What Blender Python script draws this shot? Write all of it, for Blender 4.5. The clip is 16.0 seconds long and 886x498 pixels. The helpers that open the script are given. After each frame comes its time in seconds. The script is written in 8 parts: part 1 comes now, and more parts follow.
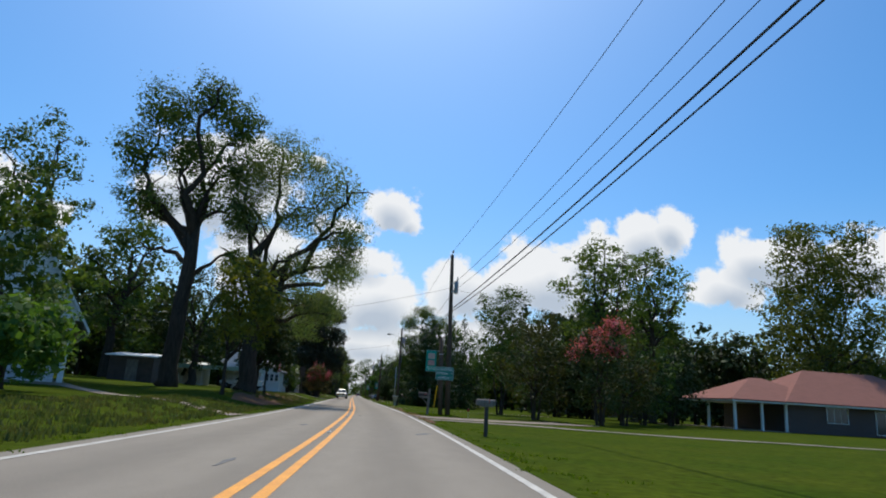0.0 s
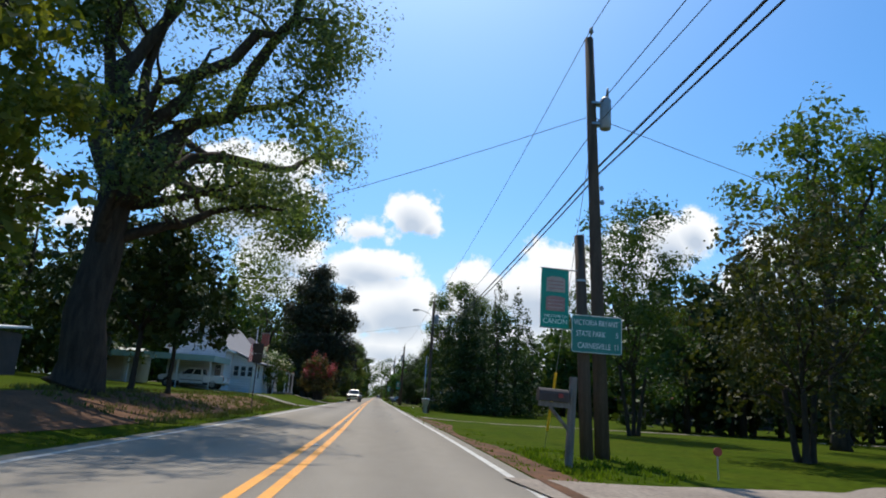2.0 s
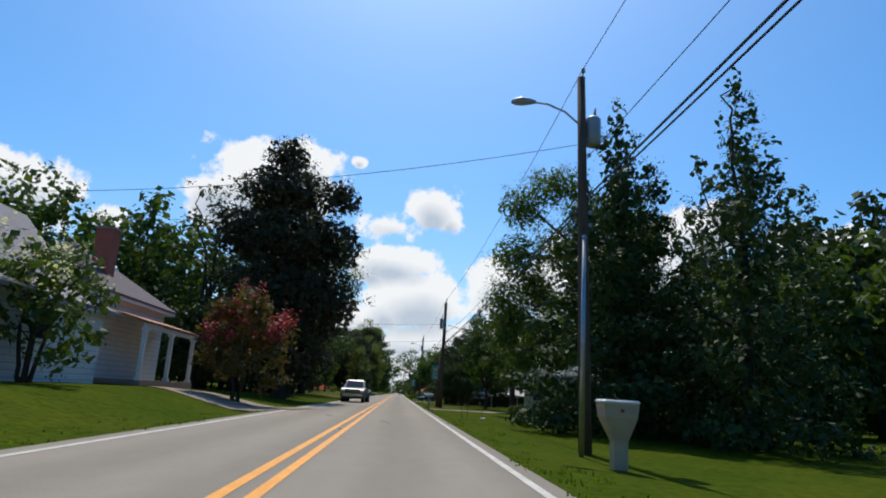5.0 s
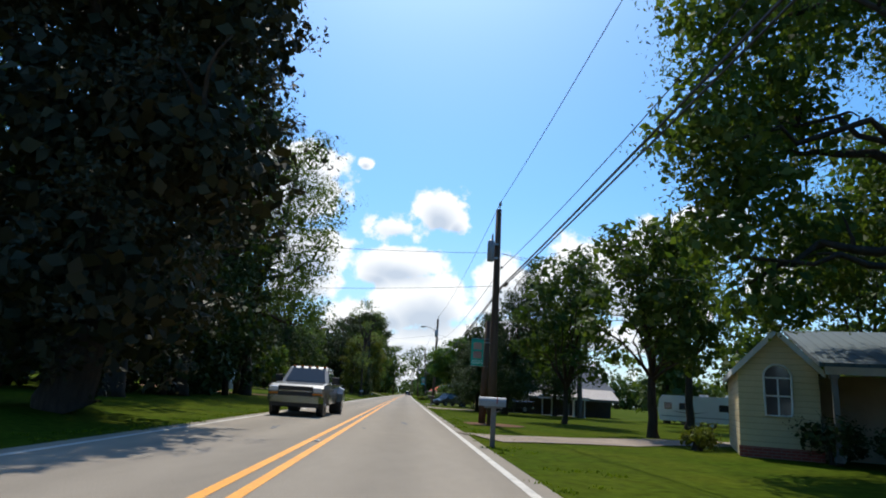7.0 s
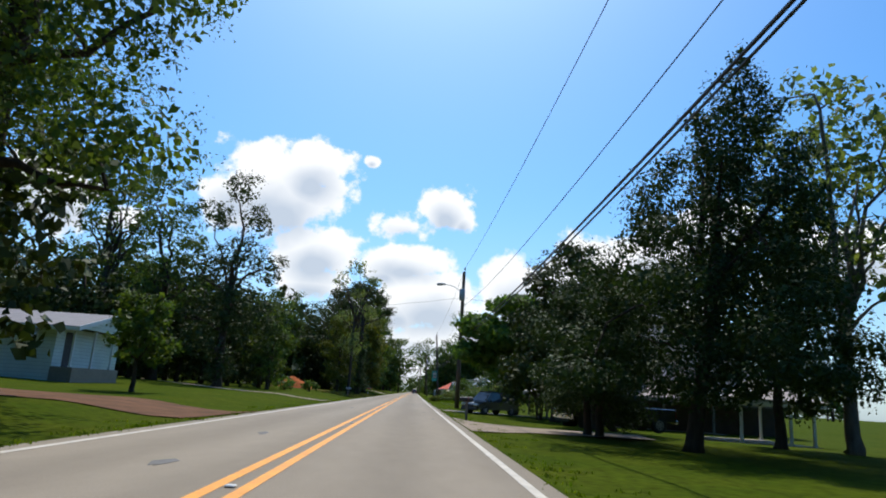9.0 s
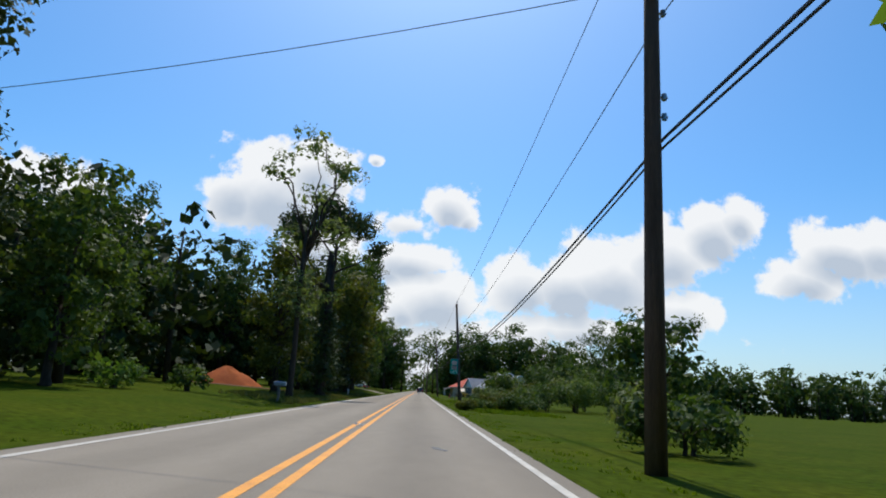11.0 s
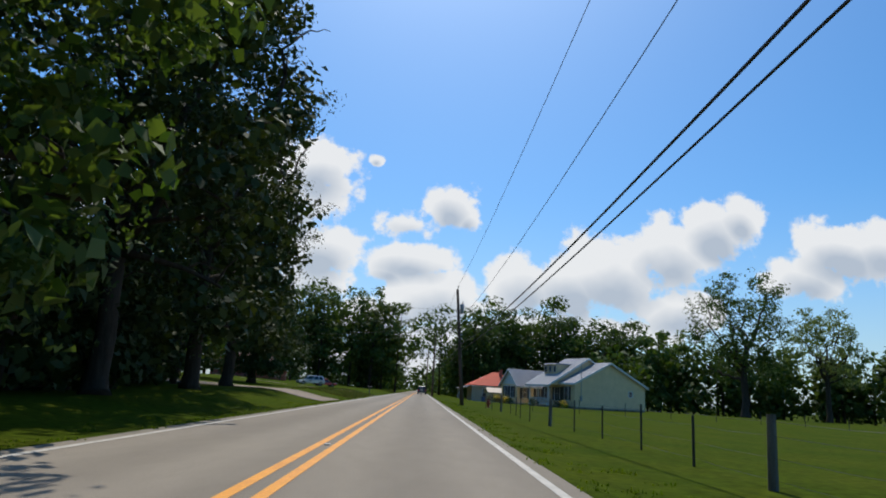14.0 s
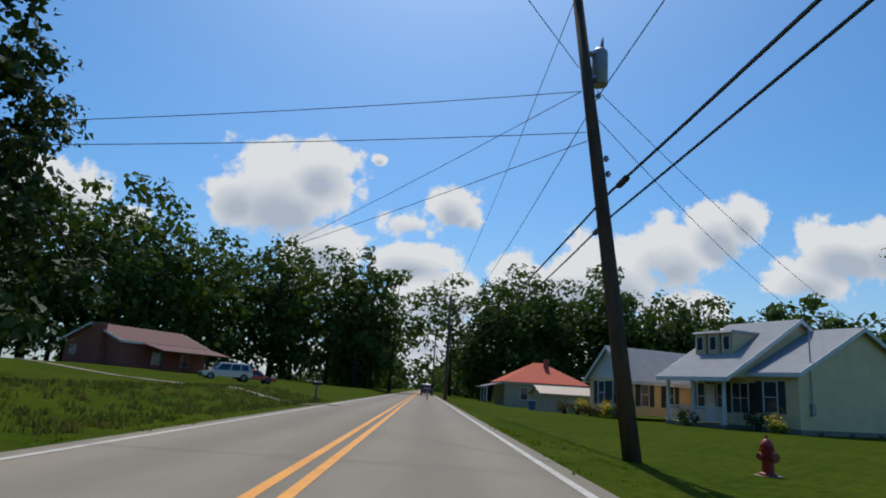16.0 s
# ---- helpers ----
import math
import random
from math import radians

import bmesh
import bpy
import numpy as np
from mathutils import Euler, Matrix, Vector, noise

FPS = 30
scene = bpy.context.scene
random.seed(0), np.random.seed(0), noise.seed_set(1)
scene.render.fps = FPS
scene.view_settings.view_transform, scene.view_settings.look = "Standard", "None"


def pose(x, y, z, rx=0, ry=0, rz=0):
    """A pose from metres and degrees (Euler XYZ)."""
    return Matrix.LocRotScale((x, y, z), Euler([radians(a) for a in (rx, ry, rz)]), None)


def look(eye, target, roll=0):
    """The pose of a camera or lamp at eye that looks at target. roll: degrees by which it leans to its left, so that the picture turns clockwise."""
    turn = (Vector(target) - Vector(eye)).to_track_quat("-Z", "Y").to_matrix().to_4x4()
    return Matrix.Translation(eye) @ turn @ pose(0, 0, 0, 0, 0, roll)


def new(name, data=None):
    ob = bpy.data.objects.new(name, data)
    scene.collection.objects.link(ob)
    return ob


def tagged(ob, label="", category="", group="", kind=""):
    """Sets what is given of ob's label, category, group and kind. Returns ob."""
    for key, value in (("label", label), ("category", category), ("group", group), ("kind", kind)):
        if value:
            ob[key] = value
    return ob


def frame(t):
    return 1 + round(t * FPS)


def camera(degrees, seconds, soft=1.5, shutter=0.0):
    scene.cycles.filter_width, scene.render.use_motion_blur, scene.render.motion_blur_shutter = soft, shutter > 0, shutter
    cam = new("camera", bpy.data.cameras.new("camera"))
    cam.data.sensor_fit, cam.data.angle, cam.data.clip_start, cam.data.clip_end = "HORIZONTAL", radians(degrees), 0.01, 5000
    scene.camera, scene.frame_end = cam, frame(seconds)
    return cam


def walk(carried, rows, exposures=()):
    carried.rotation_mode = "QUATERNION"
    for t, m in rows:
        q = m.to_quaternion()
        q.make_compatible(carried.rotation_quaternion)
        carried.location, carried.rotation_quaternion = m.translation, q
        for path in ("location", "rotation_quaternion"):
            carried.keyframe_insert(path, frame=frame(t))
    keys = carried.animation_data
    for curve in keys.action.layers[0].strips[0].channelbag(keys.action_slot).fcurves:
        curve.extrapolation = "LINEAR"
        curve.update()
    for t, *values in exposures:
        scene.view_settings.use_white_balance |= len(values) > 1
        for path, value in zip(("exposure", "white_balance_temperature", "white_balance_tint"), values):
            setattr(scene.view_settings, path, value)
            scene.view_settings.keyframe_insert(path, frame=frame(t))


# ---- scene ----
cam = camera(69.5, 16.0, soft=1.9)
SIZE = 1.15       # metres for each unit of the plan below
# seconds, place (x, y, z) in the plan, yaw, pitch, roll
ROWS = [
    (0.0, 0.035, -0.000, 0.934, -5.30, 13.28, -3.43),
    (0.5, 0.035, 6.636, 0.951, -4.84, 13.24, -3.43),
    (1.0, 0.020, 13.734, 0.961, -4.31, 13.26, -3.47),
    (1.5, -0.051, 20.730, 0.967, -3.82, 13.29, -3.50),
    (2.0, -0.180, 27.918, 0.971, -3.39, 13.36, -3.53),
    (2.5, -0.390, 35.325, 0.968, -2.99, 13.33, -3.56),
    (3.0, -0.655, 42.847, 0.962, -2.56, 13.27, -3.59),
    (3.5, -0.978, 50.414, 0.956, -2.22, 13.12, -3.62),
    (4.0, -1.295, 57.914, 0.961, -1.92, 13.00, -3.59),
    (4.5, -1.604, 65.365, 0.965, -1.68, 12.93, -3.56),
    (5.0, -1.903, 72.750, 0.967, -1.47, 12.89, -3.53),
    (5.5, -2.196, 80.049, 0.967, -1.30, 12.88, -3.50),
    (6.0, -2.480, 87.245, 0.969, -1.14, 12.90, -3.47),
    (6.5, -2.755, 94.318, 0.973, -1.00, 12.94, -3.44),
    (7.0, -2.985, 101.349, 0.975, -0.84, 12.91, -3.46),
    (7.5, -3.218, 108.121, 0.971, -0.59, 12.83, -3.49),
    (8.0, -3.504, 115.011, 0.968, -0.37, 12.71, -3.52),
    (8.5, -3.886, 122.983, 0.972, -0.29, 12.74, -3.54),
    (9.0, -4.304, 131.935, 0.973, -0.29, 12.72, -3.57),
    (9.5, -4.748, 140.858, 0.970, -0.24, 12.65, -3.60),
    (10.0, -5.242, 150.213, 0.967, -0.05, 12.59, -3.57),
    (10.5, -5.727, 159.942, 0.967, 0.05, 12.56, -3.54),
    (11.0, -6.204, 170.043, 0.967, 0.11, 12.57, -3.51),
    (11.5, -6.673, 180.516, 0.969, 0.13, 12.58, -3.48),
    (12.0, -7.133, 191.365, 0.973, 0.14, 12.60, -3.46),
    (12.5, -7.586, 202.596, 0.979, 0.17, 12.60, -3.43),
    (13.0, -8.024, 214.226, 0.981, 0.22, 12.57, -3.40),
    (13.5, -8.427, 225.667, 0.983, 0.19, 12.57, -3.40),
    (14.0, -8.863, 237.075, 0.979, 0.19, 12.54, -3.40),
    (14.5, -9.307, 248.250, 0.970, 0.23, 12.47, -3.40),
    (15.0, -9.761, 259.119, 0.966, 0.35, 12.49, -3.40),
    (15.5, -10.252, 269.957, 0.962, 0.42, 12.46, -3.41),
    (16.0, -10.749, 280.460, 0.959, 0.44, 12.46, -3.41),
]
walk(cam, [(t, pose(x * SIZE, y * SIZE, z * SIZE, 90 + pitch, roll, yaw)) for t, x, y, z, yaw, pitch, roll in ROWS],
     exposures=[(0.0, -0.12), (1.5, 0.0), (2.5, 0.18), (3.0, 0.16), (3.5, 0.06), (6.0, -0.06), (7.0, 0.20), (8.0, 0.18), (9.0, 0.15), (10.0, 0.05), (12.5, -0.18), (14.0, -0.20), (15.0, -0.12), (16.0, -0.38)])

# ---------------------------------------------------------------- light and sky
SUN_AZ, SUN_EL = radians(-4), radians(58)     # azimuth from +y towards +x
world = bpy.data.worlds.new("world")
scene.world = world
world.use_nodes = True
wn, wl = world.node_tree.nodes, world.node_tree.links
wn.clear()


def wnode(kind, **props):
    n = wn.new(kind)
    for k, v in props.items():
        if k == "op":
            n.operation = v
        elif k == "blend":
            n.blend_type = v
        elif k == "dtype":
            n.data_type = v
    return n


def wmath(op, a, b=None, c=None):
    n = wn.new("ShaderNodeMath")
    n.operation = op
    for i, v in enumerate((a, b, c)):
        if v is None:
            continue
        if isinstance(v, (int, float)):
            n.inputs[i].default_value = v
        else:
            wl.new(v, n.inputs[i])
    return n.outputs[0]


sky = wn.new("ShaderNodeTexSky")
sky.sky_type = "NISHITA"
sky.sun_disc = False
sky.sun_elevation, sky.sun_rotation = SUN_EL, SUN_AZ
sky.air_density, sky.dust_density, sky.ozone_density = 1.0, 1.2, 3.5
geo = wn.new("ShaderNodeNewGeometry")
tc = wn.new("ShaderNodeTexCoord")
sep = wn.new("ShaderNodeSeparateXYZ")
wl.new(tc.outputs["Generated"], sep.inputs[0])
dx, dy, dz = sep.outputs
safe_y = wmath("MAXIMUM", dy, 0.05)
cu, cv = wmath("DIVIDE", dx, safe_y), wmath("DIVIDE", dz, safe_y)
comb = wn.new("ShaderNodeCombineXYZ")
wl.new(cu, comb.inputs[0]), wl.new(cv, comb.inputs[1])
billow = wn.new("ShaderNodeTexNoise")
billow.inputs["Scale"].default_value, billow.inputs["Detail"].default_value, billow.inputs["Roughness"].default_value = 17, 6, 0.6
wl.new(comb.outputs[0], billow.inputs["Vector"])
# the cumulus clouds: direction x/y, z/y, half width, half height, weight
CLOUDS = [
    (-0.288, 0.310, 0.120, 0.078, 1), (-0.231, 0.347, 0.063, 0.051, 1), (-0.357, 0.298, 0.057, 0.050, 0.9), (-0.210, 0.214, 0.071, 0.045, 1), (-0.009, 0.296, 0.041, 0.040, 1),
    (0.019, 0.275, 0.023, 0.022, 0.8), (-0.135, 0.366, 0.012, 0.009, 0.8), (-0.066, 0.199, 0.079, 0.027, 0.95), (-0.100, 0.186, 0.045, 0.023, 0.8), (-0.025, 0.144, 0.085, 0.050, 1),
    (-0.074, 0.128, 0.050, 0.036, 0.9), (0.117, 0.172, 0.070, 0.048, 1), (0.188, 0.180, 0.080, 0.054, 1), (0.255, 0.196, 0.095, 0.063, 1), (0.351, 0.237, 0.081, 0.053, 1),
    (0.420, 0.282, 0.061, 0.052, 1), (0.462, 0.303, 0.039, 0.037, 1), (0.356, 0.142, 0.071, 0.037, 0.9), (0.621, 0.258, 0.086, 0.045, 1), (0.564, 0.209, 0.060, 0.038, 0.9),
    (0.685, 0.265, 0.060, 0.048, 1), (-0.643, 0.277, 0.078, 0.053, 1), (-0.703, 0.298, 0.063, 0.050, 1), (-0.540, 0.243, 0.031, 0.022, 0.8), (-0.806, 0.294, 0.094, 0.056, 1),
    (-0.031, 0.077, 0.089, 0.028, 0.8), (-0.104, 0.109, 0.079, 0.031, 0.7), (0.223, 0.105, 0.177, 0.024, 0.7), (0.092, 0.091, 0.118, 0.026, 0.75), (-0.215, 0.159, 0.060, 0.027, 0.7),
    (-0.077, 0.262, 0.051, 0.020, 0.5), (-0.134, 0.038, 0.196, 0.022, 0.6), (0.810, 0.265, 0.111, 0.059, 1), (0.048, 0.059, 0.196, 0.024, 0.6),
]
field = None
shade = None
for px, pz, hw, hh, weight in CLOUDS:
    ax = wmath("DIVIDE", wmath("SUBTRACT", cu, px), hw)
    az = wmath("DIVIDE", wmath("SUBTRACT", cv, pz), hh)
    r2 = wmath("ADD", wmath("MULTIPLY", ax, ax), wmath("MULTIPLY", az, az))
    d = wmath("MULTIPLY_ADD", wmath("SQRT", r2), -weight, weight)
    field = d if field is None else wmath("MAXIMUM", field, d)
    az = wmath("ADD", az, 0.62)
    r2 = wmath("ADD", wmath("MULTIPLY", ax, ax), wmath("MULTIPLY", az, az))
    d = wmath("MULTIPLY_ADD", wmath("SQRT", r2), -weight, weight)
    shade = d if shade is None else wmath("MAXIMUM", shade, d)
lump = wmath("MULTIPLY_ADD", billow.outputs["Fac"], 2.2, -0.93)
dens = wmath("ADD", field, lump)
mask = wn.new("ShaderNodeMapRange")
mask.interpolation_type = "SMOOTHSTEP"
wl.new(dens, mask.inputs["Value"])
mask.inputs["From Min"].default_value, mask.inputs["From Max"].default_value = 0.0, 0.34
mask.inputs["To Max"].default_value = 0.97
front = wmath("GREATER_THAN", dy, 0.06)
cover = wmath("MULTIPLY", mask.outputs[0], front)
# thick parts are greyer below
off = wn.new("ShaderNodeVectorMath")
off.operation = "ADD"
off.inputs[1].default_value = (0.0, 0.016, 0.0)
wl.new(comb.outputs[0], off.inputs[0])
b2 = wn.new("ShaderNodeTexNoise")
b2.inputs["Scale"].default_value, b2.inputs["Detail"].default_value = 11, 3
wl.new(off.outputs[0], b2.inputs["Vector"])
thick = wn.new("ShaderNodeMapRange")
wl.new(wmath("ADD", shade, wmath("MULTIPLY_ADD", b2.outputs["Fac"], 0.9, -0.45)), thick.inputs["Value"])
thick.inputs["From Min"].default_value, thick.inputs["From Max"].default_value = 0.12, 0.75
ccol = wn.new("ShaderNodeMix")
ccol.data_type = "RGBA"
ccol.inputs[6].default_value, ccol.inputs[7].default_value = (6.3, 6.4, 6.5, 1), (3.5, 4.0, 4.7, 1)
wl.new(thick.outputs[0], ccol.inputs[0])
# thin haze low over the ground
haze = wn.new("ShaderNodeMapRange")
haze.interpolation_type = "SMOOTHSTEP"
wl.new(dz, haze.inputs["Value"])
haze.inputs["From Min"].default_value, haze.inputs["From Max"].default_value = 0.0, 0.32
haze.inputs["To Min"].default_value, haze.inputs["To Max"].default_value = 0.45, 0.0
hz = wn.new("ShaderNodeMix")
hz.data_type = "RGBA"
rich = wn.new("ShaderNodeHueSaturation")
rich.inputs["Saturation"].default_value = 1.25
tone = wn.new("ShaderNodeMix")
tone.data_type, tone.blend_type = "RGBA", "MULTIPLY"
tone.inputs[0].default_value, tone.inputs[7].default_value = 1.0, (0.84, 0.98, 1.06, 1)
wl.new(sky.outputs[0], tone.inputs[6])
wl.new(tone.outputs[2], rich.inputs["Color"])
wl.new(haze.outputs[0], hz.inputs[0]), wl.new(rich.outputs[0], hz.inputs[6])
hz.inputs[7].default_value = (3.4, 4.5, 5.6, 1)
mixc = wn.new("ShaderNodeMix")
mixc.data_type = "RGBA"
wl.new(cover, mixc.inputs[0]), wl.new(hz.outputs[2], mixc.inputs[6]), wl.new(ccol.outputs[2], mixc.inputs[7])
bg = wn.new("ShaderNodeBackground")
bg.inputs["Strength"].default_value = 0.15
wl.new(mixc.outputs[2], bg.inputs[0])
wo = wn.new("ShaderNodeOutputWorld")
wl.new(bg.outputs[0], wo.inputs[0])

sun_data = bpy.data.lights.new("sun", "SUN")
sun_data.energy, sun_data.angle, sun_data.color = 3.8, radians(0.55), (1.0, 0.95, 0.86)
sun = new("sun", sun_data)
sun_dir = Vector((math.sin(SUN_AZ) * math.cos(SUN_EL), math.cos(SUN_AZ) * math.cos(SUN_EL), math.sin(SUN_EL)))
sun.matrix_world = look((0, 0, 60), Vector((0, 0, 60)) - sun_dir)

# ---------------------------------------------------------------- materials


def material(name, colour, colour2=None, rough=0.8, scale=4.0, detail=5, metal=0.0, bump=0.0, bump_scale=None, fine=0.0, rand=0.0, island=0.0,
             transl=0.0, coat=0.0, stretch=(1, 1, 1), spec=0.5, sharp=(0.3, 0.7), through_tint=(1, 1, 1)):
    """Principled surface with a two-scale noise between two colours, relief, and a spread from piece to piece."""
    m = bpy.data.materials.new(name)
    m.use_nodes = True
    n, l = m.node_tree.nodes, m.node_tree.links
    b = n["Principled BSDF"]
    b.inputs["Roughness"].default_value, b.inputs["Metallic"].default_value = rough, metal
    b.inputs["Specular IOR Level"].default_value = spec
    b.inputs["Coat Weight"].default_value = coat
    colour2 = colour2 or tuple(c * 0.75 for c in colour)
    co = n.new("ShaderNodeTexCoord")
    mp = n.new("ShaderNodeMapping")
    mp.inputs["Scale"].default_value = stretch
    l.new(co.outputs["Object"], mp.inputs[0])
    nz = n.new("ShaderNodeTexNoise")
    nz.inputs["Scale"].default_value, nz.inputs["Detail"].default_value = scale, detail
    l.new(mp.outputs[0], nz.inputs["Vector"])
    ra = n.new("ShaderNodeMapRange")
    ra.inputs["From Min"].default_value, ra.inputs["From Max"].default_value = sharp
    l.new(nz.outputs["Fac"], ra.inputs["Value"])
    mx = n.new("ShaderNodeMix")
    mx.data_type = "RGBA"
    mx.inputs[6].default_value, mx.inputs[7].default_value = (*colour, 1), (*colour2, 1)
    l.new(ra.outputs[0], mx.inputs[0])
    out = mx.outputs[2]
    if fine:
        n2 = n.new("ShaderNodeTexNoise")
        n2.inputs["Scale"].default_value, n2.inputs["Detail"].default_value = scale * 14, 3
        l.new(mp.outputs[0], n2.inputs["Vector"])
        hs = n.new("ShaderNodeHueSaturation")
        mr = n.new("ShaderNodeMapRange")
        mr.inputs["From Min"].default_value, mr.inputs["From Max"].default_value = 0.25, 0.75
        mr.inputs["To Min"].default_value, mr.inputs["To Max"].default_value = 1 - fine, 1 + fine
        l.new(n2.outputs["Fac"], mr.inputs["Value"]), l.new(mr.outputs[0], hs.inputs["Value"]), l.new(out, hs.inputs["Color"])
        out = hs.outputs[0]
    for amount, node, socket in ((rand, "ShaderNodeObjectInfo", "Random"), (island, "ShaderNodeNewGeometry", "Random Per Island")):
        if amount:
            src = n.new(node)
            hs = n.new("ShaderNodeHueSaturation")
            mr = n.new("ShaderNodeMapRange")
            mr.inputs["To Min"].default_value, mr.inputs["To Max"].default_value = 1 - amount, 1 + amount
            l.new(src.outputs[socket], mr.inputs["Value"]), l.new(mr.outputs[0], hs.inputs["Value"]), l.new(out, hs.inputs["Color"])
            hue = n.new("ShaderNodeMapRange")
            hue.inputs["To Min"].default_value, hue.inputs["To Max"].default_value = 0.5 + amount * 0.06, 0.5 - amount * 0.06
            l.new(src.outputs[socket], hue.inputs["Value"]), l.new(hue.outputs[0], hs.inputs["Hue"])
            out = hs.outputs[0]
    l.new(out, b.inputs["Base Color"])
    if bump:
        n3 = n.new("ShaderNodeTexNoise")
        n3.inputs["Scale"].default_value, n3.inputs["Detail"].default_value = bump_scale or scale * 6, 4
        l.new(mp.outputs[0], n3.inputs["Vector"])
        bp = n.new("ShaderNodeBump")
        bp.inputs["Strength"].default_value, bp.inputs["Distance"].default_value = bump, 0.02
        l.new(n3.outputs["Fac"], bp.inputs["Height"]), l.new(bp.outputs[0], b.inputs["Normal"])
    if transl:
        tr = n.new("ShaderNodeBsdfTranslucent")
        gain = n.new("ShaderNodeMix")
        gain.data_type, gain.blend_type = "RGBA", "MULTIPLY"
        gain.inputs[0].default_value = 1.0
        gain.inputs[7].default_value = (*through_tint, 1)
        l.new(out, gain.inputs[6]), l.new(gain.outputs[2], tr.inputs[0])
        ms = n.new("ShaderNodeMixShader")
        ms.inputs[0].default_value = transl
        l.new(b.outputs[0], ms.inputs[1]), l.new(tr.outputs[0], ms.inputs[2]), l.new(ms.outputs[0], n["Material Output"].inputs[0])
    return m


def striped(name, colour, dark, period, axis=2, width=0.12, rough=0.6, metal=0.0, depth=0.02):
    """Siding or ribbed sheet: narrow dark laps at a fixed period along one axis, with relief."""
    m = material(name, colour, tuple(c * 0.86 for c in colour), rough=rough, scale=1.4, metal=metal, fine=0.06)
    n, l = m.node_tree.nodes, m.node_tree.links
    b = n["Principled BSDF"]
    co = n.new("ShaderNodeTexCoord")
    sp = n.new("ShaderNodeSeparateXYZ")
    l.new(co.outputs["Object"], sp.inputs[0])
    fr = n.new("ShaderNodeMath")
    fr.operation = "PINGPONG"
    fr.inputs[1].default_value = period / 2
    l.new(sp.outputs[axis], fr.inputs[0])
    mr = n.new("ShaderNodeMapRange")
    mr.inputs["From Min"].default_value, mr.inputs["From Max"].default_value = 0, period * width
    l.new(fr.outputs[0], mr.inputs["Value"])
    mx = n.new("ShaderNodeMix")
    mx.data_type = "RGBA"
    mx.inputs[6].default_value = (*dark, 1)
    old = b.inputs["Base Color"].links[0].from_socket
    l.new(mr.outputs[0], mx.inputs[0]), l.new(old, mx.inputs[7]), l.new(mx.outputs[2], b.inputs["Base Color"])
    bp = n.new("ShaderNodeBump")
    bp.inputs["Strength"].default_value, bp.inputs["Distance"].default_value = 0.6, depth
    l.new(mr.outputs[0], bp.inputs["Height"]), l.new(bp.outputs[0], b.inputs["Normal"])
    return m


def brickwork(name, c1, c2, mortar):
    m = material(name, c1, c2, rough=0.9, scale=3, fine=0.1)
    n, l = m.node_tree.nodes, m.node_tree.links
    b = n["Principled BSDF"]
    co = n.new("ShaderNodeTexCoord")
    sp = n.new("ShaderNodeSeparateXYZ")
    l.new(co.outputs["Object"], sp.inputs[0])
    ad = n.new("ShaderNodeMath")
    l.new(sp.outputs[0], ad.inputs[0]), l.new(sp.outputs[1], ad.inputs[1])
    cb = n.new("ShaderNodeCombineXYZ")
    l.new(ad.outputs[0], cb.inputs[0]), l.new(sp.outputs[2], cb.inputs[1])
    bt = n.new("ShaderNodeTexBrick")
    bt.inputs["Scale"].default_value, bt.inputs["Brick Width"].default_value, bt.inputs["Row Height"].default_value = 1.0, 0.215, 0.075
    bt.inputs["Mortar Size"].default_value = 0.009
    bt.inputs["Mortar"].default_value = (*mortar, 1)
    old = b.inputs["Base Color"].links[0].from_socket
    l.new(cb.outputs[0], bt.inputs["Vector"]), l.new(old, bt.inputs["Color1"])
    bt.inputs["Color2"].default_value = (*c2, 1)
    l.new(bt.outputs["Color"], b.inputs["Base Color"])
    bp = n.new("ShaderNodeBump")
    bp.inputs["Strength"].default_value, bp.inputs["Distance"].default_value, bp.invert = 0.6, 0.01, True
    l.new(bt.outputs["Fac"], bp.inputs["Height"]), l.new(bp.outputs[0], b.inputs["Normal"])
    return m


M = {}
M["asphalt"] = material("asphalt", (0.285, 0.243, 0.188), (0.252, 0.215, 0.168), rough=0.92, scale=0.25, fine=0.05, bump=0.3, bump_scale=90, stretch=(1, 0.3, 1), spec=0.2)


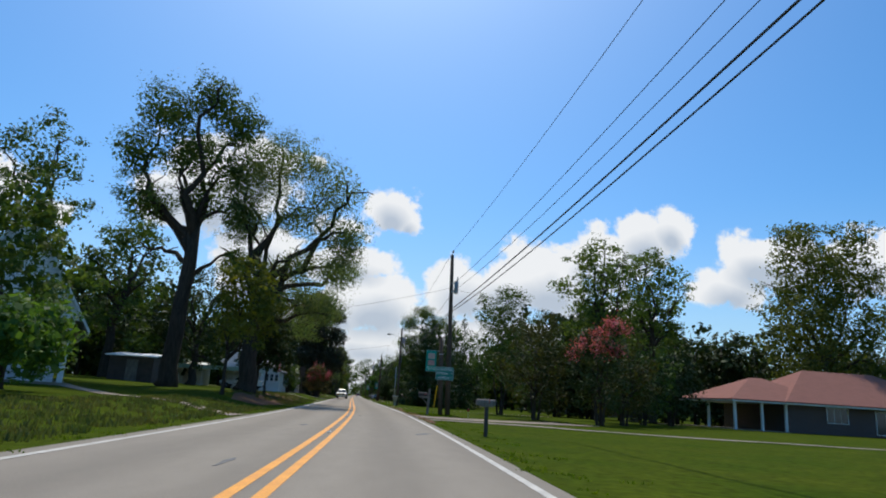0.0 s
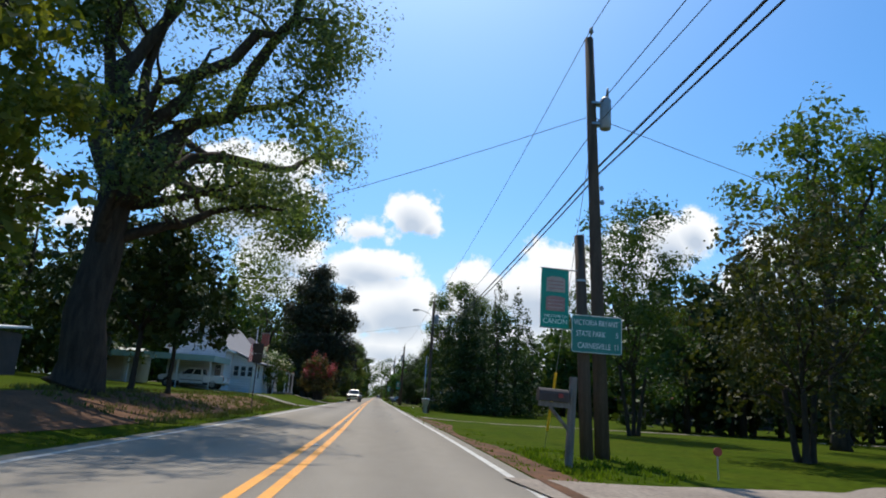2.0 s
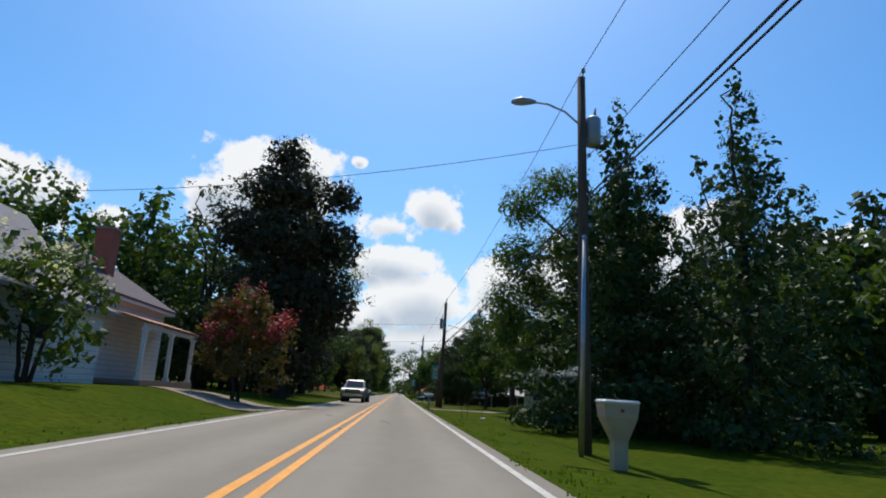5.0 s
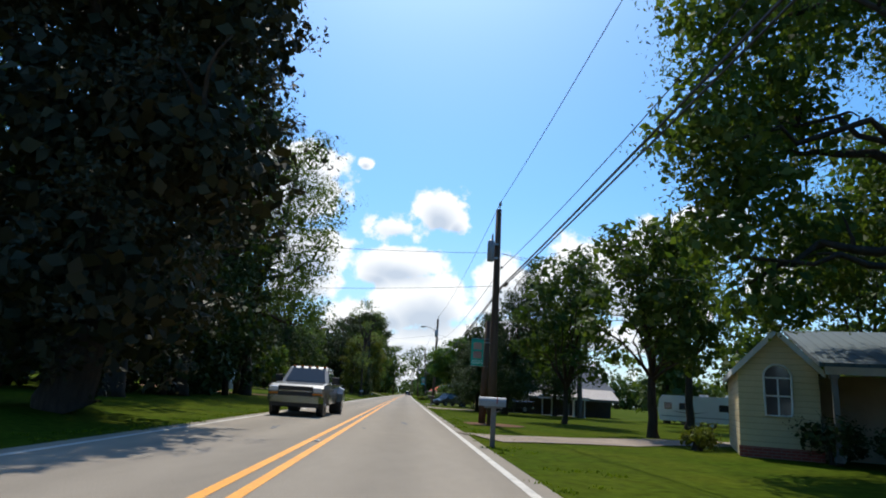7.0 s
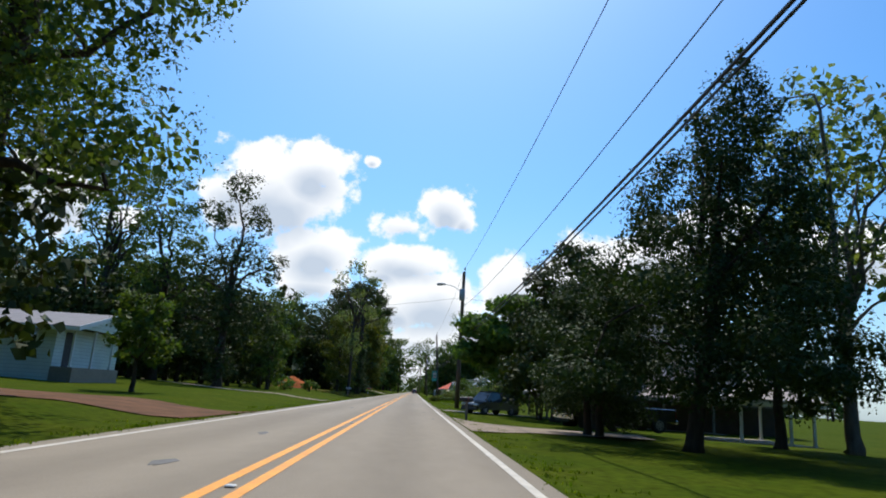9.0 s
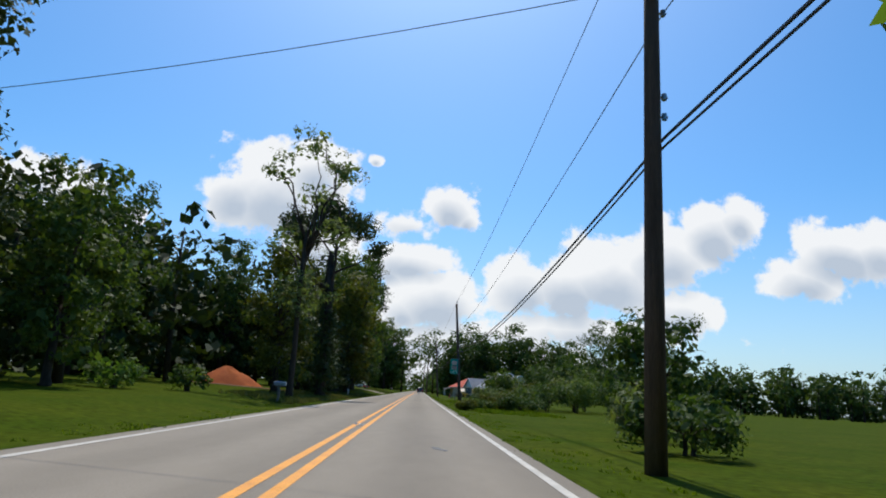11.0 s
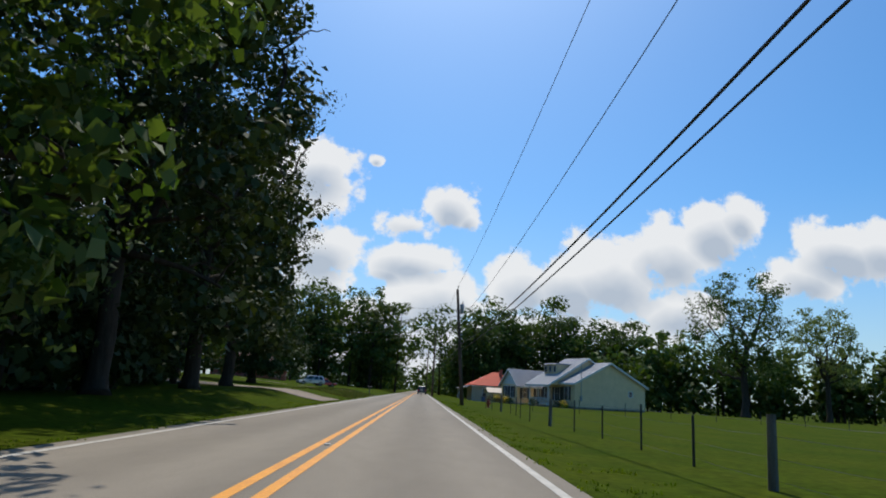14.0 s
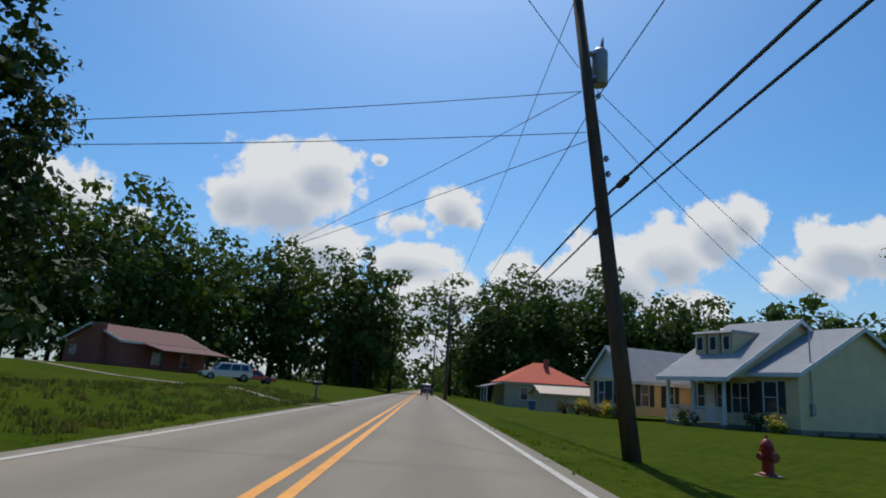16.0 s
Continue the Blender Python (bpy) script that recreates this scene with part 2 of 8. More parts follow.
def wheel_tracks(m):
    """Darker polish where the wheels run, an oil streak between them and coarse grit, along the road's own offset."""
    n, l = m.node_tree.nodes, m.node_tree.links
    b = n["Principled BSDF"]
    at = n.new("ShaderNodeAttribute")
    at.attribute_name = "across"
    co = n.new("ShaderNodeTexCoord")
    wob = n.new("ShaderNodeTexNoise")
    wob.inputs["Scale"].default_value = 0.12
    l.new(co.outputs["Object"], wob.inputs["Vector"])
    off = n.new("ShaderNodeMath")
    off.operation = "MULTIPLY_ADD"
    off.inputs[1].default_value = 0.5
    l.new(wob.outputs["Fac"], off.inputs[0]), l.new(at.outputs["Fac"], off.inputs[2])
    wave = n.new("ShaderNodeMath")
    wave.operation = "PINGPONG"
    wave.inputs[1].default_value = 0.83
    l.new(off.outputs[0], wave.inputs[0])
    mr = n.new("ShaderNodeMapRange")
    mr.interpolation_type = "SMOOTHSTEP"
    mr.inputs["From Min"].default_value, mr.inputs["From Max"].default_value = 0.1, 0.75
    mr.inputs["To Min"].default_value, mr.inputs["To Max"].default_value = 0.91, 1.06
    l.new(wave.outputs[0], mr.inputs["Value"])
    grit = n.new("ShaderNodeTexNoise")
    grit.inputs["Scale"].default_value, grit.inputs["Detail"].default_value = 55, 2
    l.new(co.outputs["Object"], grit.inputs["Vector"])
    gm = n.new("ShaderNodeMapRange")
    gm.inputs["From Min"].default_value, gm.inputs["From Max"].default_value, gm.inputs["To Min"].default_value, gm.inputs["To Max"].default_value = 0.3, 0.7, 0.86, 1.12
    l.new(grit.outputs["Fac"], gm.inputs["Value"])
    mul = n.new("ShaderNodeMath")
    mul.operation = "MULTIPLY"
    l.new(mr.outputs[0], mul.inputs[0]), l.new(gm.outputs[0], mul.inputs[1])
    hs = n.new("ShaderNodeHueSaturation")
    old = b.inputs["Base Color"].links[0].from_socket
    l.new(old, hs.inputs["Color"]), l.new(mul.outputs[0], hs.inputs["Value"]), l.new(hs.outputs[0], b.inputs["Base Color"])


wheel_tracks(M["asphalt"])
M["crack"] = material("tar", (0.07, 0.068, 0.066), (0.12, 0.115, 0.11), rough=0.7, scale=5, fine=0.2)
M["white_line"] = material("white_line", (0.60, 0.55, 0.47), (0.42, 0.39, 0.33), rough=0.7, scale=2.5, fine=0.15, bump=0.2)
M["yellow_line"] = material("yellow_line", (0.84, 0.33, 0.006), (0.70, 0.26, 0.012), rough=0.65, scale=2.2, fine=0.15, bump=0.2)
M["reflector"] = material("reflector", (0.85, 0.85, 0.82), rough=0.3)
M["grass"] = material("grass", (0.036, 0.062, 0.003), (0.060, 0.076, 0.005), rough=1.0, scale=0.4, detail=9, fine=0.42, bump=0.9, bump_scale=22, spec=0.02)
M["blade"] = material("blade", (0.075, 0.120, 0.008), (0.100, 0.135, 0.012), rough=0.8, scale=0.5, island=0.3, transl=0.5, spec=0.1, through_tint=(1.3, 1.4, 0.6))
M["dry_blade"] = material("dry_blade", (0.16, 0.14, 0.05), (0.085, 0.115, 0.03), rough=0.85, scale=0.5, island=0.35, transl=0.25, spec=0.1, through_tint=(1.4, 1.5, 0.6))
M["dirt"] = material("dirt", (0.17, 0.085, 0.045), (0.095, 0.052, 0.030), rough=0.95, scale=1.2, fine=0.25, bump=0.6, bump_scale=12, spec=0.1)
M["red_clay"] = material("red_clay", (0.46, 0.13, 0.04), (0.33, 0.09, 0.035), rough=0.95, scale=1.5, fine=0.2, bump=0.8, bump_scale=8, spec=0.1)
M["gravel"] = material("gravel", (0.33, 0.27, 0.21), (0.24, 0.19, 0.15), rough=0.95, scale=1.0, fine=0.3, bump=0.8, bump_scale=30, spec=0.1)
M["concrete"] = material("concrete", (0.27, 0.22, 0.17), (0.21, 0.17, 0.13), rough=0.9, scale=0.8, fine=0.12, bump=0.3)
M["bark"] = material("bark", (0.078, 0.060, 0.045), (0.040, 0.032, 0.025), rough=0.95, scale=3, fine=0.3, bump=1.0, bump_scale=12, stretch=(2.5, 2.5, 0.5), spec=0.1)
M["pale_bark"] = material("pale_bark", (0.20, 0.17, 0.14), (0.11, 0.09, 0.07), rough=0.95, scale=3, fine=0.3, bump=1.0, bump_scale=12, stretch=(2.5, 2.5, 0.5), spec=0.1)
M["pole_wood"] = material("pole_wood", (0.13, 0.092, 0.066), (0.075, 0.054, 0.041), rough=0.9, scale=2, fine=0.25, bump=0.6, bump_scale=10, stretch=(4, 4, 0.25), spec=0.15)
M["grey_wood"] = material("grey_wood", (0.24, 0.21, 0.18), (0.14, 0.12, 0.10), rough=0.9, scale=3, fine=0.25, bump=0.4, stretch=(3, 3, 0.6), spec=0.15)


def leaf(name, c, c2, transl=0.28, island=0.35):
    c, c2 = tuple(v * 0.88 for v in c), tuple(v * 0.88 for v in c2)
    return material(name, c, c2, rough=0.65, scale=0.45, detail=2, island=island, rand=0.08, transl=transl, spec=0.18, through_tint=(1.5, 1.6, 0.5))


M["leaf_oak"] = leaf("leaf_oak", (0.060, 0.100, 0.026), (0.085, 0.130, 0.032))
M["leaf_pecan"] = leaf("leaf_pecan", (0.075, 0.125, 0.030), (0.110, 0.150, 0.036), 0.34)
M["leaf_grey"] = leaf("leaf_grey", (0.150, 0.180, 0.085), (0.120, 0.160, 0.070), 0.45)
M["leaf_olive"] = leaf("leaf_olive", (0.120, 0.120, 0.022), (0.085, 0.110, 0.022), 0.32)
M["leaf_dogwood"] = leaf("leaf_dogwood", (0.200, 0.190, 0.030), (0.120, 0.140, 0.026), 0.42)
M["leaf_bronze"] = leaf("leaf_bronze", (0.075, 0.070, 0.020), (0.055, 0.066, 0.020), 0.25)
M["leaf_dark"] = leaf("leaf_dark", (0.040, 0.062, 0.018), (0.055, 0.076, 0.022), 0.12)
M["leaf_magnolia"] = leaf("leaf_magnolia", (0.034, 0.040, 0.018), (0.056, 0.050, 0.024), 0.04)
M["leaf_cedar"] = leaf("leaf_cedar", (0.034, 0.064, 0.020), (0.052, 0.084, 0.024), 0.12)
M["leaf_bright"] = leaf("leaf_bright", (0.110, 0.190, 0.040), (0.085, 0.160, 0.032), 0.36)
M["leaf_yellow"] = leaf("leaf_yellow", (0.125, 0.135, 0.024), (0.090, 0.115, 0.024), 0.30)
M["leaf_rust"] = leaf("leaf_rust", (0.120, 0.080, 0.030), (0.085, 0.090, 0.028), 0.25)
M["petal"] = leaf("petal", (0.68, 0.12, 0.20), (0.58, 0.16, 0.22), 0.3, 0.2)
M["petal_red"] = leaf("petal_red", (0.42, 0.06, 0.09), (0.36, 0.08, 0.08), 0.2, 0.2)
M["petal_white"] = leaf("petal_white", (0.75, 0.72, 0.66), (0.70, 0.60, 0.60), 0.3, 0.1)
M["petal_yellow"] = leaf("petal_yellow", (0.75, 0.52, 0.04), (0.65, 0.50, 0.06), 0.3, 0.1)

M["white_paint"] = material("white_paint", (0.72, 0.72, 0.70), (0.62, 0.62, 0.60), rough=0.6, scale=1.1, fine=0.06)
M["white_siding"] = striped("white_siding", (0.72, 0.74, 0.76), (0.42, 0.44, 0.47), 0.2)
M["cream_siding"] = striped("cream_siding", (0.88, 0.65, 0.36), (0.64, 0.47, 0.26), 0.13)
M["yellow_siding"] = striped("yellow_siding", (0.68, 0.54, 0.31), (0.48, 0.37, 0.20), 0.15)
M["teal_siding"] = striped("teal_siding", (0.58, 0.66, 0.62), (0.36, 0.42, 0.40), 0.18)
M["shed_sheet"] = striped("shed_sheet", (0.62, 0.58, 0.46), (0.42, 0.40, 0.33), 0.25, axis=0)
M["teal_sheet"] = striped("teal_sheet", (0.30, 0.42, 0.37), (0.22, 0.31, 0.28), 0.3, axis=1, rough=0.5)
M["shingle_grey"] = striped("shingle_grey", (0.27, 0.25, 0.25), (0.17, 0.16, 0.16), 0.14, rough=0.95)
M["shingle_dark"] = striped("shingle_dark", (0.075, 0.068, 0.066), (0.045, 0.042, 0.042), 0.14, rough=0.95)
M["shingle_light"] = striped("shingle_light", (0.34, 0.34, 0.35), (0.24, 0.24, 0.25), 0.14, rough=0.95)
M["shingle_brown"] = striped("shingle_brown", (0.20, 0.10, 0.085), (0.13, 0.065, 0.055), 0.14, rough=0.95)
M["shingle_plum"] = striped("shingle_plum", (0.135, 0.105, 0.11), (0.085, 0.066, 0.07), 0.14, rough=0.95)
M["rust_sheet"] = striped("rust_sheet", (0.36, 0.15, 0.075), (0.24, 0.09, 0.05), 0.3, axis=1, rough=0.75)
M["shingle_red"] = striped("shingle_red", (0.27, 0.105, 0.075), (0.17, 0.065, 0.05), 0.14, rough=0.95)
M["metal_teal"] = striped("metal_teal", (0.075, 0.105, 0.11), (0.04, 0.06, 0.065), 0.3, axis=0, rough=0.85)
M["metal_red"] = striped("metal_red", (0.62, 0.085, 0.03), (0.46, 0.06, 0.025), 0.3, axis=0, rough=0.8)
M["metal_roof"] = striped("metal_roof", (0.40, 0.35, 0.31), (0.20, 0.165, 0.145), 0.28, axis=0, rough=0.7, metal=0.1)
M["brick_red"] = brickwork("brick_red", (0.42, 0.085, 0.05), (0.32, 0.06, 0.04), (0.32, 0.18, 0.13))
M["brick_dark"] = brickwork("brick_dark", (0.10, 0.055, 0.045), (0.075, 0.045, 0.04), (0.16, 0.13, 0.12))
M["dark_wood"] = material("dark_wood", (0.085, 0.06, 0.05), (0.055, 0.04, 0.034), rough=0.8, scale=2, fine=0.2)
M["shutter"] = striped("shutter", (0.035, 0.035, 0.04), (0.015, 0.015, 0.018), 0.06, width=0.3)
M["window_glass"] = material("window_glass", (0.045, 0.055, 0.065), (0.03, 0.037, 0.045), rough=0.06, scale=0.4, spec=0.6)
M["black"] = material("black", (0.02, 0.02, 0.021), (0.03, 0.03, 0.03), rough=0.5, scale=3)
M["rubber"] = material("rubber", (0.022, 0.022, 0.023), (0.035, 0.034, 0.033), rough=0.85, scale=6, bump=0.3)
M["steel"] = material("steel", (0.42, 0.43, 0.44), (0.33, 0.34, 0.35), rough=0.42, metal=0.85, scale=4, fine=0.1)
M["chrome"] = material("chrome", (0.75, 0.76, 0.78), (0.62, 0.63, 0.65), rough=0.14, metal=1.0, scale=3)
M["transformer_grey"] = material("transformer_grey", (0.34, 0.36, 0.37), (0.25, 0.26, 0.27), rough=0.5, metal=0.2, scale=3, fine=0.1)
M["cable"] = material("cable", (0.018, 0.018, 0.020), (0.03, 0.03, 0.03), rough=0.6, scale=5)
M["porcelain"] = material("porcelain", (0.30, 0.27, 0.25), (0.20, 0.18, 0.17), rough=0.25, scale=6)
M["sign_green"] = material("sign_green", (0.012, 0.20, 0.155), (0.012, 0.17, 0.135), rough=0.4, scale=2, fine=0.05)
M["banner_teal"] = material("banner_teal", (0.01, 0.22, 0.19), (0.012, 0.18, 0.16), rough=0.7, scale=3, fine=0.06, transl=0.2)
M["banner_cream"] = material("banner_cream", (0.62, 0.50, 0.42), (0.52, 0.36, 0.32), rough=0.7, scale=9, fine=0.1, transl=0.2)
M["banner_rose"] = material("banner_rose", (0.46, 0.20, 0.20), (0.55, 0.32, 0.28), rough=0.7, scale=14, fine=0.2, transl=0.2)
M["sign_white"] = material("sign_white", (0.82, 0.83, 0.80), (0.72, 0.73, 0.70), rough=0.4, scale=4)
M["hydrant_red"] = material("hydrant_red", (0.42, 0.035, 0.022), (0.26, 0.028, 0.02), rough=0.5, scale=6, fine=0.15, bump=0.3)
M["orange"] = material("orange", (0.85, 0.17, 0.02), rough=0.35, scale=3)
M["plastic_tan"] = material("plastic_tan", (0.52, 0.39, 0.26), (0.42, 0.31, 0.21), rough=0.6, scale=3, fine=0.08)
M["bin_blue"] = material("bin_blue", (0.03, 0.10, 0.26), rough=0.5, scale=3)
M["flag_red"] = material("flag_red", (0.50, 0.035, 0.05), rough=0.8, scale=4, transl=0.3)
M["flag_white"] = material("flag_white", (0.74, 0.74, 0.74), rough=0.8, scale=4, transl=0.3)
M["flag_blue"] = material("flag_blue", (0.035, 0.045, 0.16), rough=0.8, scale=4, transl=0.2)


def car_paint(name, c, metal=0.3):
    return material(name, c, tuple(v * 0.9 for v in c), rough=0.28, metal=metal, scale=0.9, fine=0.03, coat=0.8)


M["paint_silver"] = car_paint("paint_silver", (0.46, 0.46, 0.45), 0.5)
M["paint_black"] = car_paint("paint_black", (0.02, 0.021, 0.024))
M["paint_white"] = car_paint("paint_white", (0.74, 0.75, 0.76), 0.0)
M["paint_red"] = car_paint("paint_red", (0.45, 0.02, 0.02))
M["paint_pewter"] = car_paint("paint_pewter", (0.21, 0.20, 0.18), 0.5)
M["car_glass"] = material("car_glass", (0.02, 0.026, 0.032), (0.03, 0.036, 0.04), rough=0.04, scale=1, spec=0.7)
M["lamp_white"] = material("lamp_white", (0.70, 0.72, 0.74), rough=0.12, scale=2, coat=0.6)
M["lamp_red"] = material("lamp_red", (0.42, 0.012, 0.012), rough=0.2, scale=2, coat=0.6)
M["lamp_amber"] = material("lamp_amber", (0.75, 0.22, 0.02), rough=0.2, scale=2, coat=0.6)

# ---------------------------------------------------------------- mesh helpers


class Shape:
    """Collects vertices and faces of one part."""

    def __init__(self):
        self.v, self.f = [], []

    def face(self, pts):
        b = len(self.v)
        self.v += [tuple(p) for p in pts]
        self.f.append(tuple(range(b, b + len(pts))))
        return self

    def prism(self, pts, push):
        """A flat outline (counter-clockwise seen against push) pushed along a vector."""
        b, n = len(self.v), len(pts)
        push = Vector(push)
        self.v += [tuple(Vector(p)) for p in pts] + [tuple(Vector(p) + push) for p in pts]
        self.f.append(tuple(range(b + n - 1, b - 1, -1)))
        self.f.append(tuple(range(b + n, b + 2 * n)))
        for i in range(n):
            j = (i + 1) % n
            self.f.append((b + i, b + j, b + n + j, b + n + i))
        return self

    def box(self, x0, x1, y0, y1, z0, z1, bevel=0.0):
        if not bevel:
            return self.prism([(x0, y0, z0), (x1, y0, z0), (x1, y1, z0), (x0, y1, z0)], (0, 0, z1 - z0))
        c = bevel
        ring = [(x0 + c, y0), (x1 - c, y0), (x1, y0 + c), (x1, y1 - c), (x1 - c, y1), (x0 + c, y1), (x0, y1 - c), (x0, y0 + c)]
        mx, my = (x0 + x1) / 2, (y0 + y1) / 2
        kx, ky = 1 - c / max((x1 - x0) / 2, 1e-6), 1 - c / max((y1 - y0) / 2, 1e-6)
        inner = [(mx + (x - mx) * kx, my + (y - my) * ky) for x, y in ring]
        self.loft([[(x, y, z0) for x, y in inner], [(x, y, z0 + c) for x, y in ring], [(x, y, z1 - c) for x, y in ring], [(x, y, z1) for x, y in inner]])
        return self

    def loft(self, rings, caps=True, closed=True):
        b, n = len(self.v), len(rings[0])
        for r in rings:
            self.v += [tuple(p) for p in r]
        for k in range(len(rings) - 1):
            for i in range(n if closed else n - 1):
                j = (i + 1) % n
                self.f.append((b + k * n + i, b + k * n + j, b + (k + 1) * n + j, b + (k + 1) * n + i))
        if caps:
            self.f.append(tuple(range(b + n - 1, b - 1, -1)))
            self.f.append(tuple(range(b + (len(rings) - 1) * n, b + len(rings) * n)))
        return self

    def tube(self, pts, radii, n=8, caps=True):
        pts = [Vector(p) for p in pts]
        if isinstance(radii, (int, float)):
            radii = [radii] * len(pts)
        rings = []
        side = None
        for i, p in enumerate(pts):
            d = (pts[min(i + 1, len(pts) - 1)] - pts[max(i - 1, 0)]).normalized()
            if side is None:
                side = d.cross(Vector((0, 0, 1)) if abs(d.z) < 0.9 else Vector((1, 0, 0))).normalized()
            side = (side - d * side.dot(d)).normalized()
            up = d.cross(side)
            rings.append([p + (side * math.cos(a) + up * math.sin(a)) * radii[i] for a in (2 * math.pi * k / n for k in range(n))])
        return self.loft(rings, caps)

    def disc(self, c, axis, r, w, n=14):
        c, axis = Vector(c), Vector(axis).normalized()
        return self.tube([c - axis * w / 2, c + axis * w / 2], r, n)

    def mesh(self, name, mat, smooth=False):
        me = bpy.data.meshes.new(name)
        me.from_pydata(self.v, [], self.f)
        bm = bmesh.new()
        bm.from_mesh(me)
        bmesh.ops.recalc_face_normals(bm, faces=bm.faces)
        bm.to_mesh(me)
        bm.free()
        if smooth:
            me.polygons.foreach_set("use_smooth", [True] * len(me.polygons))
        me.materials.append(M[mat])
        return me


def part(name, shape, mat, parent, label="", smooth=False):
    ob = new(name, shape.mesh(name, mat, smooth) if isinstance(shape, Shape) else shape)
    ob.parent = parent
    return tagged(ob, label)


def thing(name, m, label, category, group="", kind=""):
    ob = new(name)
    ob.empty_display_size = 0.2
    ob.matrix_world = m
    return tagged(ob, label, category, group, kind)


def solo(name, shape, mat, m, label, category, group="", kind="", smooth=False):
    ob = new(name, shape.mesh(name, mat, smooth) if isinstance(shape, Shape) else shape)
    ob.matrix_world = m
    return tagged(ob, label, category, group, kind)


def quads_mesh(name, verts, mat):
    """A mesh of separate quads from an (n, 4, 3) array."""
    n = len(verts)
    me = bpy.data.meshes.new(name)
    me.vertices.add(n * 4)
    me.vertices.foreach_set("co", verts.astype(np.float32).ravel())
    me.loops.add(n * 4)
    me.loops.foreach_set("vertex_index", np.arange(n * 4, dtype=np.int32))
    me.polygons.add(n)
    me.polygons.foreach_set("loop_start", np.arange(0, n * 4, 4, dtype=np.int32))
    me.update(calc_edges=True)
    me.validate()
    me.materials.append(M[mat])
    return me


def leaves_mesh(name, single, broad_ones, mat):
    """A mesh of leaf triangles (n, 3, 3) and broader foliage quads (m, 4, 3)."""
    n, m = len(single), len(broad_ones)
    me = bpy.data.meshes.new(name)
    me.vertices.add(n * 3 + m * 4)
    me.vertices.foreach_set("co", np.concatenate([single.reshape(-1, 3), broad_ones.reshape(-1, 3)]).astype(np.float32).ravel())
    me.loops.add(n * 3 + m * 4)
    me.loops.foreach_set("vertex_index", np.arange(n * 3 + m * 4, dtype=np.int32))
    me.polygons.add(n + m)
    me.polygons.foreach_set("loop_start", np.concatenate([np.arange(n) * 3, n * 3 + np.arange(m) * 4]).astype(np.int32))
    me.update(calc_edges=True)
    me.validate()
    me.materials.append(M[mat])
    return me


def leaf_quads(rng, centres, normals, length, width):
    """Rhombic leaves at the centres, roughly facing the normals."""
    n = len(centres)
    nn = normals + rng.normal(0, 0.75, (n, 3))
    nn /= np.linalg.norm(nn, axis=1)[:, None] + 1e-9
    r = rng.normal(0, 1, (n, 3))
    a = np.cross(nn, r)
    a /= np.linalg.norm(a, axis=1)[:, None] + 1e-9
    b = np.cross(nn, a)
    s = rng.uniform(0.65, 1.35, (n, 1))
    la, wb = a * length * s / 2, b * width * s / 2
    bend = nn * length * s * 0.12
    return np.stack([centres - la, centres + wb - la * 0.1 + bend, centres + la, centres - wb - la * 0.1 + bend], 1)


def leaf_tris(rng, centres, normals, length, width):
    """Pointed single leaves at the centres, roughly facing the normals."""
    q = leaf_quads(rng, centres, normals, length, width)
    back = (q[:, 0] - q[:, 2]) * 0.1
    return np.stack([q[:, 1] + back, q[:, 2], q[:, 3] + back], 1)


ROAD_START, SLOPE_A, SLOPE_B, SLOPE_C = -1.145, 0.0070, -0.0475, -0.0375    # a gentle bend to the left that runs out straight


def road_x(y):
    """The centre line."""
    if y <= 0:
        return ROAD_START + SLOPE_A * y
    u = min(y, 50.0)
    x = ROAD_START + SLOPE_A * u + (SLOPE_B - SLOPE_A) * u * u / 100
    if y > 50:
        u = min(y, 290.0) - 50
        x += SLOPE_B * u + (SLOPE_C - SLOPE_B) * u * u / 480
    if y > 290:
        x += SLOPE_C * (y - 290)
    return x


LANE = 3.01


def smooth(a, b, x):
    t = min(max((x - a) / (b - a), 0.0), 1.0)
    return t * t * (3 - 2 * t)


def between(y, a, b, soft=8.0):
    return smooth(a - soft, a + soft, y) * (1 - smooth(b - soft, b + soft, y))


def ground_z(x, y):
    """Height of the ground: a bank and higher lawns on one side, flat verges on the other."""
    d = x - road_x(y)
    if d < 0:
        e = -d - LANE - 0.35
        bank = 0.30 + 0.35 * between(y, 38, 104) + 0.25 * between(y, 262, 420)
        rise = bank * smooth(0.6, 4.5, e) + smooth(5, 24, e) * (0.35 + 0.2 * between(y, 60, 110) + 0.5 * between(y, 290, 460, 30)) - 0.05 * smooth(0.0, 0.6, e)
        rise -= 0.10 * between(y, 112, 160) * smooth(0, 3, e)
    else:
        e = d - LANE - 0.35
        rise = -0.05 * smooth(0.0, 0.6, e) - 0.03 * smooth(1, 6, e) - 0.17 * between(y, 66, 98) * smooth(0.5, 3, e) - 0.06 * between(y, 225, 300) * smooth(0.5, 3, e) - 0.25 * between(y, 158, 182, 4) * smooth(6, 10, e) - 0.45 * smooth(322, 350, y) * smooth(4, 9, e)
    if e > 0:
        rise += 0.05 * smooth(1, 5, e) * noise.noise(Vector((x * 0.13, y * 0.13, 3))) + 0.02 * smooth(0.5, 2, e) * noise.noise(Vector((x * 0.6, y * 0.6, 9)))
    return rise

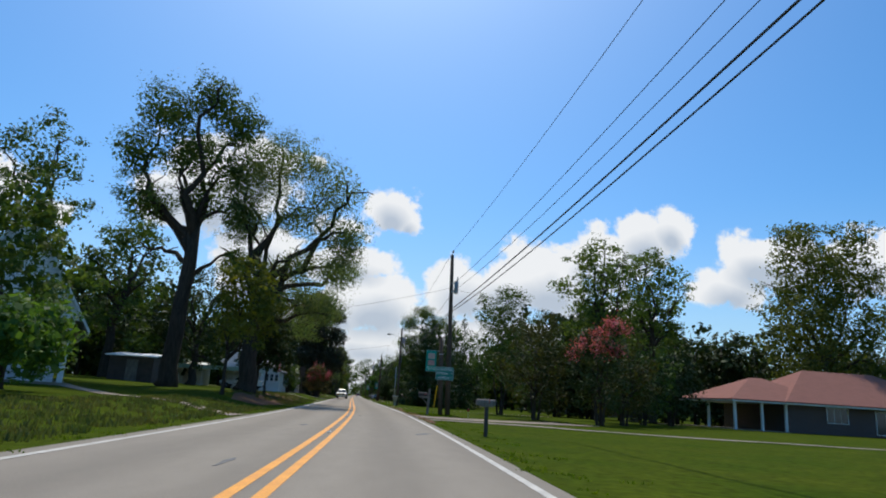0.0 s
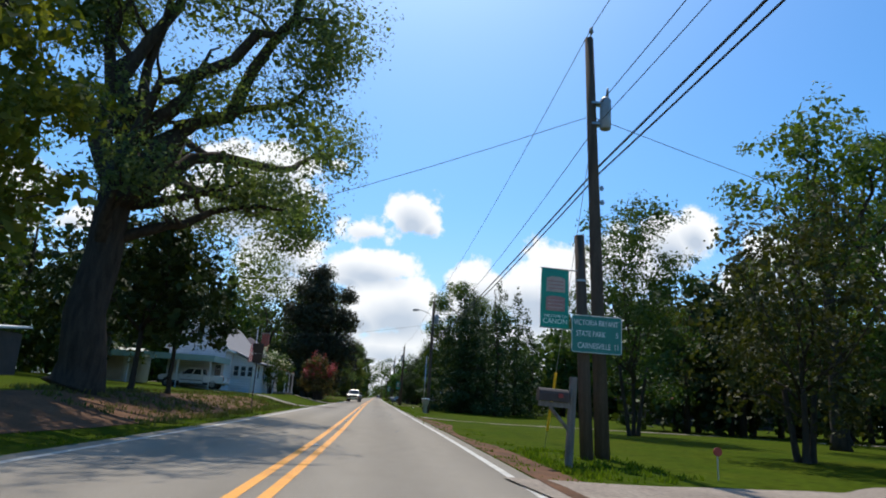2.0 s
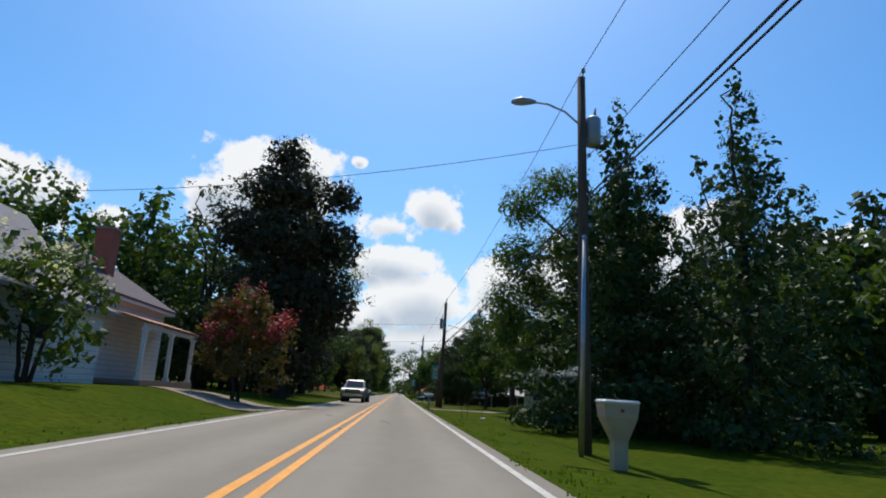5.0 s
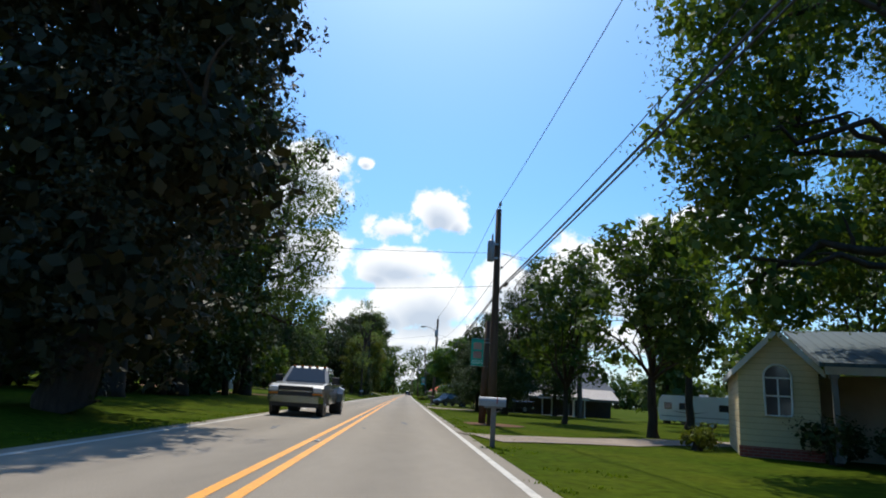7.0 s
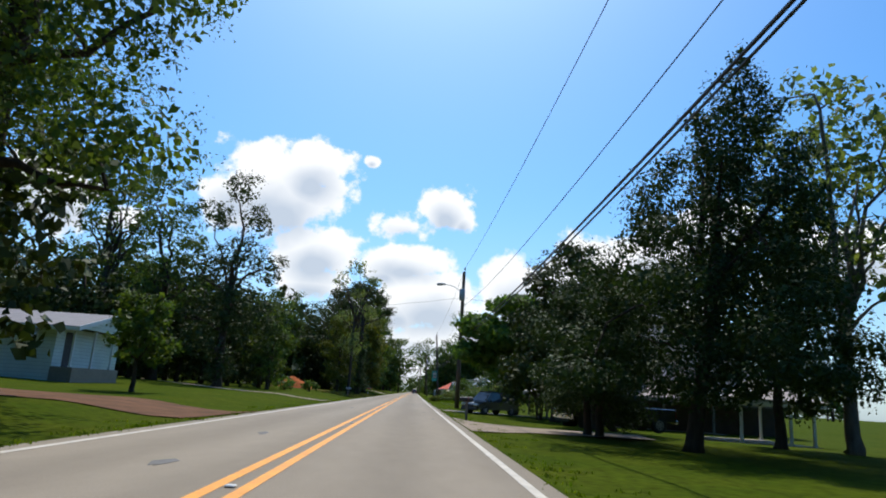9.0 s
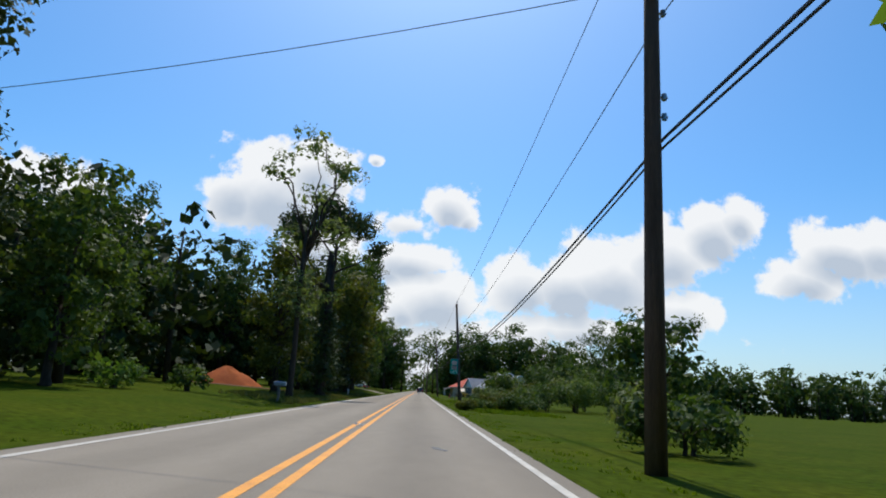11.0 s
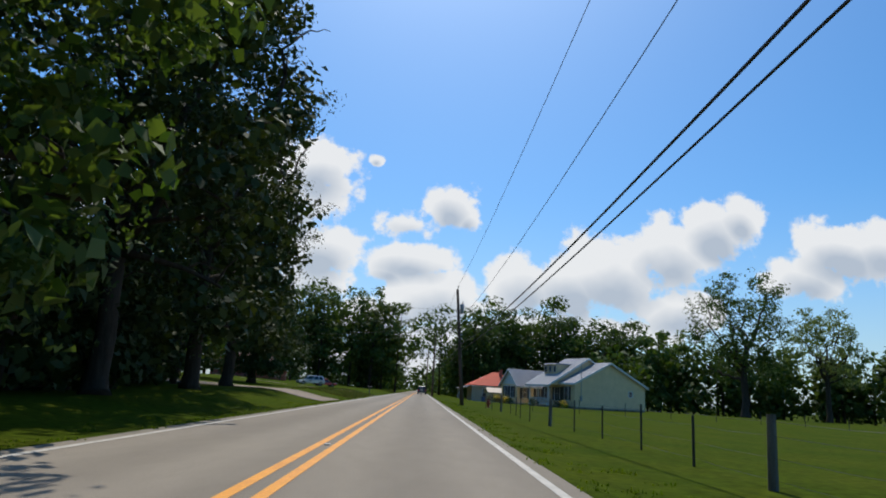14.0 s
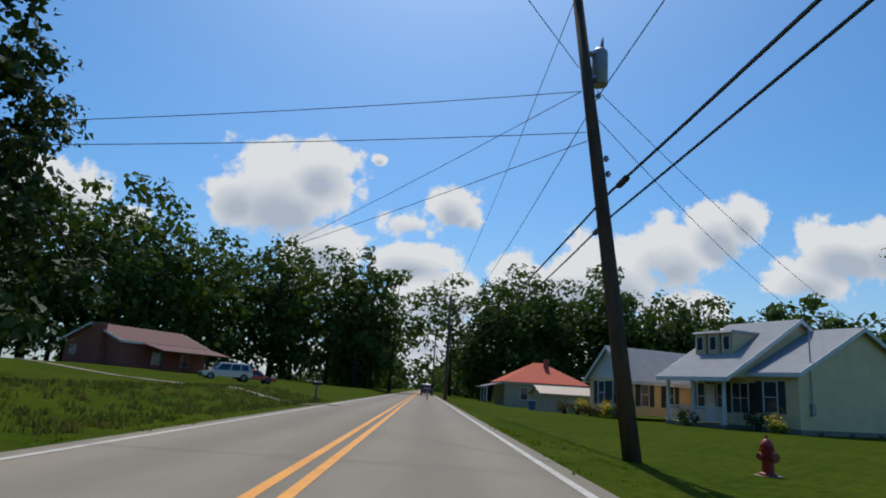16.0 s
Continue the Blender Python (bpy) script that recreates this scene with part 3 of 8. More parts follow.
# ---------------------------------------------------------------- ground and road
def strip(y0, y1, step, left, right, z, name, mat, label, category, follow=True, cols=1):
    """A band along the road between two offsets from the centre line."""
    s = Shape()
    ys = list(np.arange(y0, y1, step)) + [y1]
    for y in ys:
        for c in range(cols + 1):
            o = left + (right - left) * c / cols
            s.v.append((road_x(y) + o, y, z))
    w = cols + 1
    for i in range(len(ys) - 1):
        for c in range(cols):
            s.f.append((i * w + c, i * w + c + 1, (i + 1) * w + c + 1, (i + 1) * w + c))
    return solo(name, s, mat, Matrix(), label, category, kind="structure")


offsets = [-900, -500, -300, -200, -140, -100, -75, -58, -46, -38, -32, -27, -23, -20, -17.5, -15.5, -14, -12.5, -11.2, -10, -9, -8.2, -7.4, -6.6, -5.9, -5.2, -4.6, -4.1, -3.75, -3.4,
           0, 3.4, 3.75, 4.1, 4.6, 5.2, 6, 7, 8, 9.2, 10.5, 12, 14, 16.5, 19.5, 23, 27, 32, 38, 46, 58, 75, 100, 140, 200, 300, 500, 900]
rows_y = [-400, -200, -100, -60, -40] + list(np.arange(-30, 345, 1.5)) + [350, 360, 375, 390, 410, 440, 480, 540, 620, 740, 900, 1200, 1800, 2600]
g = Shape()
for y in rows_y:
    for o in offsets:
        x = road_x(y) + o
        g.v.append((x, y, ground_z(x, y) - (0.03 if abs(o) < 3.3 else 0.0)))
w = len(offsets)
for i in range(len(rows_y) - 1):
    for c in range(w - 1):
        g.f.append((i * w + c, i * w + c + 1, (i + 1) * w + c + 1, (i + 1) * w + c))
ground = solo("ground", g, "grass", Matrix(), "mown green lawns and rough grass verges along a road", "ground", kind="structure", smooth=True)

road = strip(-200, 1500, 4, -LANE - 0.35, LANE + 0.3, 0.0, "road", "asphalt", "worn light-grey asphalt two-lane road", "road", cols=4)
across = road.data.attributes.new("across", "FLOAT", "POINT")
across.data.foreach_set("value", [v.co.x - road_x(v.co.y) for v in road.data.vertices])


def paint_line(name, offset, width, mat, label, y0=-120, y1=900, step=2.0):
    strip(y0, y1, step, offset - width / 2, offset + width / 2, 0.004, name, mat, label, "road marking")


paint_line("centre_line", -0.15, 0.13, "yellow_line", "solid yellow centre line painted on the asphalt")
paint_line("centre_line", 0.15, 0.13, "yellow_line", "solid yellow centre line painted on the asphalt")
paint_line("edge_line", -LANE, 0.12, "white_line", "worn white edge line painted on the asphalt")
paint_line("edge_line", LANE, 0.12, "white_line", "worn white edge line painted on the asphalt")


def lane_patch(name, outline, mat, z, label, category="driveway"):
    """A drive or bare patch draped just above the ground: outline as rows of (y, left offset, right offset)."""
    s = Shape()
    n = 10
    rows = []
    for (ya, la, ra), (yb, lb, rb) in zip(outline, outline[1:]):
        k = max(1, int(abs(yb - ya) / 0.7), int(max(abs(lb - la), abs(rb - ra)) / 1.5))
        rows += [(ya + (yb - ya) * i / k, la + (lb - la) * i / k, ra + (rb - ra) * i / k) for i in range(k)]
    rows.append(outline[-1])
    for y, l, r in rows:
        for c in range(n + 1):
            o = l + (r - l) * c / n
            x = road_x(y) + o
            s.v.append((x, y, max(ground_z(x, y), -0.045) + z if abs(o) > LANE + 0.3 else 0.008))
    for i in range(len(rows) - 1):
        for c in range(n):
            s.f.append((i * (n + 1) + c, i * (n + 1) + c + 1, (i + 1) * (n + 1) + c + 1, (i + 1) * (n + 1) + c))
    return solo(name, s, mat, Matrix(), label, category, kind="structure")


def ribbon(name, pts, width, mat, z, label, category="path"):
    """A path of some width through points, draped on the ground."""
    s = Shape()
    fine = []
    for a, b in zip(pts, pts[1:]):
        k = max(2, int(math.dist(a, b) / 0.8))
        fine += [(a[0] + (b[0] - a[0]) * i / k, a[1] + (b[1] - a[1]) * i / k) for i in range(k)]
    fine.append(pts[-1])
    n = 4
    for i, p in enumerate(fine):
        a, b = fine[max(i - 1, 0)], fine[min(i + 1, len(fine) - 1)]
        d = Vector((b[0] - a[0], b[1] - a[1])).normalized()
        wob = 1 + 0.12 * noise.noise(Vector((p[0] * 0.5, p[1] * 0.5, 1)))
        for c in range(n + 1):
            o = (c / n - 0.5) * width * wob
            x, y = p[0] + d.y * o, p[1] - d.x * o
            s.v.append((x, y, ground_z(x, y) + z))
    for i in range(len(fine) - 1):
        for c in range(n):
            s.f.append((i * (n + 1) + c, i * (n + 1) + c + 1, (i + 1) * (n + 1) + c + 1, (i + 1) * (n + 1) + c))
    return solo(name, s, mat, Matrix(), label, category, kind="structure")


ribbon("driveway_1", [(1.6, 31.5), (6, 32.0), (14, 29), (30, 27), (48, 27)], 1.1, "concrete", 0.02, "narrow pale concrete path across the lawn", "path")
ribbon("driveway_2", [(1.5, 35.2), (4, 35.6), (7.5, 36.5), (12, 40)], 3.6, "gravel", 0.025, "sandy gravel drive apron beside the road", "driveway")
ribbon("driveway_3", [(0.2, 64.5), (4, 66), (9, 68), (18, 69.5), (40, 71)], 1.5, "gravel", 0.025, "pale sandy driveway crossing the lawn", "driveway")
ribbon("driveway_4", [(-1.8, 118.5), (2, 120.5), (5, 123), (9, 124.5), (16, 127)], 2.4, "gravel", 0.025, "sandy driveway between lawns", "driveway")
ribbon("driveway_5", [(-4.6, 171.2), (-1, 171.6), (3, 171), (12, 170)], 2.8, "concrete", 0.025, "pale concrete driveway in tree shade", "driveway")
lane_patch("driveway_14", [(150.3, 3.36, 3.5), (152.0, 3.34, 5.3), (152.5, 3.34, 9.3), (154.9, 3.34, 9.6), (155.4, 3.34, 6.0), (156.4, 3.34, 4.6), (159.0, 3.36, 3.5)], "gravel", 0.016, "sandy flared drive apron beside the road")
ribbon("driveway_6", [(-4.7, 23.4), (-7.9, 27.7), (-11.6, 30.2), (-18.6, 38.6), (-26, 46)], 0.9, "gravel", 0.025, "faint sandy drive curving over the grass", "driveway")
ribbon("driveway_7", [(-7.4, 99.6), (-12, 100.4), (-20, 100), (-30, 99)], 6.5, "gravel", 0.025, "wide sandy drive apron under trees", "driveway")
ribbon("driveway_8", [(-10.4, 151), (-14, 151.5), (-19, 152), (-26, 153)], 5.0, "dirt", 0.025, "bare dirt drive in tree shade", "driveway")
ribbon("driveway_9", [(-16.1, 279), (-18.5, 279), (-23, 279.5), (-30, 281)], 7.0, "gravel", 0.025, "bare sandy drive apron beside the road", "driveway")
ribbon("driveway_10", [(-15.6, 310), (-19, 309.6), (-24, 311.5), (-30.5, 315.5), (-38, 321), (-50, 322)], 0.9, "gravel", 0.025, "pale worn track across the lawn", "path")
ribbon("driveway_11", [(-11.6, 176.8), (-14, 175.6), (-18, 178), (-26, 187), (-39, 200), (-50, 212)], 1.3, "gravel", 0.025, "pale drive curving up the lawn", "driveway")
ribbon("driveway_12", [(-5.2, 75), (-6.6, 75.5), (-9, 76), (-14, 76.5)], 2.6, "concrete", 0.025, "short concrete drive over the verge", "driveway")
ribbon("driveway_13", [(-14.0, 219.5), (-16.5, 222), (-21, 225.5), (-30, 228)], 3.4, "dirt", 0.025, "bare earth track at the wood's edge", "path")

# ---------------------------------------------------------------- trees
THIN = 0.34       # share of the leaf counts below that is built


def limb(s, rng, a, b, r0, r1, sag=0.12, n=7):
    """A bent tapered limb from a to b."""
    a, b = Vector(a), Vector(b)
    ln = (b - a).length
    k = max(4, min(9, int(ln / 0.7)))
    side = Vector(rng.normal(0, 1, 3)) * ln * sag
    pts, rad = [], []
    for i in range(k + 1):
        u = i / k
        pts.append(a.lerp(b, u) + side * math.sin(math.pi * u) * 0.6 + Vector((0, 0, ln * sag * math.sin(math.pi * u))) + Vector(rng.normal(0, 0.025, 3)) * ln * (0 < i < k))
        rad.append(r0 + (r1 - r0) * u ** 0.8)
    s.tube(pts, rad, n)
    return pts


def canopy(rng, blobs, count, spread, shell=0.45, even=0.8, per=38):
    """Leaf centres, outward normals and spray flags: ragged clumps through the masses (x, y, z, rx, ry, rz), with gaps between them."""
    B = np.array(blobs)
    weight = (B[:, 3] * B[:, 4] * B[:, 5]) ** 0.72
    m = max(6, count // per)
    pick = rng.choice(len(B), m * 3, p=weight / weight.sum())
    d = rng.normal(0, 1, (m * 3, 3))
    d /= np.linalg.norm(d, axis=1)[:, None]
    r = (shell * 0.6 + (1.0 - shell * 0.6) * rng.random((m * 3, 1)) ** 0.6) * (1 + 0.10 * rng.normal(0, 1, (m * 3, 1)).clip(-1.5, 0.9))
    base = B[pick, :3] + d * r * B[pick, 3:]
    f = 0.62 / max(spread, 0.2)
    ph = rng.uniform(0, 6, 3)
    gap = np.sin(base[:, 0] * f + ph[0]) * np.sin(base[:, 1] * f + ph[1]) + np.sin(base[:, 2] * f * 1.3 + ph[2]) * np.sin((base[:, 0] + base[:, 1]) * f * 0.7)
    keep = np.argsort(-(gap + rng.normal(0, even, m * 3)))[:m]
    base, d = base[keep], d[keep]
    idx = rng.integers(0, m, count)
    sp = spread * 0.82 * rng.uniform(0.6, 1.4, (m, 1))
    tall = rng.uniform(0.45, 0.9, (m, 1))
    off = rng.normal(0, 1, (count, 3)).clip(-1.35, 1.35) * sp[idx]
    off[:, 2:] *= tall[idx]
    spray = rng.random(count) < 0.15
    off[spray] *= 0.62
    return base[idx] + off, d[idx] * 0.5 + off / spread * 0.35 + np.array([0, 0, 0.5]), spray


def crown_mesh(rng, c, n, spray, size, ratio, mat, blobs=(), inner=0, most=0.42, reach=0.78, cover=0.0):
    """Single leaves, wider leafy sprays deeper in each clump, and broad dense foliage quads added in the crown's heart
    to block light.
    """
    single = leaf_tris(rng, c[~spray], n[~spray], size * 1.2, size * ratio * 1.15)
    q = [leaf_quads(rng, c[spray], n[spray], size * 1.2, size * 0.7)]
    # oversized quads added to block light and keep the crown's heart dark
    if inner or cover:
        B = np.array(blobs)
        weight = (B[:, 3] * B[:, 4] * B[:, 5]) ** 0.66
        big = float(np.clip(np.median(B[:, 3:].min(axis=1)) * 0.42, min(size * 2, most), most))
        inner = inner or int(cover * 12.5 * weight.sum() / (big * big * 0.7))
        pick = rng.choice(len(B), inner, p=weight / weight.sum())
        d = rng.normal(0, 1, (inner, 3))
        d /= np.linalg.norm(d, axis=1)[:, None]
        hc = B[pick, :3] + d * B[pick, 3:] * (reach * rng.random((inner, 1)) ** 0.5)
        q.append(leaf_quads(rng, hc, d + np.array([0, 0, 0.3]), big, big * 0.7))
    return leaves_mesh("crown", single, np.concatenate(q), mat)


def tree(x, y, label, blobs, leaves, size, mat, trunk_r, fork, seed, bark="bark", category="tree", spread=0.42, limbs=9, lean=(0, 0), flowers=None, name="tree", stems=1,
         group="", shell=0.45, ratio=0.46, base=None, inner=0.085, heart=2.4):
    """A trunk with limbs that reach into the crown's masses, and the crown of clumped leaves."""
    rng = np.random.default_rng(seed)
    z0 = ground_z(x, y) if base is None else base
    th = thing(name, pose(x, y, z0 - 0.03), label, category, group)
    s = Shape()
    top = Vector((lean[0], lean[1], fork))
    for k in range(stems):
        a = 2 * math.pi * k / stems + seed
        foot = Vector((math.cos(a), math.sin(a), 0)) * (trunk_r * 2.2 if stems > 1 else 0)
        tip = top + (Vector((math.cos(a), math.sin(a), 0)) * fork * 0.22 if stems > 1 else Vector((0, 0, 0)))
        pts = [foot.lerp(tip, u) + Vector((*(rng.normal(0, trunk_r * 0.18, 2) * (0 < u < 1)), 0)) for u in (0, 0.04, 0.12, 0.3, 0.5, 0.75, 1.0)]
        s.tube(pts, [trunk_r * f for f in (1.6, 1.3, 1.1, 1.0, 0.93, 0.86, 0.76)], 10)
    picks = rng.permutation(len(blobs))[: max(1, limbs)]
    for i in range(limbs):
        b = blobs[picks[i % len(picks)]]
        d = rng.normal(0, 1, 3)
        d /= np.linalg.norm(d)
        end = np.array(b[:3]) + d * np.array(b[3:]) * 0.55
        start = top * float(rng.uniform(0.72, 1.0))
        if end[2] < start.z + 0.3:
            start = top * float(rng.uniform(0.5, 0.75))
        r0 = trunk_r * float(rng.uniform(0.38, 0.62))
        pts = limb(s, rng, start, end, r0, r0 * 0.22, n=6)
        for _ in range(3):
            q = pts[int(rng.integers(2, len(pts)))]
            d2 = rng.normal(0, 1, 3)
            d2[2] = abs(d2[2]) * 0.6
            limb(s, rng, q, np.array(q) + d2 / np.linalg.norm(d2) * np.array(b[3:]).mean() * 0.65, r0 * 0.32, r0 * 0.08, n=5)
    part("trunk", s, bark, th, smooth=True)
    leaves, size = int(leaves * THIN), size * 1.0
    c, n, spray = canopy(rng, blobs, leaves, spread, shell)
    part("crown", crown_mesh(rng, c, n, spray, size, ratio, mat, blobs, int(leaves * (inner * 2.0 + 0.06)), min(0.40 if inner >= 0.2 else 0.34, size * heart), 0.82), mat, th)
    if flowers:
        fm, amount, hi = flowers
        zs = c[:, 2]
        cand = np.nonzero(zs > np.quantile(zs, hi))[0]
        hubs = c[rng.choice(cand, max(4, amount // 45))] + np.array([0, 0, 0.1])
        idx = rng.integers(0, len(hubs), amount)
        fc = hubs[idx] + rng.normal(0, 1, (amount, 3)) * np.array([0.16, 0.16, 0.24])
        part("blossom", quads_mesh("blossom", leaf_quads(rng, fc, np.tile([0, -0.3, 1.0], (amount, 1)), 0.13, 0.10), fm), fm, th, "clusters of open blossom")
    return th


def broad(h, w, low=0.35, seed=0, n=11, flat=1.0):
    """Masses of a broad crown of height h and half width w, starting at a share of the height."""
    rng = np.random.default_rng(seed + 77)
    z0, z1 = h * low, h
    out = [(0, 0, (z0 + z1) / 2, w * 0.66, w * 0.66, (z1 - z0) * 0.44)]
    n = int(n * 1.6)
    for i in range(n):
        a = i * 2.4 + rng.uniform(-0.4, 0.4)
        u = (i + 0.5) / n
        prof = math.sin(math.pi * (0.22 + 0.66 * u)) ** 0.7
        r = w * prof * rng.uniform(0.5, 0.72)
        sz = w * rng.uniform(0.27, 0.48)
        zz = z0 + (z1 - z0) * (0.08 + 0.84 * u)
        out.append((r * math.cos(a), r * math.sin(a), min(zz, h - sz * 0.6), sz, sz, sz * 0.72 * flat))
    return out


def cone(h, w, low=0.08, n=9, seed=0):
    """Masses of a conical conifer."""
    rng = np.random.default_rng(seed + 5)
    out = []
    for i in range(n):
        u = i / (n - 1)
        z = h * (low + (0.97 - low) * u)
        r = w * (1 - u) ** 0.8 + 0.12 * w
        out.append((0, 0, z, r * 0.6, r * 0.6, h * 0.08))
        for k in range(5 if u < 0.75 else 2):
            a = k * 2 * math.pi / 5 + i * 0.7 + rng.uniform(-0.3, 0.3)
            rr = r * rng.uniform(0.6, 0.85)
            out.append((rr * math.cos(a), rr * math.sin(a), z + rng.uniform(-0.2, 0.2), r * 0.34, r * 0.34, h * 0.05))
    return out


def shift(blobs, dx, dy, dz=0.0):
    return [(b[0] + dx, b[1] + dy, b[2] + dz, *b[3:]) for b in blobs]


def bush(x, y, w, h, mat, label, seed, leaves=5000, size=0.11, flowers=None, name="bush", category="bush", group="", d=None):
    d = d or w
    blobs = [(0, 0, h * 0.5, w * 0.5, d * 0.5, h * 0.46)] + [(w * 0.36 * math.cos(k * 2.1 + seed), d * 0.36 * math.sin(k * 2.1 + seed), h * (0.38 + 0.09 * (k % 4)), w * 0.25, d * 0.25, h * 0.3) for k in range(7)]
    return tree(x, y, label, blobs, leaves, size, mat, 0.05, h * 0.35, seed, category=category, spread=0.18, limbs=6, flowers=flowers, name=name, stems=3, group=group)


def woods(name, pts, depth, h, seed, leaves, size, mat, label, low=0.0, spacing=4.5, thick=1.0):
    """A far belt of trees along a line: trunks, crowns and undergrowth in one object."""
    rng = np.random.default_rng(seed)
    blobs, stems = [], Shape()
    for a, b in zip(pts, pts[1:]):
        a, b = np.array(a, float), np.array(b, float)
        k = max(1, int(np.linalg.norm(b - a) / spacing))
        for i in range(k):
            for row in range(3):
                p = a + (b - a) * (i + rng.uniform(0, 1)) / k + rng.uniform(-0.5, 0.5, 2) * depth
                hh = h * (rng.uniform(0.72, 0.95) if rng.random() < 0.7 else rng.uniform(0.95, 1.1))
                w = rng.uniform(0.30, 0.44) * hh
                z0 = ground_z(p[0], p[1])
                stems.tube([(p[0], p[1], z0 - 0.1), (p[0] + rng.normal(0, 0.2), p[1], z0 + hh * 0.5), (p[0] + rng.normal(0, 0.4), p[1], z0 + hh * 0.85)], [0.16 + hh * 0.008, 0.14, 0.05], 6)
                blobs += [(p[0] + bb[0], p[1] + bb[1], z0 + bb[2], *bb[3:]) for bb in broad(hh, w, low + rng.uniform(0.02, 0.10), int(rng.integers(1e6)), 7)]
            for row in range(5):
                p = a + (b - a) * (i + (row + rng.uniform(0, 1)) / 5) / k + rng.uniform(-0.3, 0.3, 2) * depth
                u, r = rng.uniform(0.13, 0.24) * h * thick + 0.4, spacing * rng.uniform(0.38, 0.6) + 0.3
                blobs.append((p[0], p[1], ground_z(p[0], p[1]) + u * 0.8, r, r, u))
                if row % 2:
                    blobs.append((p[0] + rng.normal(0, 0.5), p[1], ground_z(p[0], p[1]) + u * 2.0, r * 0.9, r * 0.9, u * 0.8))
    leaves, size = int(leaves * THIN), size * 1.05
    c, n, spray = canopy(rng, blobs, leaves, size * 1.7, 0.72, 4.0, 18)
    c[:, 2] = np.maximum(c[:, 2], 0.15)
    th = thing(name, Matrix(), label, "trees", kind="stuff")
    part("crown", crown_mesh(rng, c, n, spray, size, 0.6, mat, blobs, 0, min(1.5, size * 3.4), 0.82, 0.33), mat, th)
    part("trunk", stems, "bark", th, smooth=True)
    return th


# the yards on the west side, nearest first
tree(-15.4, 48.2, "tall mature oak with airy crown in a lawn", [(-3.2, 0, 21, 2.6, 3, 2.6), (0.5, 0, 22.3, 2.8, 3, 2.2), (2.6, 0, 20.5, 2.3, 3, 2.2), (-4.8, 0, 17.5, 2.2, 2.6, 2.2), (-1.2, 0.5, 18.2, 2.8, 3, 2.6), (2.6, 0, 16.6, 2.4, 3, 2.2), (3.6, 0, 13.2, 1.8, 2.5, 1.8), (-3.6, 0, 13.6, 2.4, 2.6, 1.7), (0.2, 1, 14.2, 2.0, 2.4, 1.8), (-5.0, 1, 10.5, 1.6, 2, 1.4), (3.4, 1, 9.6, 1.5, 2, 1.3)],
     60000, 0.19, "leaf_oak", 0.55, 12.2, 11, limbs=13, lean=(0.3, 0), spread=0.5, name="oak_tree", inner=0.14, heart=1.5)
tree(-9.7, 47.3, "tall pecan tree with feathery grey-green crown", [(1.2, 0, 17.6, 3.2, 3.2, 2.3), (4.7, 0, 15.6, 3.0, 3, 2.4), (-0.8, 0, 16.0, 2.8, 3, 2.6), (5.9, 0, 12.2, 2.0, 2.6, 2.2), (2.6, -1, 13.0, 2.6, 3, 2.2), (-1.6, 0, 12.4, 2.2, 2.8, 2.0), (5.6, 0, 9.0, 1.7, 2.4, 1.6), (2.6, 0, 9.4, 2.0, 2.6, 1.6), (0.2, 0, 9.0, 1.8, 2.2, 1.5), (3.6, 0, 6.6, 1.5, 2.0, 1.1), (5.2, 1, 6.4, 1.6, 1.8, 1.3), (1.4, -1, 6.4, 1.8, 2.0, 1.3), (6.4, -1, 10.4, 1.4, 2.0, 1.6), (2.0, 11, 5.8, 1.9, 2.2, 1.4), (4.0, 8.5, 8.0, 1.9, 2.2, 1.6), (1.5, 10, 9.0, 2.2, 2.2, 1.6), (4.6, 5.5, 6.8, 1.7, 2.2, 1.4), (5.4, 7.0, 10.5, 1.9, 2.4, 1.6), (0.5, 7.0, 6.8, 1.9, 2.2, 1.4)],
     120000, 0.145, "leaf_grey", 0.58, 7.5, 12, limbs=15, lean=(0.2, 0), spread=0.5, name="pecan_tree", ratio=0.36, inner=0.12, heart=1.3)
tree(-9.3, 39.2, "small dogwood tree with yellowing leaves", shift(broad(8.3, 2.6, 0.30, 3, 10), 0.8, 0), 16000, 0.15, "leaf_dogwood", 0.11, 2.6, 13, limbs=9, spread=0.25, name="dogwood_tree")
tree(-9.7, 51.3, "small ornamental tree in dark leaf beside the lawn", broad(6.4, 2.7, 0.3, 4, 9), 14000, 0.17, "leaf_dark", 0.10, 2.4, 14, limbs=8, spread=0.25, name="ornamental_tree")
tree(-9.6, 54.6, "small ornamental tree in dark leaf beside the lawn", broad(6.0, 2.7, 0.3, 5, 9), 14000, 0.17, "leaf_dark", 0.09, 2.3, 15, limbs=8, spread=0.25, name="ornamental_tree")
tree(-35.0, 62.0, "broad tall tree behind the gabled house", broad(25, 6.5, 0.28, 6, 13), 14000, 0.42, "leaf_oak", 0.5, 10, 16, limbs=9, spread=0.7)
tree(-27.0, 66.0, "broad tall tree behind the gabled house", broad(17, 5.5, 0.15, 7, 13), 12000, 0.42, "leaf_oak", 0.45, 7, 17, limbs=8, spread=0.7)
tree(-20.5, 72.0, "dark shade tree behind a shed", broad(13, 5.0, 0.12, 8, 12), 11000, 0.36, "leaf_dark", 0.4, 5, 18, limbs=8, spread=0.6)
tree(-14.7, 26.6, "leafy young tree beside a gabled house", broad(8.6, 2.7, 0.08, 9, 10), 14000, 0.2, "leaf_pecan", 0.14, 3, 19, limbs=8, spread=0.3)
bush(-12.0, 21.2, 4.6, 3.7, "leaf_bright", "large bright green rounded bush", 20, 16000, 0.13)
bush(-14.6, 24.0, 3.6, 4.2, "leaf_oak", "large dark green bush", 21, 9000, 0.13)
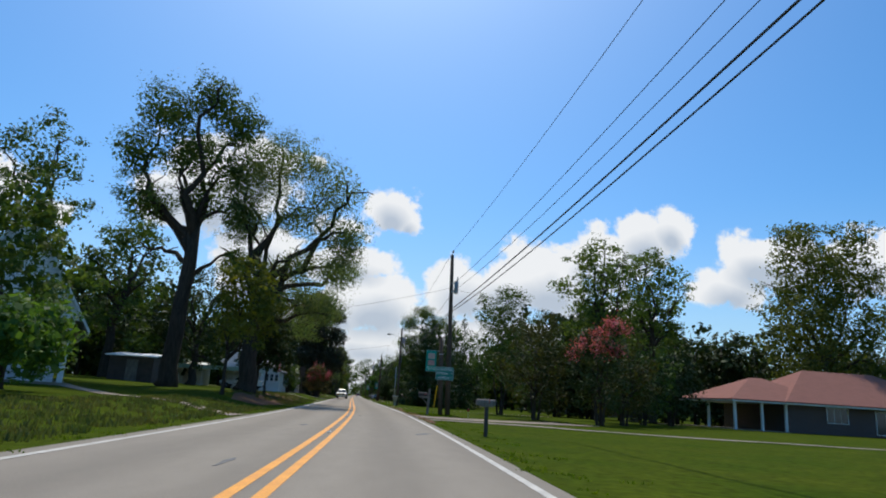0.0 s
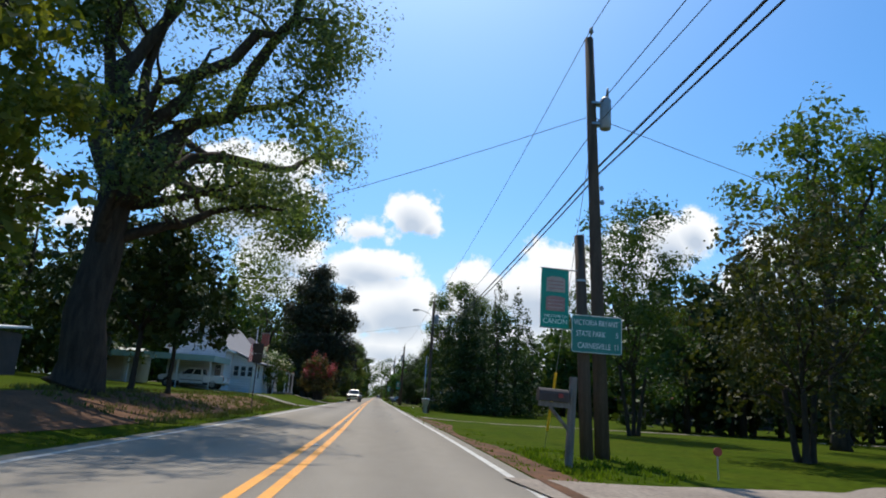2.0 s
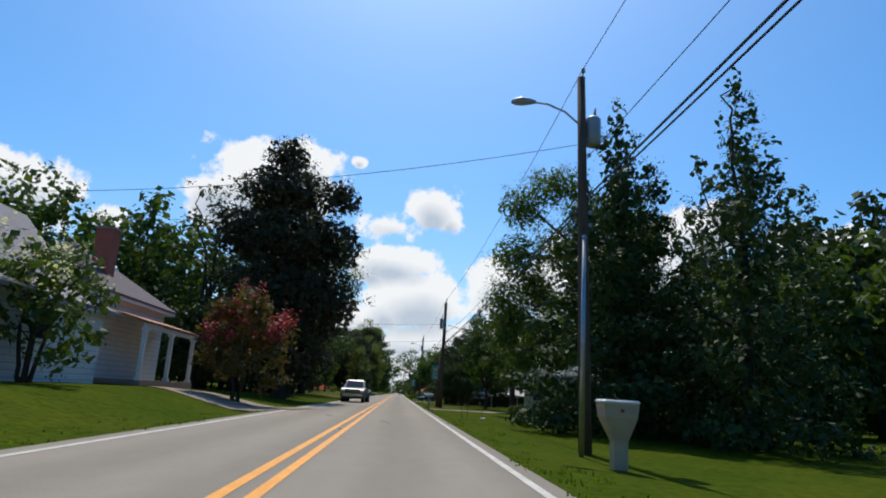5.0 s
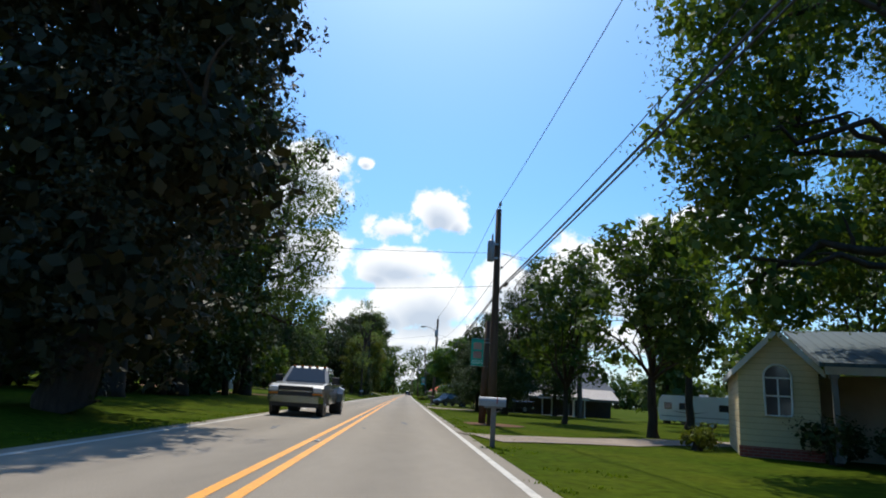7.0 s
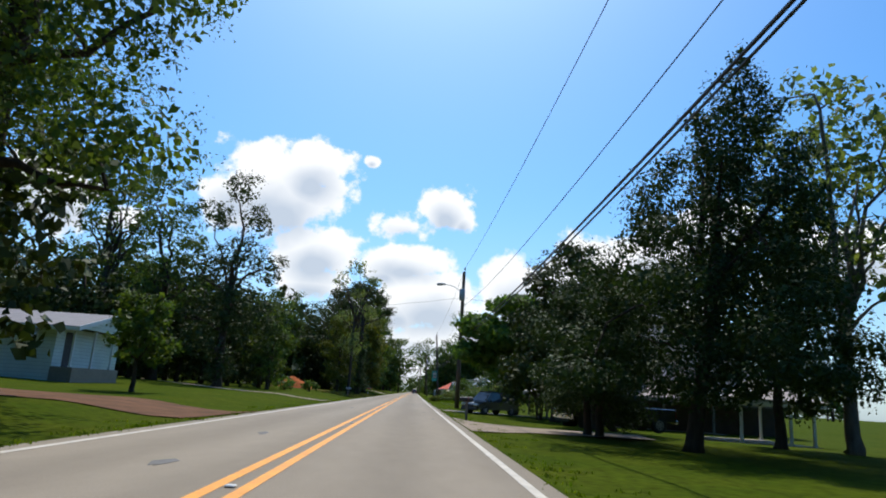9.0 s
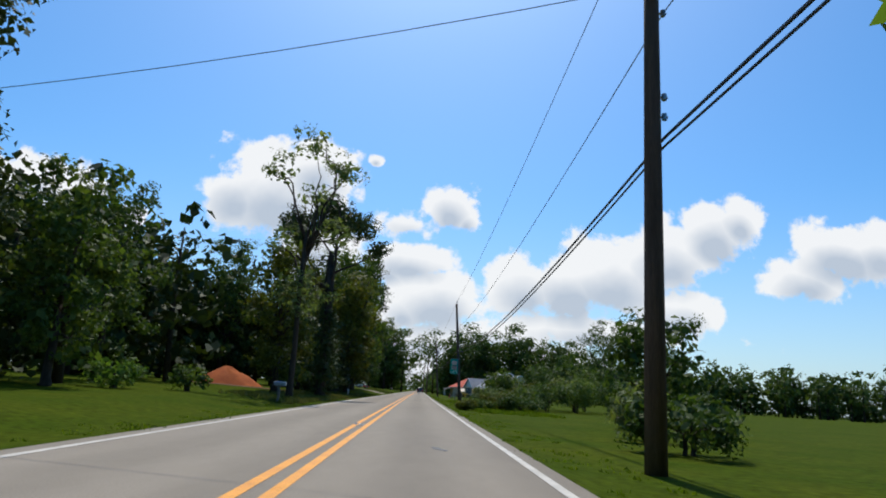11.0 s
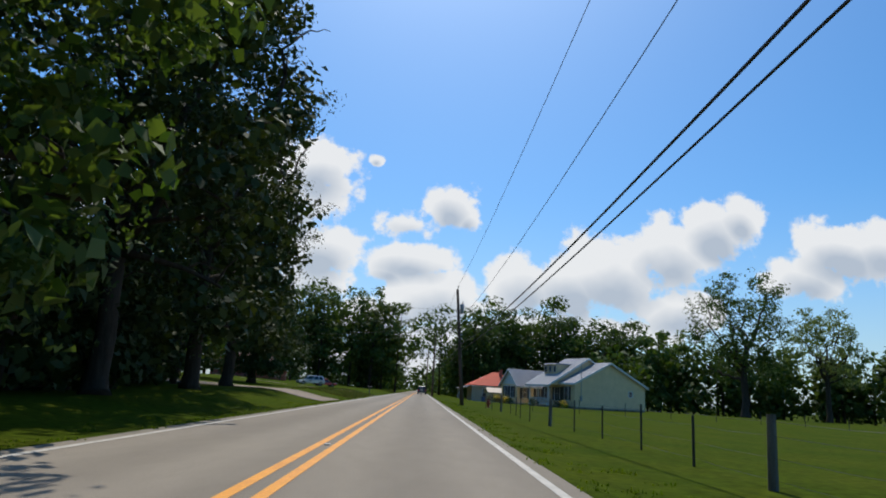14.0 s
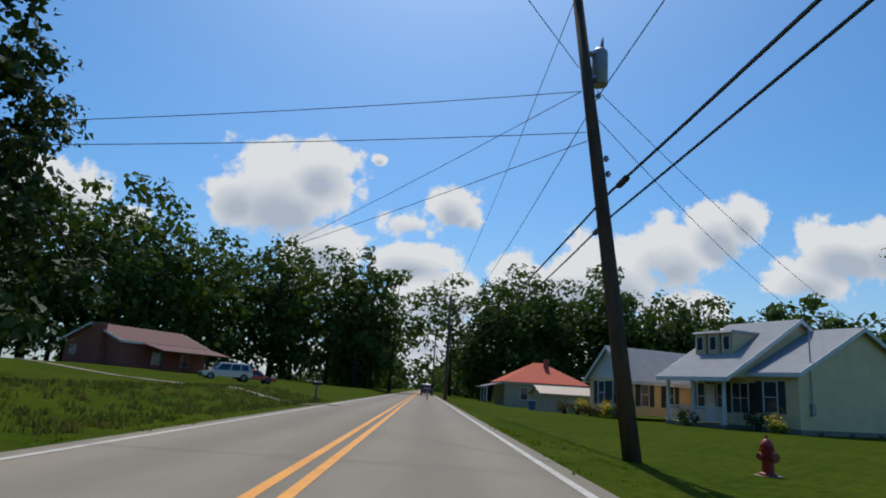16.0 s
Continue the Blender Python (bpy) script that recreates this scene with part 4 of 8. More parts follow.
tree(-11.6, 117.0, "very tall dense dark magnolia tree", [(-0.6, 0, 3.2, 4.8, 4.6, 3.0), (-1.2, 0, 7.0, 5.0, 4.6, 3.2), (2.2, 0, 6.6, 2.9, 3.6, 3.0), (-1.2, 0, 11.0, 4.6, 4.2, 2.8), (2.6, 0, 10.6, 2.3, 3.0, 2.4), (-1.6, 0, 14.6, 3.6, 3.4, 2.2), (2.6, 0, 14.2, 1.9, 2.2, 1.5), (-1.4, 0, 17.2, 1.9, 2.0, 1.5), (-4.4, 0, 11.5, 2.2, 2.4, 2.2)],
     70000, 0.17, "leaf_magnolia", 0.5, 7, 22, limbs=9, spread=0.36, name="magnolia_tree", shell=0.6, inner=0.22)
tree(-10.1, 101.2, "round crape myrtle with red blossom", broad(5.0, 2.5, 0.10, 10, 10), 13000, 0.15, "leaf_rust", 0.07, 2.0, 23, flowers=("petal_red", 2600, 0.45), limbs=9, spread=0.25, name="crape_myrtle", stems=4)
tree(-13.0, 91.0, "crape myrtle with white blossom beside a house", broad(4.2, 2.2, 0.12, 11, 10), 8000, 0.15, "leaf_oak", 0.06, 1.6, 24, flowers=("petal_white", 500, 0.5), limbs=8, spread=0.25, name="crape_myrtle", stems=4)
woods("woods", [(-62, 66), (-40, 76), (-24, 82)], 8, 13, 27, 22000, 0.36, "leaf_dark", "dark belt of trees behind sheds and lawns")
woods("woods", [(-46, 40), (-30, 44)], 6, 12, 28, 12000, 0.32, "leaf_oak", "trees and undergrowth behind the gabled house", spacing=4)
woods("woods", [(-58, 128), (-40, 140), (-24, 146)], 12, 20, 25, 34000, 0.42, "leaf_oak", "tall mixed trees behind the white house")
woods("woods", [(-90, 90), (-60, 120)], 12, 20, 26, 9000, 0.7, "leaf_oak", "far belt of tall trees")
# dark roadside trees
for i, (x, y, h, w, mat, n, sd) in enumerate([(-15.5, 127, 21, 5.0, "leaf_dark", 24000, 31), (-16.0, 135, 23, 5.4, "leaf_cedar", 24000, 32), (-17.5, 143, 22, 5.0, "leaf_dark", 22000, 33), (-22, 130, 20, 5, "leaf_dark", 8000, 34),
                                             (-16.0, 146.5, 20.5, 5.6, "leaf_pecan", 34000, 35), (-20.5, 152.5, 20.5, 5.0, "leaf_pecan", 24000, 36)]):
    tree(x, y, "tall dark roadside tree leaning over the verge", shift(broad(h, w, 0.08 if i < 4 else 0.2, sd, 14), 1.2 if i == 4 else 0, 0), n * (2 if i > 3 else 1), 0.18 if i < 4 else 0.11, mat, 0.35, h * 0.4, sd, limbs=10, spread=0.42, inner=0.2 if i < 4 else 0.1)
# the yards on the east side
for x, y, h, w, mat, n, sz, fl, sd, label, nm in [
        (10.6, 58.3, 12.4, 3.3, "leaf_oak", 40000, 0.12, None, 41, "dense dark green holly tree beside the lawn", "holly_tree"),
        (10.8, 45.5, 7.6, 3.0, "leaf_bronze", 22000, 0.12, None, 42, "crape myrtle with olive green leaves", "crape_myrtle"),
        (14.3, 42.0, 7.0, 2.3, "leaf_dark", 10000, 0.15, ("petal", 2600, 0.62), 43, "crape myrtle with pink blossom on top", "crape_myrtle"),
        (17.2, 45.5, 6.4, 2.6, "leaf_bronze", 11000, 0.15, None, 44, "round dark green crape myrtle", "crape_myrtle"),
        (20.5, 50.0, 6.3, 2.8, "leaf_oak", 9000, 0.18, None, 45, "round dark green crape myrtle", "crape_myrtle"),
        (24.5, 54.0, 6.0, 2.8, "leaf_dark", 8000, 0.2, None, 46, "round dark green yard tree", "yard_tree")]:
    tree(x, y, label, broad(h, w * 1.12, 0.08, sd, 13), n, sz, mat, 0.09, h * 0.26, sd, limbs=10, spread=0.3, inner=0.16, heart=1.6, flowers=fl, name=nm, stems=3, group="trees along the lawn")
tree(19.0, 56.0, "tall airy tree behind the lawn trees", broad(17.0, 4.2, 0.35, 47, 11), 18000, 0.24, "leaf_pecan", 0.3, 8, 47, limbs=12, spread=0.42)
tree(25.5, 60.0, "tall airy tree behind the lawn trees", broad(17.5, 4.4, 0.35, 48, 11), 16000, 0.26, "leaf_pecan", 0.3, 8, 48, limbs=12, spread=0.42)
tree(26.0, 66.0, "dark spreading tree behind the lawn", broad(13.5, 4.6, 0.1, 49, 12), 17550, 0.26, "leaf_oak", 0.35, 5, 49, limbs=9, spread=0.45)
tree(52.0, 72.0, "large dense yellow-green tulip tree", broad(26.5, 8.8, 0.05, 50, 18), 42000, 0.36, "leaf_yellow", 0.5, 9, 50, limbs=8, spread=0.7, name="tulip_tree", inner=0.34)
woods("woods", [(18, 76), (40, 82), (80, 84)], 8, 13, 51, 30000, 0.34, "leaf_dark", "dark belt of trees behind a brick house")
for x, y, h, w, sd in [(5.8, 98.8, 14.0, 4.3, 52), (7.4, 104.2, 14.5, 4.0, 53), (9.2, 95.0, 14.0, 3.9, 54), (12.0, 100.0, 14.5, 3.8, 541)]:
    tree(x, y, "tall dense green cypress beside the road", cone(h, w, 0.04, 12, sd), 72000 if sd == 52 else 54000 if sd == 53 else 30000, 0.14, "leaf_cedar", 0.16, h * 0.5, sd, limbs=6, spread=0.3, name="cypress_tree", group="cypress trees", shell=0.55, ratio=0.3, inner=0.13)
woods("woods", [(13, 113), (34, 116), (70, 112)], 8, 14, 55, 36000, 0.36, "leaf_oak", "mixed trees behind a mown lawn")
woods("woods", [(30, 138), (62, 134)], 8, 23, 56, 18000, 0.5, "leaf_dark", "tall dark pines above the nearer trees")
tree(34.0, 104.0, "upright bright green tree beside a house", broad(15.5, 3.0, 0.1, 57, 12), 12150, 0.28, "leaf_yellow", 0.25, 5, 57, limbs=8, spread=0.42)
tree(28.0, 101.0, "young light green tree at the lawn's edge", broad(8.5, 2.2, 0.1, 58, 10), 8100, 0.24, "leaf_bright", 0.15, 3, 58, limbs=8, spread=0.34)
bush(21.3, 91.0, 1.6, 1.2, "leaf_oak", "small clipped round bush on the lawn", 59, 2500, 0.1)
bush(23.8, 93.0, 1.8, 1.1, "leaf_dark", "small clipped round bush on the lawn", 60, 2500, 0.1)
tree(10.8, 113.5, "tall pecan tree overhanging a small yellow house", shift([(-3.8, -1.4, 10.5, 2.2, 2.2, 2.0), (-4.6, -1.6, 7.4, 1.7, 2.0, 1.8), (-3.4, -1.2, 14.0, 2.2, 2.2, 1.9), (-1.0, 0, 16.2, 2.4, 2.4, 1.7), (1.6, 0, 14.0, 2.6, 2.6, 2.2), (-0.6, 0, 11.6, 2.4, 2.6, 2.0), (2.6, -1, 10.0, 2.8, 2.6, 2.2), (1.4, -2, 7.6, 2.2, 2.2, 1.8), (1.1, 2.2, 6.2, 2.0, 1.8, 1.7), (2.8, 2.6, 8.4, 2.2, 2.0, 1.8), (0.2, 2.0, 4.8, 1.5, 1.5, 1.0), (3.6, 2.0, 5.6, 1.8, 1.6, 1.4), (4.4, -2, 12.5, 2.4, 2.4, 2.2), (4.8, -2.4, 8.0, 2.0, 2.0, 2.0), (-1.8, 0.5, 8.2, 1.9, 2.2, 1.6), (3.5, 0, 6.6, 2.0, 2.2, 1.5), (-4.4, -1.6, 5.0, 1.4, 1.5, 1.3), (-3.2, -1.4, 3.6, 1.2, 1.3, 1.0), (-3.6, -1.4, 6.2, 1.6, 1.6, 1.3), (-2.6, -1.0, 9.0, 1.8, 1.8, 1.6), (-1.5, 0, 5.4, 1.8, 2.0, 1.2)], -3.4, 2.9),
     135000, 0.13, "leaf_pecan", 0.34, 6.0, 61, limbs=16, lean=(-0.5, 0.8), spread=0.5, name="pecan_tree", ratio=0.34, inner=0.14, heart=2.0)
tree(5.15, 125.6, "round green maple with thick trunk on a lawn", broad(8.4, 3.2, 0.26, 62, 12), 22950, 0.16, "leaf_oak", 0.17, 2.6, 62, limbs=11, spread=0.30, name="maple_tree")
tree(3.8, 135.0, "round young maple on a lawn", broad(9.2, 3.2, 0.22, 63, 12), 24000, 0.15, "leaf_oak", 0.13, 2.2, 63, limbs=10, spread=0.26, name="maple_tree")
tree(13.5, 126.0, "leafy green tree behind a small house", broad(9.5, 3.4, 0.08, 642, 11), 14000, 0.18, "leaf_oak", 0.15, 3.0, 642, limbs=8, spread=0.32)
tree(11.0, 137.0, "airy yard tree with light green leaves", broad(12.5, 3.4, 0.3, 64, 11), 14850, 0.18, "leaf_pecan", 0.2, 5, 64, limbs=11, spread=0.36)
woods("woods", [(15, 153), (32, 150), (64, 146)], 5, 9, 641, 22000, 0.28, "leaf_oak", "belt of green trees behind a travel trailer", spacing=4)
tree(8.4, 152.2, "airy tree in pale green leaf", broad(13.0, 3.4, 0.35, 65, 9), 10800, 0.18, "leaf_grey", 0.2, 5, 65, limbs=12, spread=0.36, bark="pale_bark")
tree(2.2, 148.8, "tall dark red cedar with bare lower trunk", [(b[0] + 0.15 * b[2], *b[1:]) for b in cone(11.4, 4.1, 0.16, 11, 66)], 110000, 0.10, "leaf_cedar", 0.18, 5.5, 66, lean=(0.8, 0), limbs=12, spread=0.3, name="cedar_tree", ratio=0.4, inner=0.28, heart=1.35)
tree(6.6, 153.0, "dense dark evergreen beside a porch", broad(7.5, 2.6, 0.1, 67, 10), 26000, 0.12, "leaf_dark", 0.16, 2.6, 67, limbs=8, spread=0.28)
tree(0.6, 152.8, "low dark evergreen at the roadside", broad(5.6, 2.3, 0.05, 68, 10), 70000, 0.075, "leaf_cedar", 0.12, 1.6, 68, limbs=8, spread=0.24, stems=2, inner=0.3, heart=1.35)
tree(2.2, 158.0, "spreading dark evergreen at the roadside", broad(6.6, 2.6, 0.04, 69, 11), 62000, 0.085, "leaf_dark", 0.14, 2.0, 69, limbs=9, spread=0.26, stems=2, inner=0.3, heart=1.35)
tree(0.4, 172.8, "spreading mimosa with layered bright green fronds", [(0, 0, 6.8, 2.6, 2.6, 0.9), (-2.4, 0, 5.4, 1.9, 2.2, 0.9), (2.4, 0, 6.4, 2.0, 2.2, 0.8), (-3.0, 0, 3.8, 1.4, 1.8, 0.9), (-1.0, -1, 4.6, 2.2, 2.0, 0.9), (1.8, -1, 4.4, 2.4, 2.0, 1.3), (0.5, 0, 2.8, 2.8, 2.0, 1.3), (0.2, 0.6, 5.2, 2.6, 2.0, 1.4), (2.6, 0.4, 3.2, 2.0, 2.0, 1.6), (-1.6, 0.4, 3.6, 1.8, 1.8, 1.3)], 34000, 0.2, "leaf_bright", 0.17, 2.6, 70, limbs=12, spread=0.32, name="mimosa_tree", ratio=0.3, inner=0.34)
# the oak's last three masses are unseen, added to shade the yard below
tree(1.6, 165.3, "tall dark oak beside a metal-roofed house", [(0.7, 0, 8.5, 1.5, 2.0, 1.1), (1.5, 0, 7.4, 1.3, 1.8, 1.2), (-0.7, 0, 7.0, 1.5, 2.0, 1.3), (0.5, 0, 5.9, 1.7, 2.2, 1.5), (-1.3, 0, 5.0, 1.6, 2.0, 1.4), (-0.4, 0, 3.7, 1.8, 2.0, 1.3), (-1.6, 0, 2.6, 1.3, 1.6, 1.0), (3.4, -1.8, 5.6, 2.0, 2.2, 1.4), (4.6, -2.6, 7.0, 2.0, 2.2, 1.4), (5.6, -3.2, 5.0, 1.8, 2.0, 1.4)], 40000, 0.15, "leaf_dark", 0.2, 4.5, 71, limbs=12, spread=0.34, name="oak_tree")
bush(1.0, 166.6, 4.2, 3.6, "leaf_dark", "tall dark shrub below a spreading oak", 751, 9000, 0.12)
bush(3.2, 163.6, 3.2, 2.6, "leaf_dark", "tall dark shrub below a spreading oak", 752, 7000, 0.12)
bush(-0.8, 184.5, 2.6, 1.5, "leaf_oak", "low green roadside shrub beside the verge", 72, 5000, 0.12)
bush(-0.2, 189.0, 2.8, 1.7, "leaf_grey", "low green roadside shrub beside the verge", 73, 5000, 0.12)
tree(2.0, 196.0, "rounded bushy tree behind the verge", broad(5.0, 2.4, 0.05, 74, 10), 9450, 0.17, "leaf_oak", 0.1, 1.6, 74, limbs=7, spread=0.28, stems=2)
for i, (x, y, w, h, mat) in enumerate([(-0.6, 231.5, 4.2, 4.0, "leaf_pecan"), (3.6, 233.5, 5.0, 5.6, "leaf_oak"), (8.0, 236.5, 5.5, 5.4, "leaf_pecan"), (1.2, 226.5, 3.6, 2.6, "leaf_olive"), (5.4, 228.5, 4.5, 3.6, "leaf_grey"), (12.8, 236.5, 5.5, 5.6, "leaf_oak"), (10.5, 231.0, 4.6, 3.6, "leaf_pecan"), (-1.8, 227.5, 2.4, 1.9, "leaf_oak")]):
    bush(x, y, w, h, mat, "wild tangled roadside thicket bush", 80 + i, 11000, 0.13, name="thicket", category="bush", group="roadside thicket")
for i, (x, y, w, h, mat) in enumerate([(-3.9, 212.5, 1.7, 0.8, "leaf_pecan"), (-2.4, 214.8, 2.6, 1.4, "leaf_olive"), (-3.4, 218.6, 2.2, 1.3, "leaf_oak"), (-0.6, 218.0, 3.2, 2.0, "leaf_pecan"), (1.8, 221.0, 3.6, 2.6, "leaf_oak"), (-2.6, 223.0, 2.4, 1.8, "leaf_grey"), (-1.2, 213.0, 3.0, 1.3, "leaf_oak"), (4.6, 223.5, 4.0, 3.0, "leaf_pecan"), (8.4, 226.0, 4.4, 3.6, "leaf_oak"), (-4.9, 209.2, 1.2, 0.7, "leaf_olive")]):
    bush(x, y, w, h, mat, "wild tangled roadside thicket bush", 180 + i, int(5000 + 2600 * w), 0.085, name="thicket", category="bush", group="roadside thicket")
tree(34.0, 331.0, "large spreading oak beyond a field", broad(21.5, 8.0, 0.2, 90, 15), 27000, 0.4, "leaf_oak", 0.5, 8, 90, limbs=12, spread=0.7, name="oak_tree")
tree(50.0, 338.0, "airy oak beyond a field", broad(18.0, 6.5, 0.3, 91, 12), 14850, 0.4, "leaf_grey", 0.4, 8, 91, limbs=12, spread=0.7, name="oak_tree")
woods("woods", [(22, 352), (60, 350), (120, 345)], 12, 14, 92, 42000, 0.5, "leaf_oak", "belt of trees beyond a field")
woods("woods", [(-7, 402), (16, 408), (46, 408)], 12, 26, 93, 60000, 0.36, "leaf_oak", "tall trees behind the houses")
woods("woods", [(-3, 425), (-9, 520), (-16, 640)], 6, 13, 94, 14000, 0.7, "leaf_oak", "trees lining the far road", spacing=9)
woods("woods", [(-120, 700), (0, 690), (120, 700)], 20, 12, 95, 9000, 1.3, "leaf_oak", "distant wooded horizon", spacing=11)
# the west side again
tree(-17.4, 159.8, "small round tree alone on a lawn", broad(4.4, 1.6, 0.22, 101, 9), 9450, 0.14, "leaf_pecan", 0.1, 1.5, 101, limbs=8, spread=0.22)
tree(-22.6, 185.5, "tall ivy-clad tree at the lawn's edge", [(0, 0, 17.0, 1.9, 2.2, 1.6), (-1.8, 0, 14.6, 1.9, 2.2, 1.8), (1.6, 0, 14.0, 1.7, 2.2, 1.8), (0.4, 0, 11.0, 2.6, 2.6, 2.2), (3.0, 0, 10.0, 1.8, 2, 1.8), (-2.4, 0, 9.5, 2.2, 2.4, 2.2), (0.8, 0, 7.0, 3.0, 2.6, 2.4), (3.2, 0, 5.4, 2.2, 2.2, 2.2), (-1.8, 0, 4.4, 2.6, 2.4, 2.4), (0, -0.6, 2.2, 1.5, 1.5, 2.0), (0.2, -0.7, 6.0, 1.3, 1.3, 2.0)], 30000, 0.2, "leaf_dark", 0.32, 8, 102, limbs=11, spread=0.4)
tree(-30.0, 190.0, "tall ivy-clad tree at the lawn's edge", broad(20.0, 4.4, 0.06, 103, 14), 18900, 0.3, "leaf_oak", 0.35, 9, 103, limbs=10, spread=0.5)
tree(-39.0, 196.0, "tall airy tree above the wood", broad(25.0, 5.0, 0.3, 104, 12), 14850, 0.36, "leaf_oak", 0.35, 12, 104, limbs=12, spread=0.6)
tree(-20.6, 193.5, "light green roadside tree", broad(9.0, 2.6, 0.04, 105, 11), 16200, 0.19, "leaf_pecan", 0.16, 3, 105, limbs=8, spread=0.32)
tree(-14.6, 205.5, "tall thin airy tree with sparse leaves", [(0, 0, 14.6, 1.7, 1.9, 1.2), (-1.8, 0, 13.0, 1.2, 1.6, 1.0), (1.9, 0, 12.8, 1.2, 1.6, 1.0), (0.4, 0, 11.4, 1.4, 1.6, 1.0), (1.6, 0, 9.4, 1.2, 1.5, 1.0), (-1.2, 0, 8.6, 1.3, 1.5, 1.2), (0, 0, 6.0, 1.9, 1.9, 1.8)], 6500, 0.2, "leaf_grey", 0.15, 9, 106, limbs=14, spread=0.34)
tree(-16.6, 210.0, "dense wild tree at the wood's edge", broad(10.0, 2.8, 0.04, 107, 11), 16200, 0.21, "leaf_olive", 0.2, 4, 107, limbs=9, spread=0.36)
tree(-24.8, 204.5, "dense wild tree at the wood's edge", broad(11.5, 3.4, 0.04, 108, 11), 13500, 0.24, "leaf_oak", 0.2, 4, 108, limbs=9, spread=0.4)
woods("woods", [(-60, 178), (-44, 205), (-30, 222)], 10, 16, 109, 34000, 0.45, "leaf_dark", "dense dark wood behind a lawn")
bush(-19.6, 196.5, 2.2, 1.4, "leaf_bright", "small leafy roadside shrub", 110, 3500, 0.12)
bush(-17.8, 199.5, 1.8, 1.3, "leaf_pecan", "small leafy roadside shrub", 111, 3000, 0.12)
tree(-15.0, 216.4, "tall tree trunk wrapped in dense ivy", [(0.1, 0, 1.6, 1.5, 1.4, 1.6), (0, 0, 3.6, 1.1, 1.1, 1.6), (0.1, 0, 5.6, 0.85, 0.9, 1.3), (0, 0, 7.2, 0.6, 0.7, 1.0), (1.8, 0.5, 12.6, 1.6, 1.8, 1.1), (-0.6, 0, 13.8, 1.7, 2, 1.2), (3.2, 1, 11.0, 1.0, 1.4, 0.8), (-2.4, 0, 11.6, 1.6, 1.8, 1.2), (-3.6, 0, 9.4, 1.3, 1.5, 1.0), (0.6, 3.0, 13.8, 1.8, 2.2, 1.0), (-1.6, 6.0, 14.2, 2.2, 2.6, 1.3), (-3.4, 3.0, 13.4, 2.2, 2.4, 1.2)], 34000, 0.17, "leaf_dark", 0.28, 9.5, 112, limbs=12, spread=0.28, inner=0.1)
tree(-16.2, 221.5, "broken dead tree wrapped in dense ivy", [(0, 0, 1.8, 1.3, 1.3, 1.8), (0, 0, 4.0, 0.95, 1, 1.6), (0, 0, 6.2, 0.75, 0.8, 1.4), (-0.2, 0, 7.6, 0.5, 0.6, 0.7)], 14000, 0.16, "leaf_dark", 0.24, 11.4, 113, limbs=2, spread=0.24)
# the last two stand behind the row, added only to deepen its shade
for x, y, h, w, mat, n, sd, low in [(-17.0, 234.5, 12.4, 4.6, "leaf_olive", 30000, 114, 0.04), (-31.0, 241.0, 17.0, 4.6, "leaf_oak", 16000, 1141, 0.05), (-17.4, 245.0, 17.5, 5.5, "leaf_pecan", 28000, 115, 0.04), (-19.0, 256.0, 19.0, 5.4, "leaf_dark", 26000, 117, 0.05),
                                    (-19.6, 264.5, 20.0, 5.4, "leaf_dark", 24000, 118, 0.06), (-21.6, 275.0, 18.5, 5.0, "leaf_dark", 26000, 119, 0.07), (-27.5, 279.5, 20.0, 5.4, "leaf_oak", 18000, 120, 0.05), (-33.5, 285.0, 21.0, 6.0, "leaf_dark", 15000, 128, 0.10), (-28.5, 284.0, 17.5, 5.0, "leaf_dark", 11000, 121, 0.14), (-24.5, 250.5, 18.0, 5.4, "leaf_dark", 14000, 1171, 0.04), (-25.0, 261.0, 18.5, 5.4, "leaf_dark", 14000, 1172, 0.04)]:
    tree(x, y, "tall dense roadside tree casting deep shade", broad(h, w, low, sd, 14), int(n * 1.2), 0.165, mat, 0.3, h * 0.3, sd, limbs=11, spread=0.44, group="trees shading the road", inner=0.24)
woods("woods", [(-44, 212), (-35, 236), (-31, 252)], 5, 14, 129, 30000, 0.3, "leaf_dark", "dense dark wood behind the roadside trees", spacing=4)
woods("thicket", [(-17.2, 222.5), (-17.8, 234), (-19.5, 247)], 3, 7, 131, 34000, 0.17, "leaf_dark", "dense dark undergrowth along the wood's edge", spacing=3, thick=1.3)
woods("thicket", [(-44, 184), (-32, 189), (-23.5, 196.5)], 3.5, 10, 132, 34000, 0.22, "leaf_dark", "dense dark undergrowth behind a drive", spacing=3.5, thick=1.2)
woods("thicket", [(-24, 124), (-17.8, 132), (-17.4, 144), (-18.8, 150)], 4, 9, 133, 30000, 0.2, "leaf_dark", "dense dark undergrowth below the roadside trees", spacing=3.5, thick=1.3)
# added thicket: hides the bright ground where deep shade belongs behind the trunks
woods("thicket", [(-25.5, 247), (-27.5, 262), (-30.5, 274)], 3.5, 8, 135, 26000, 0.2, "leaf_dark", "added dark undergrowth behind the roadside trees", spacing=3.2, thick=1.2)
woods("thicket", [(-20.6, 249), (-21.4, 260), (-23.6, 271)], 2.5, 5.5, 136, 16000, 0.2, "leaf_dark", "dense dark undergrowth between roadside trunks", spacing=3.2, thick=1.1)
woods("woods", [(-58, 262), (-44, 274), (-38, 292)], 8, 13, 130, 20000, 0.36, "leaf_oak", "trees behind a lawn")
tree(-27.2, 298.5, "tall dark red cedar on a lawn", cone(16.8, 5.4, 0.10, 11, 122), 44000, 0.26, "leaf_cedar", 0.32, 10, 122, limbs=10, spread=0.42, name="cedar_tree", ratio=0.4, inner=0.2)
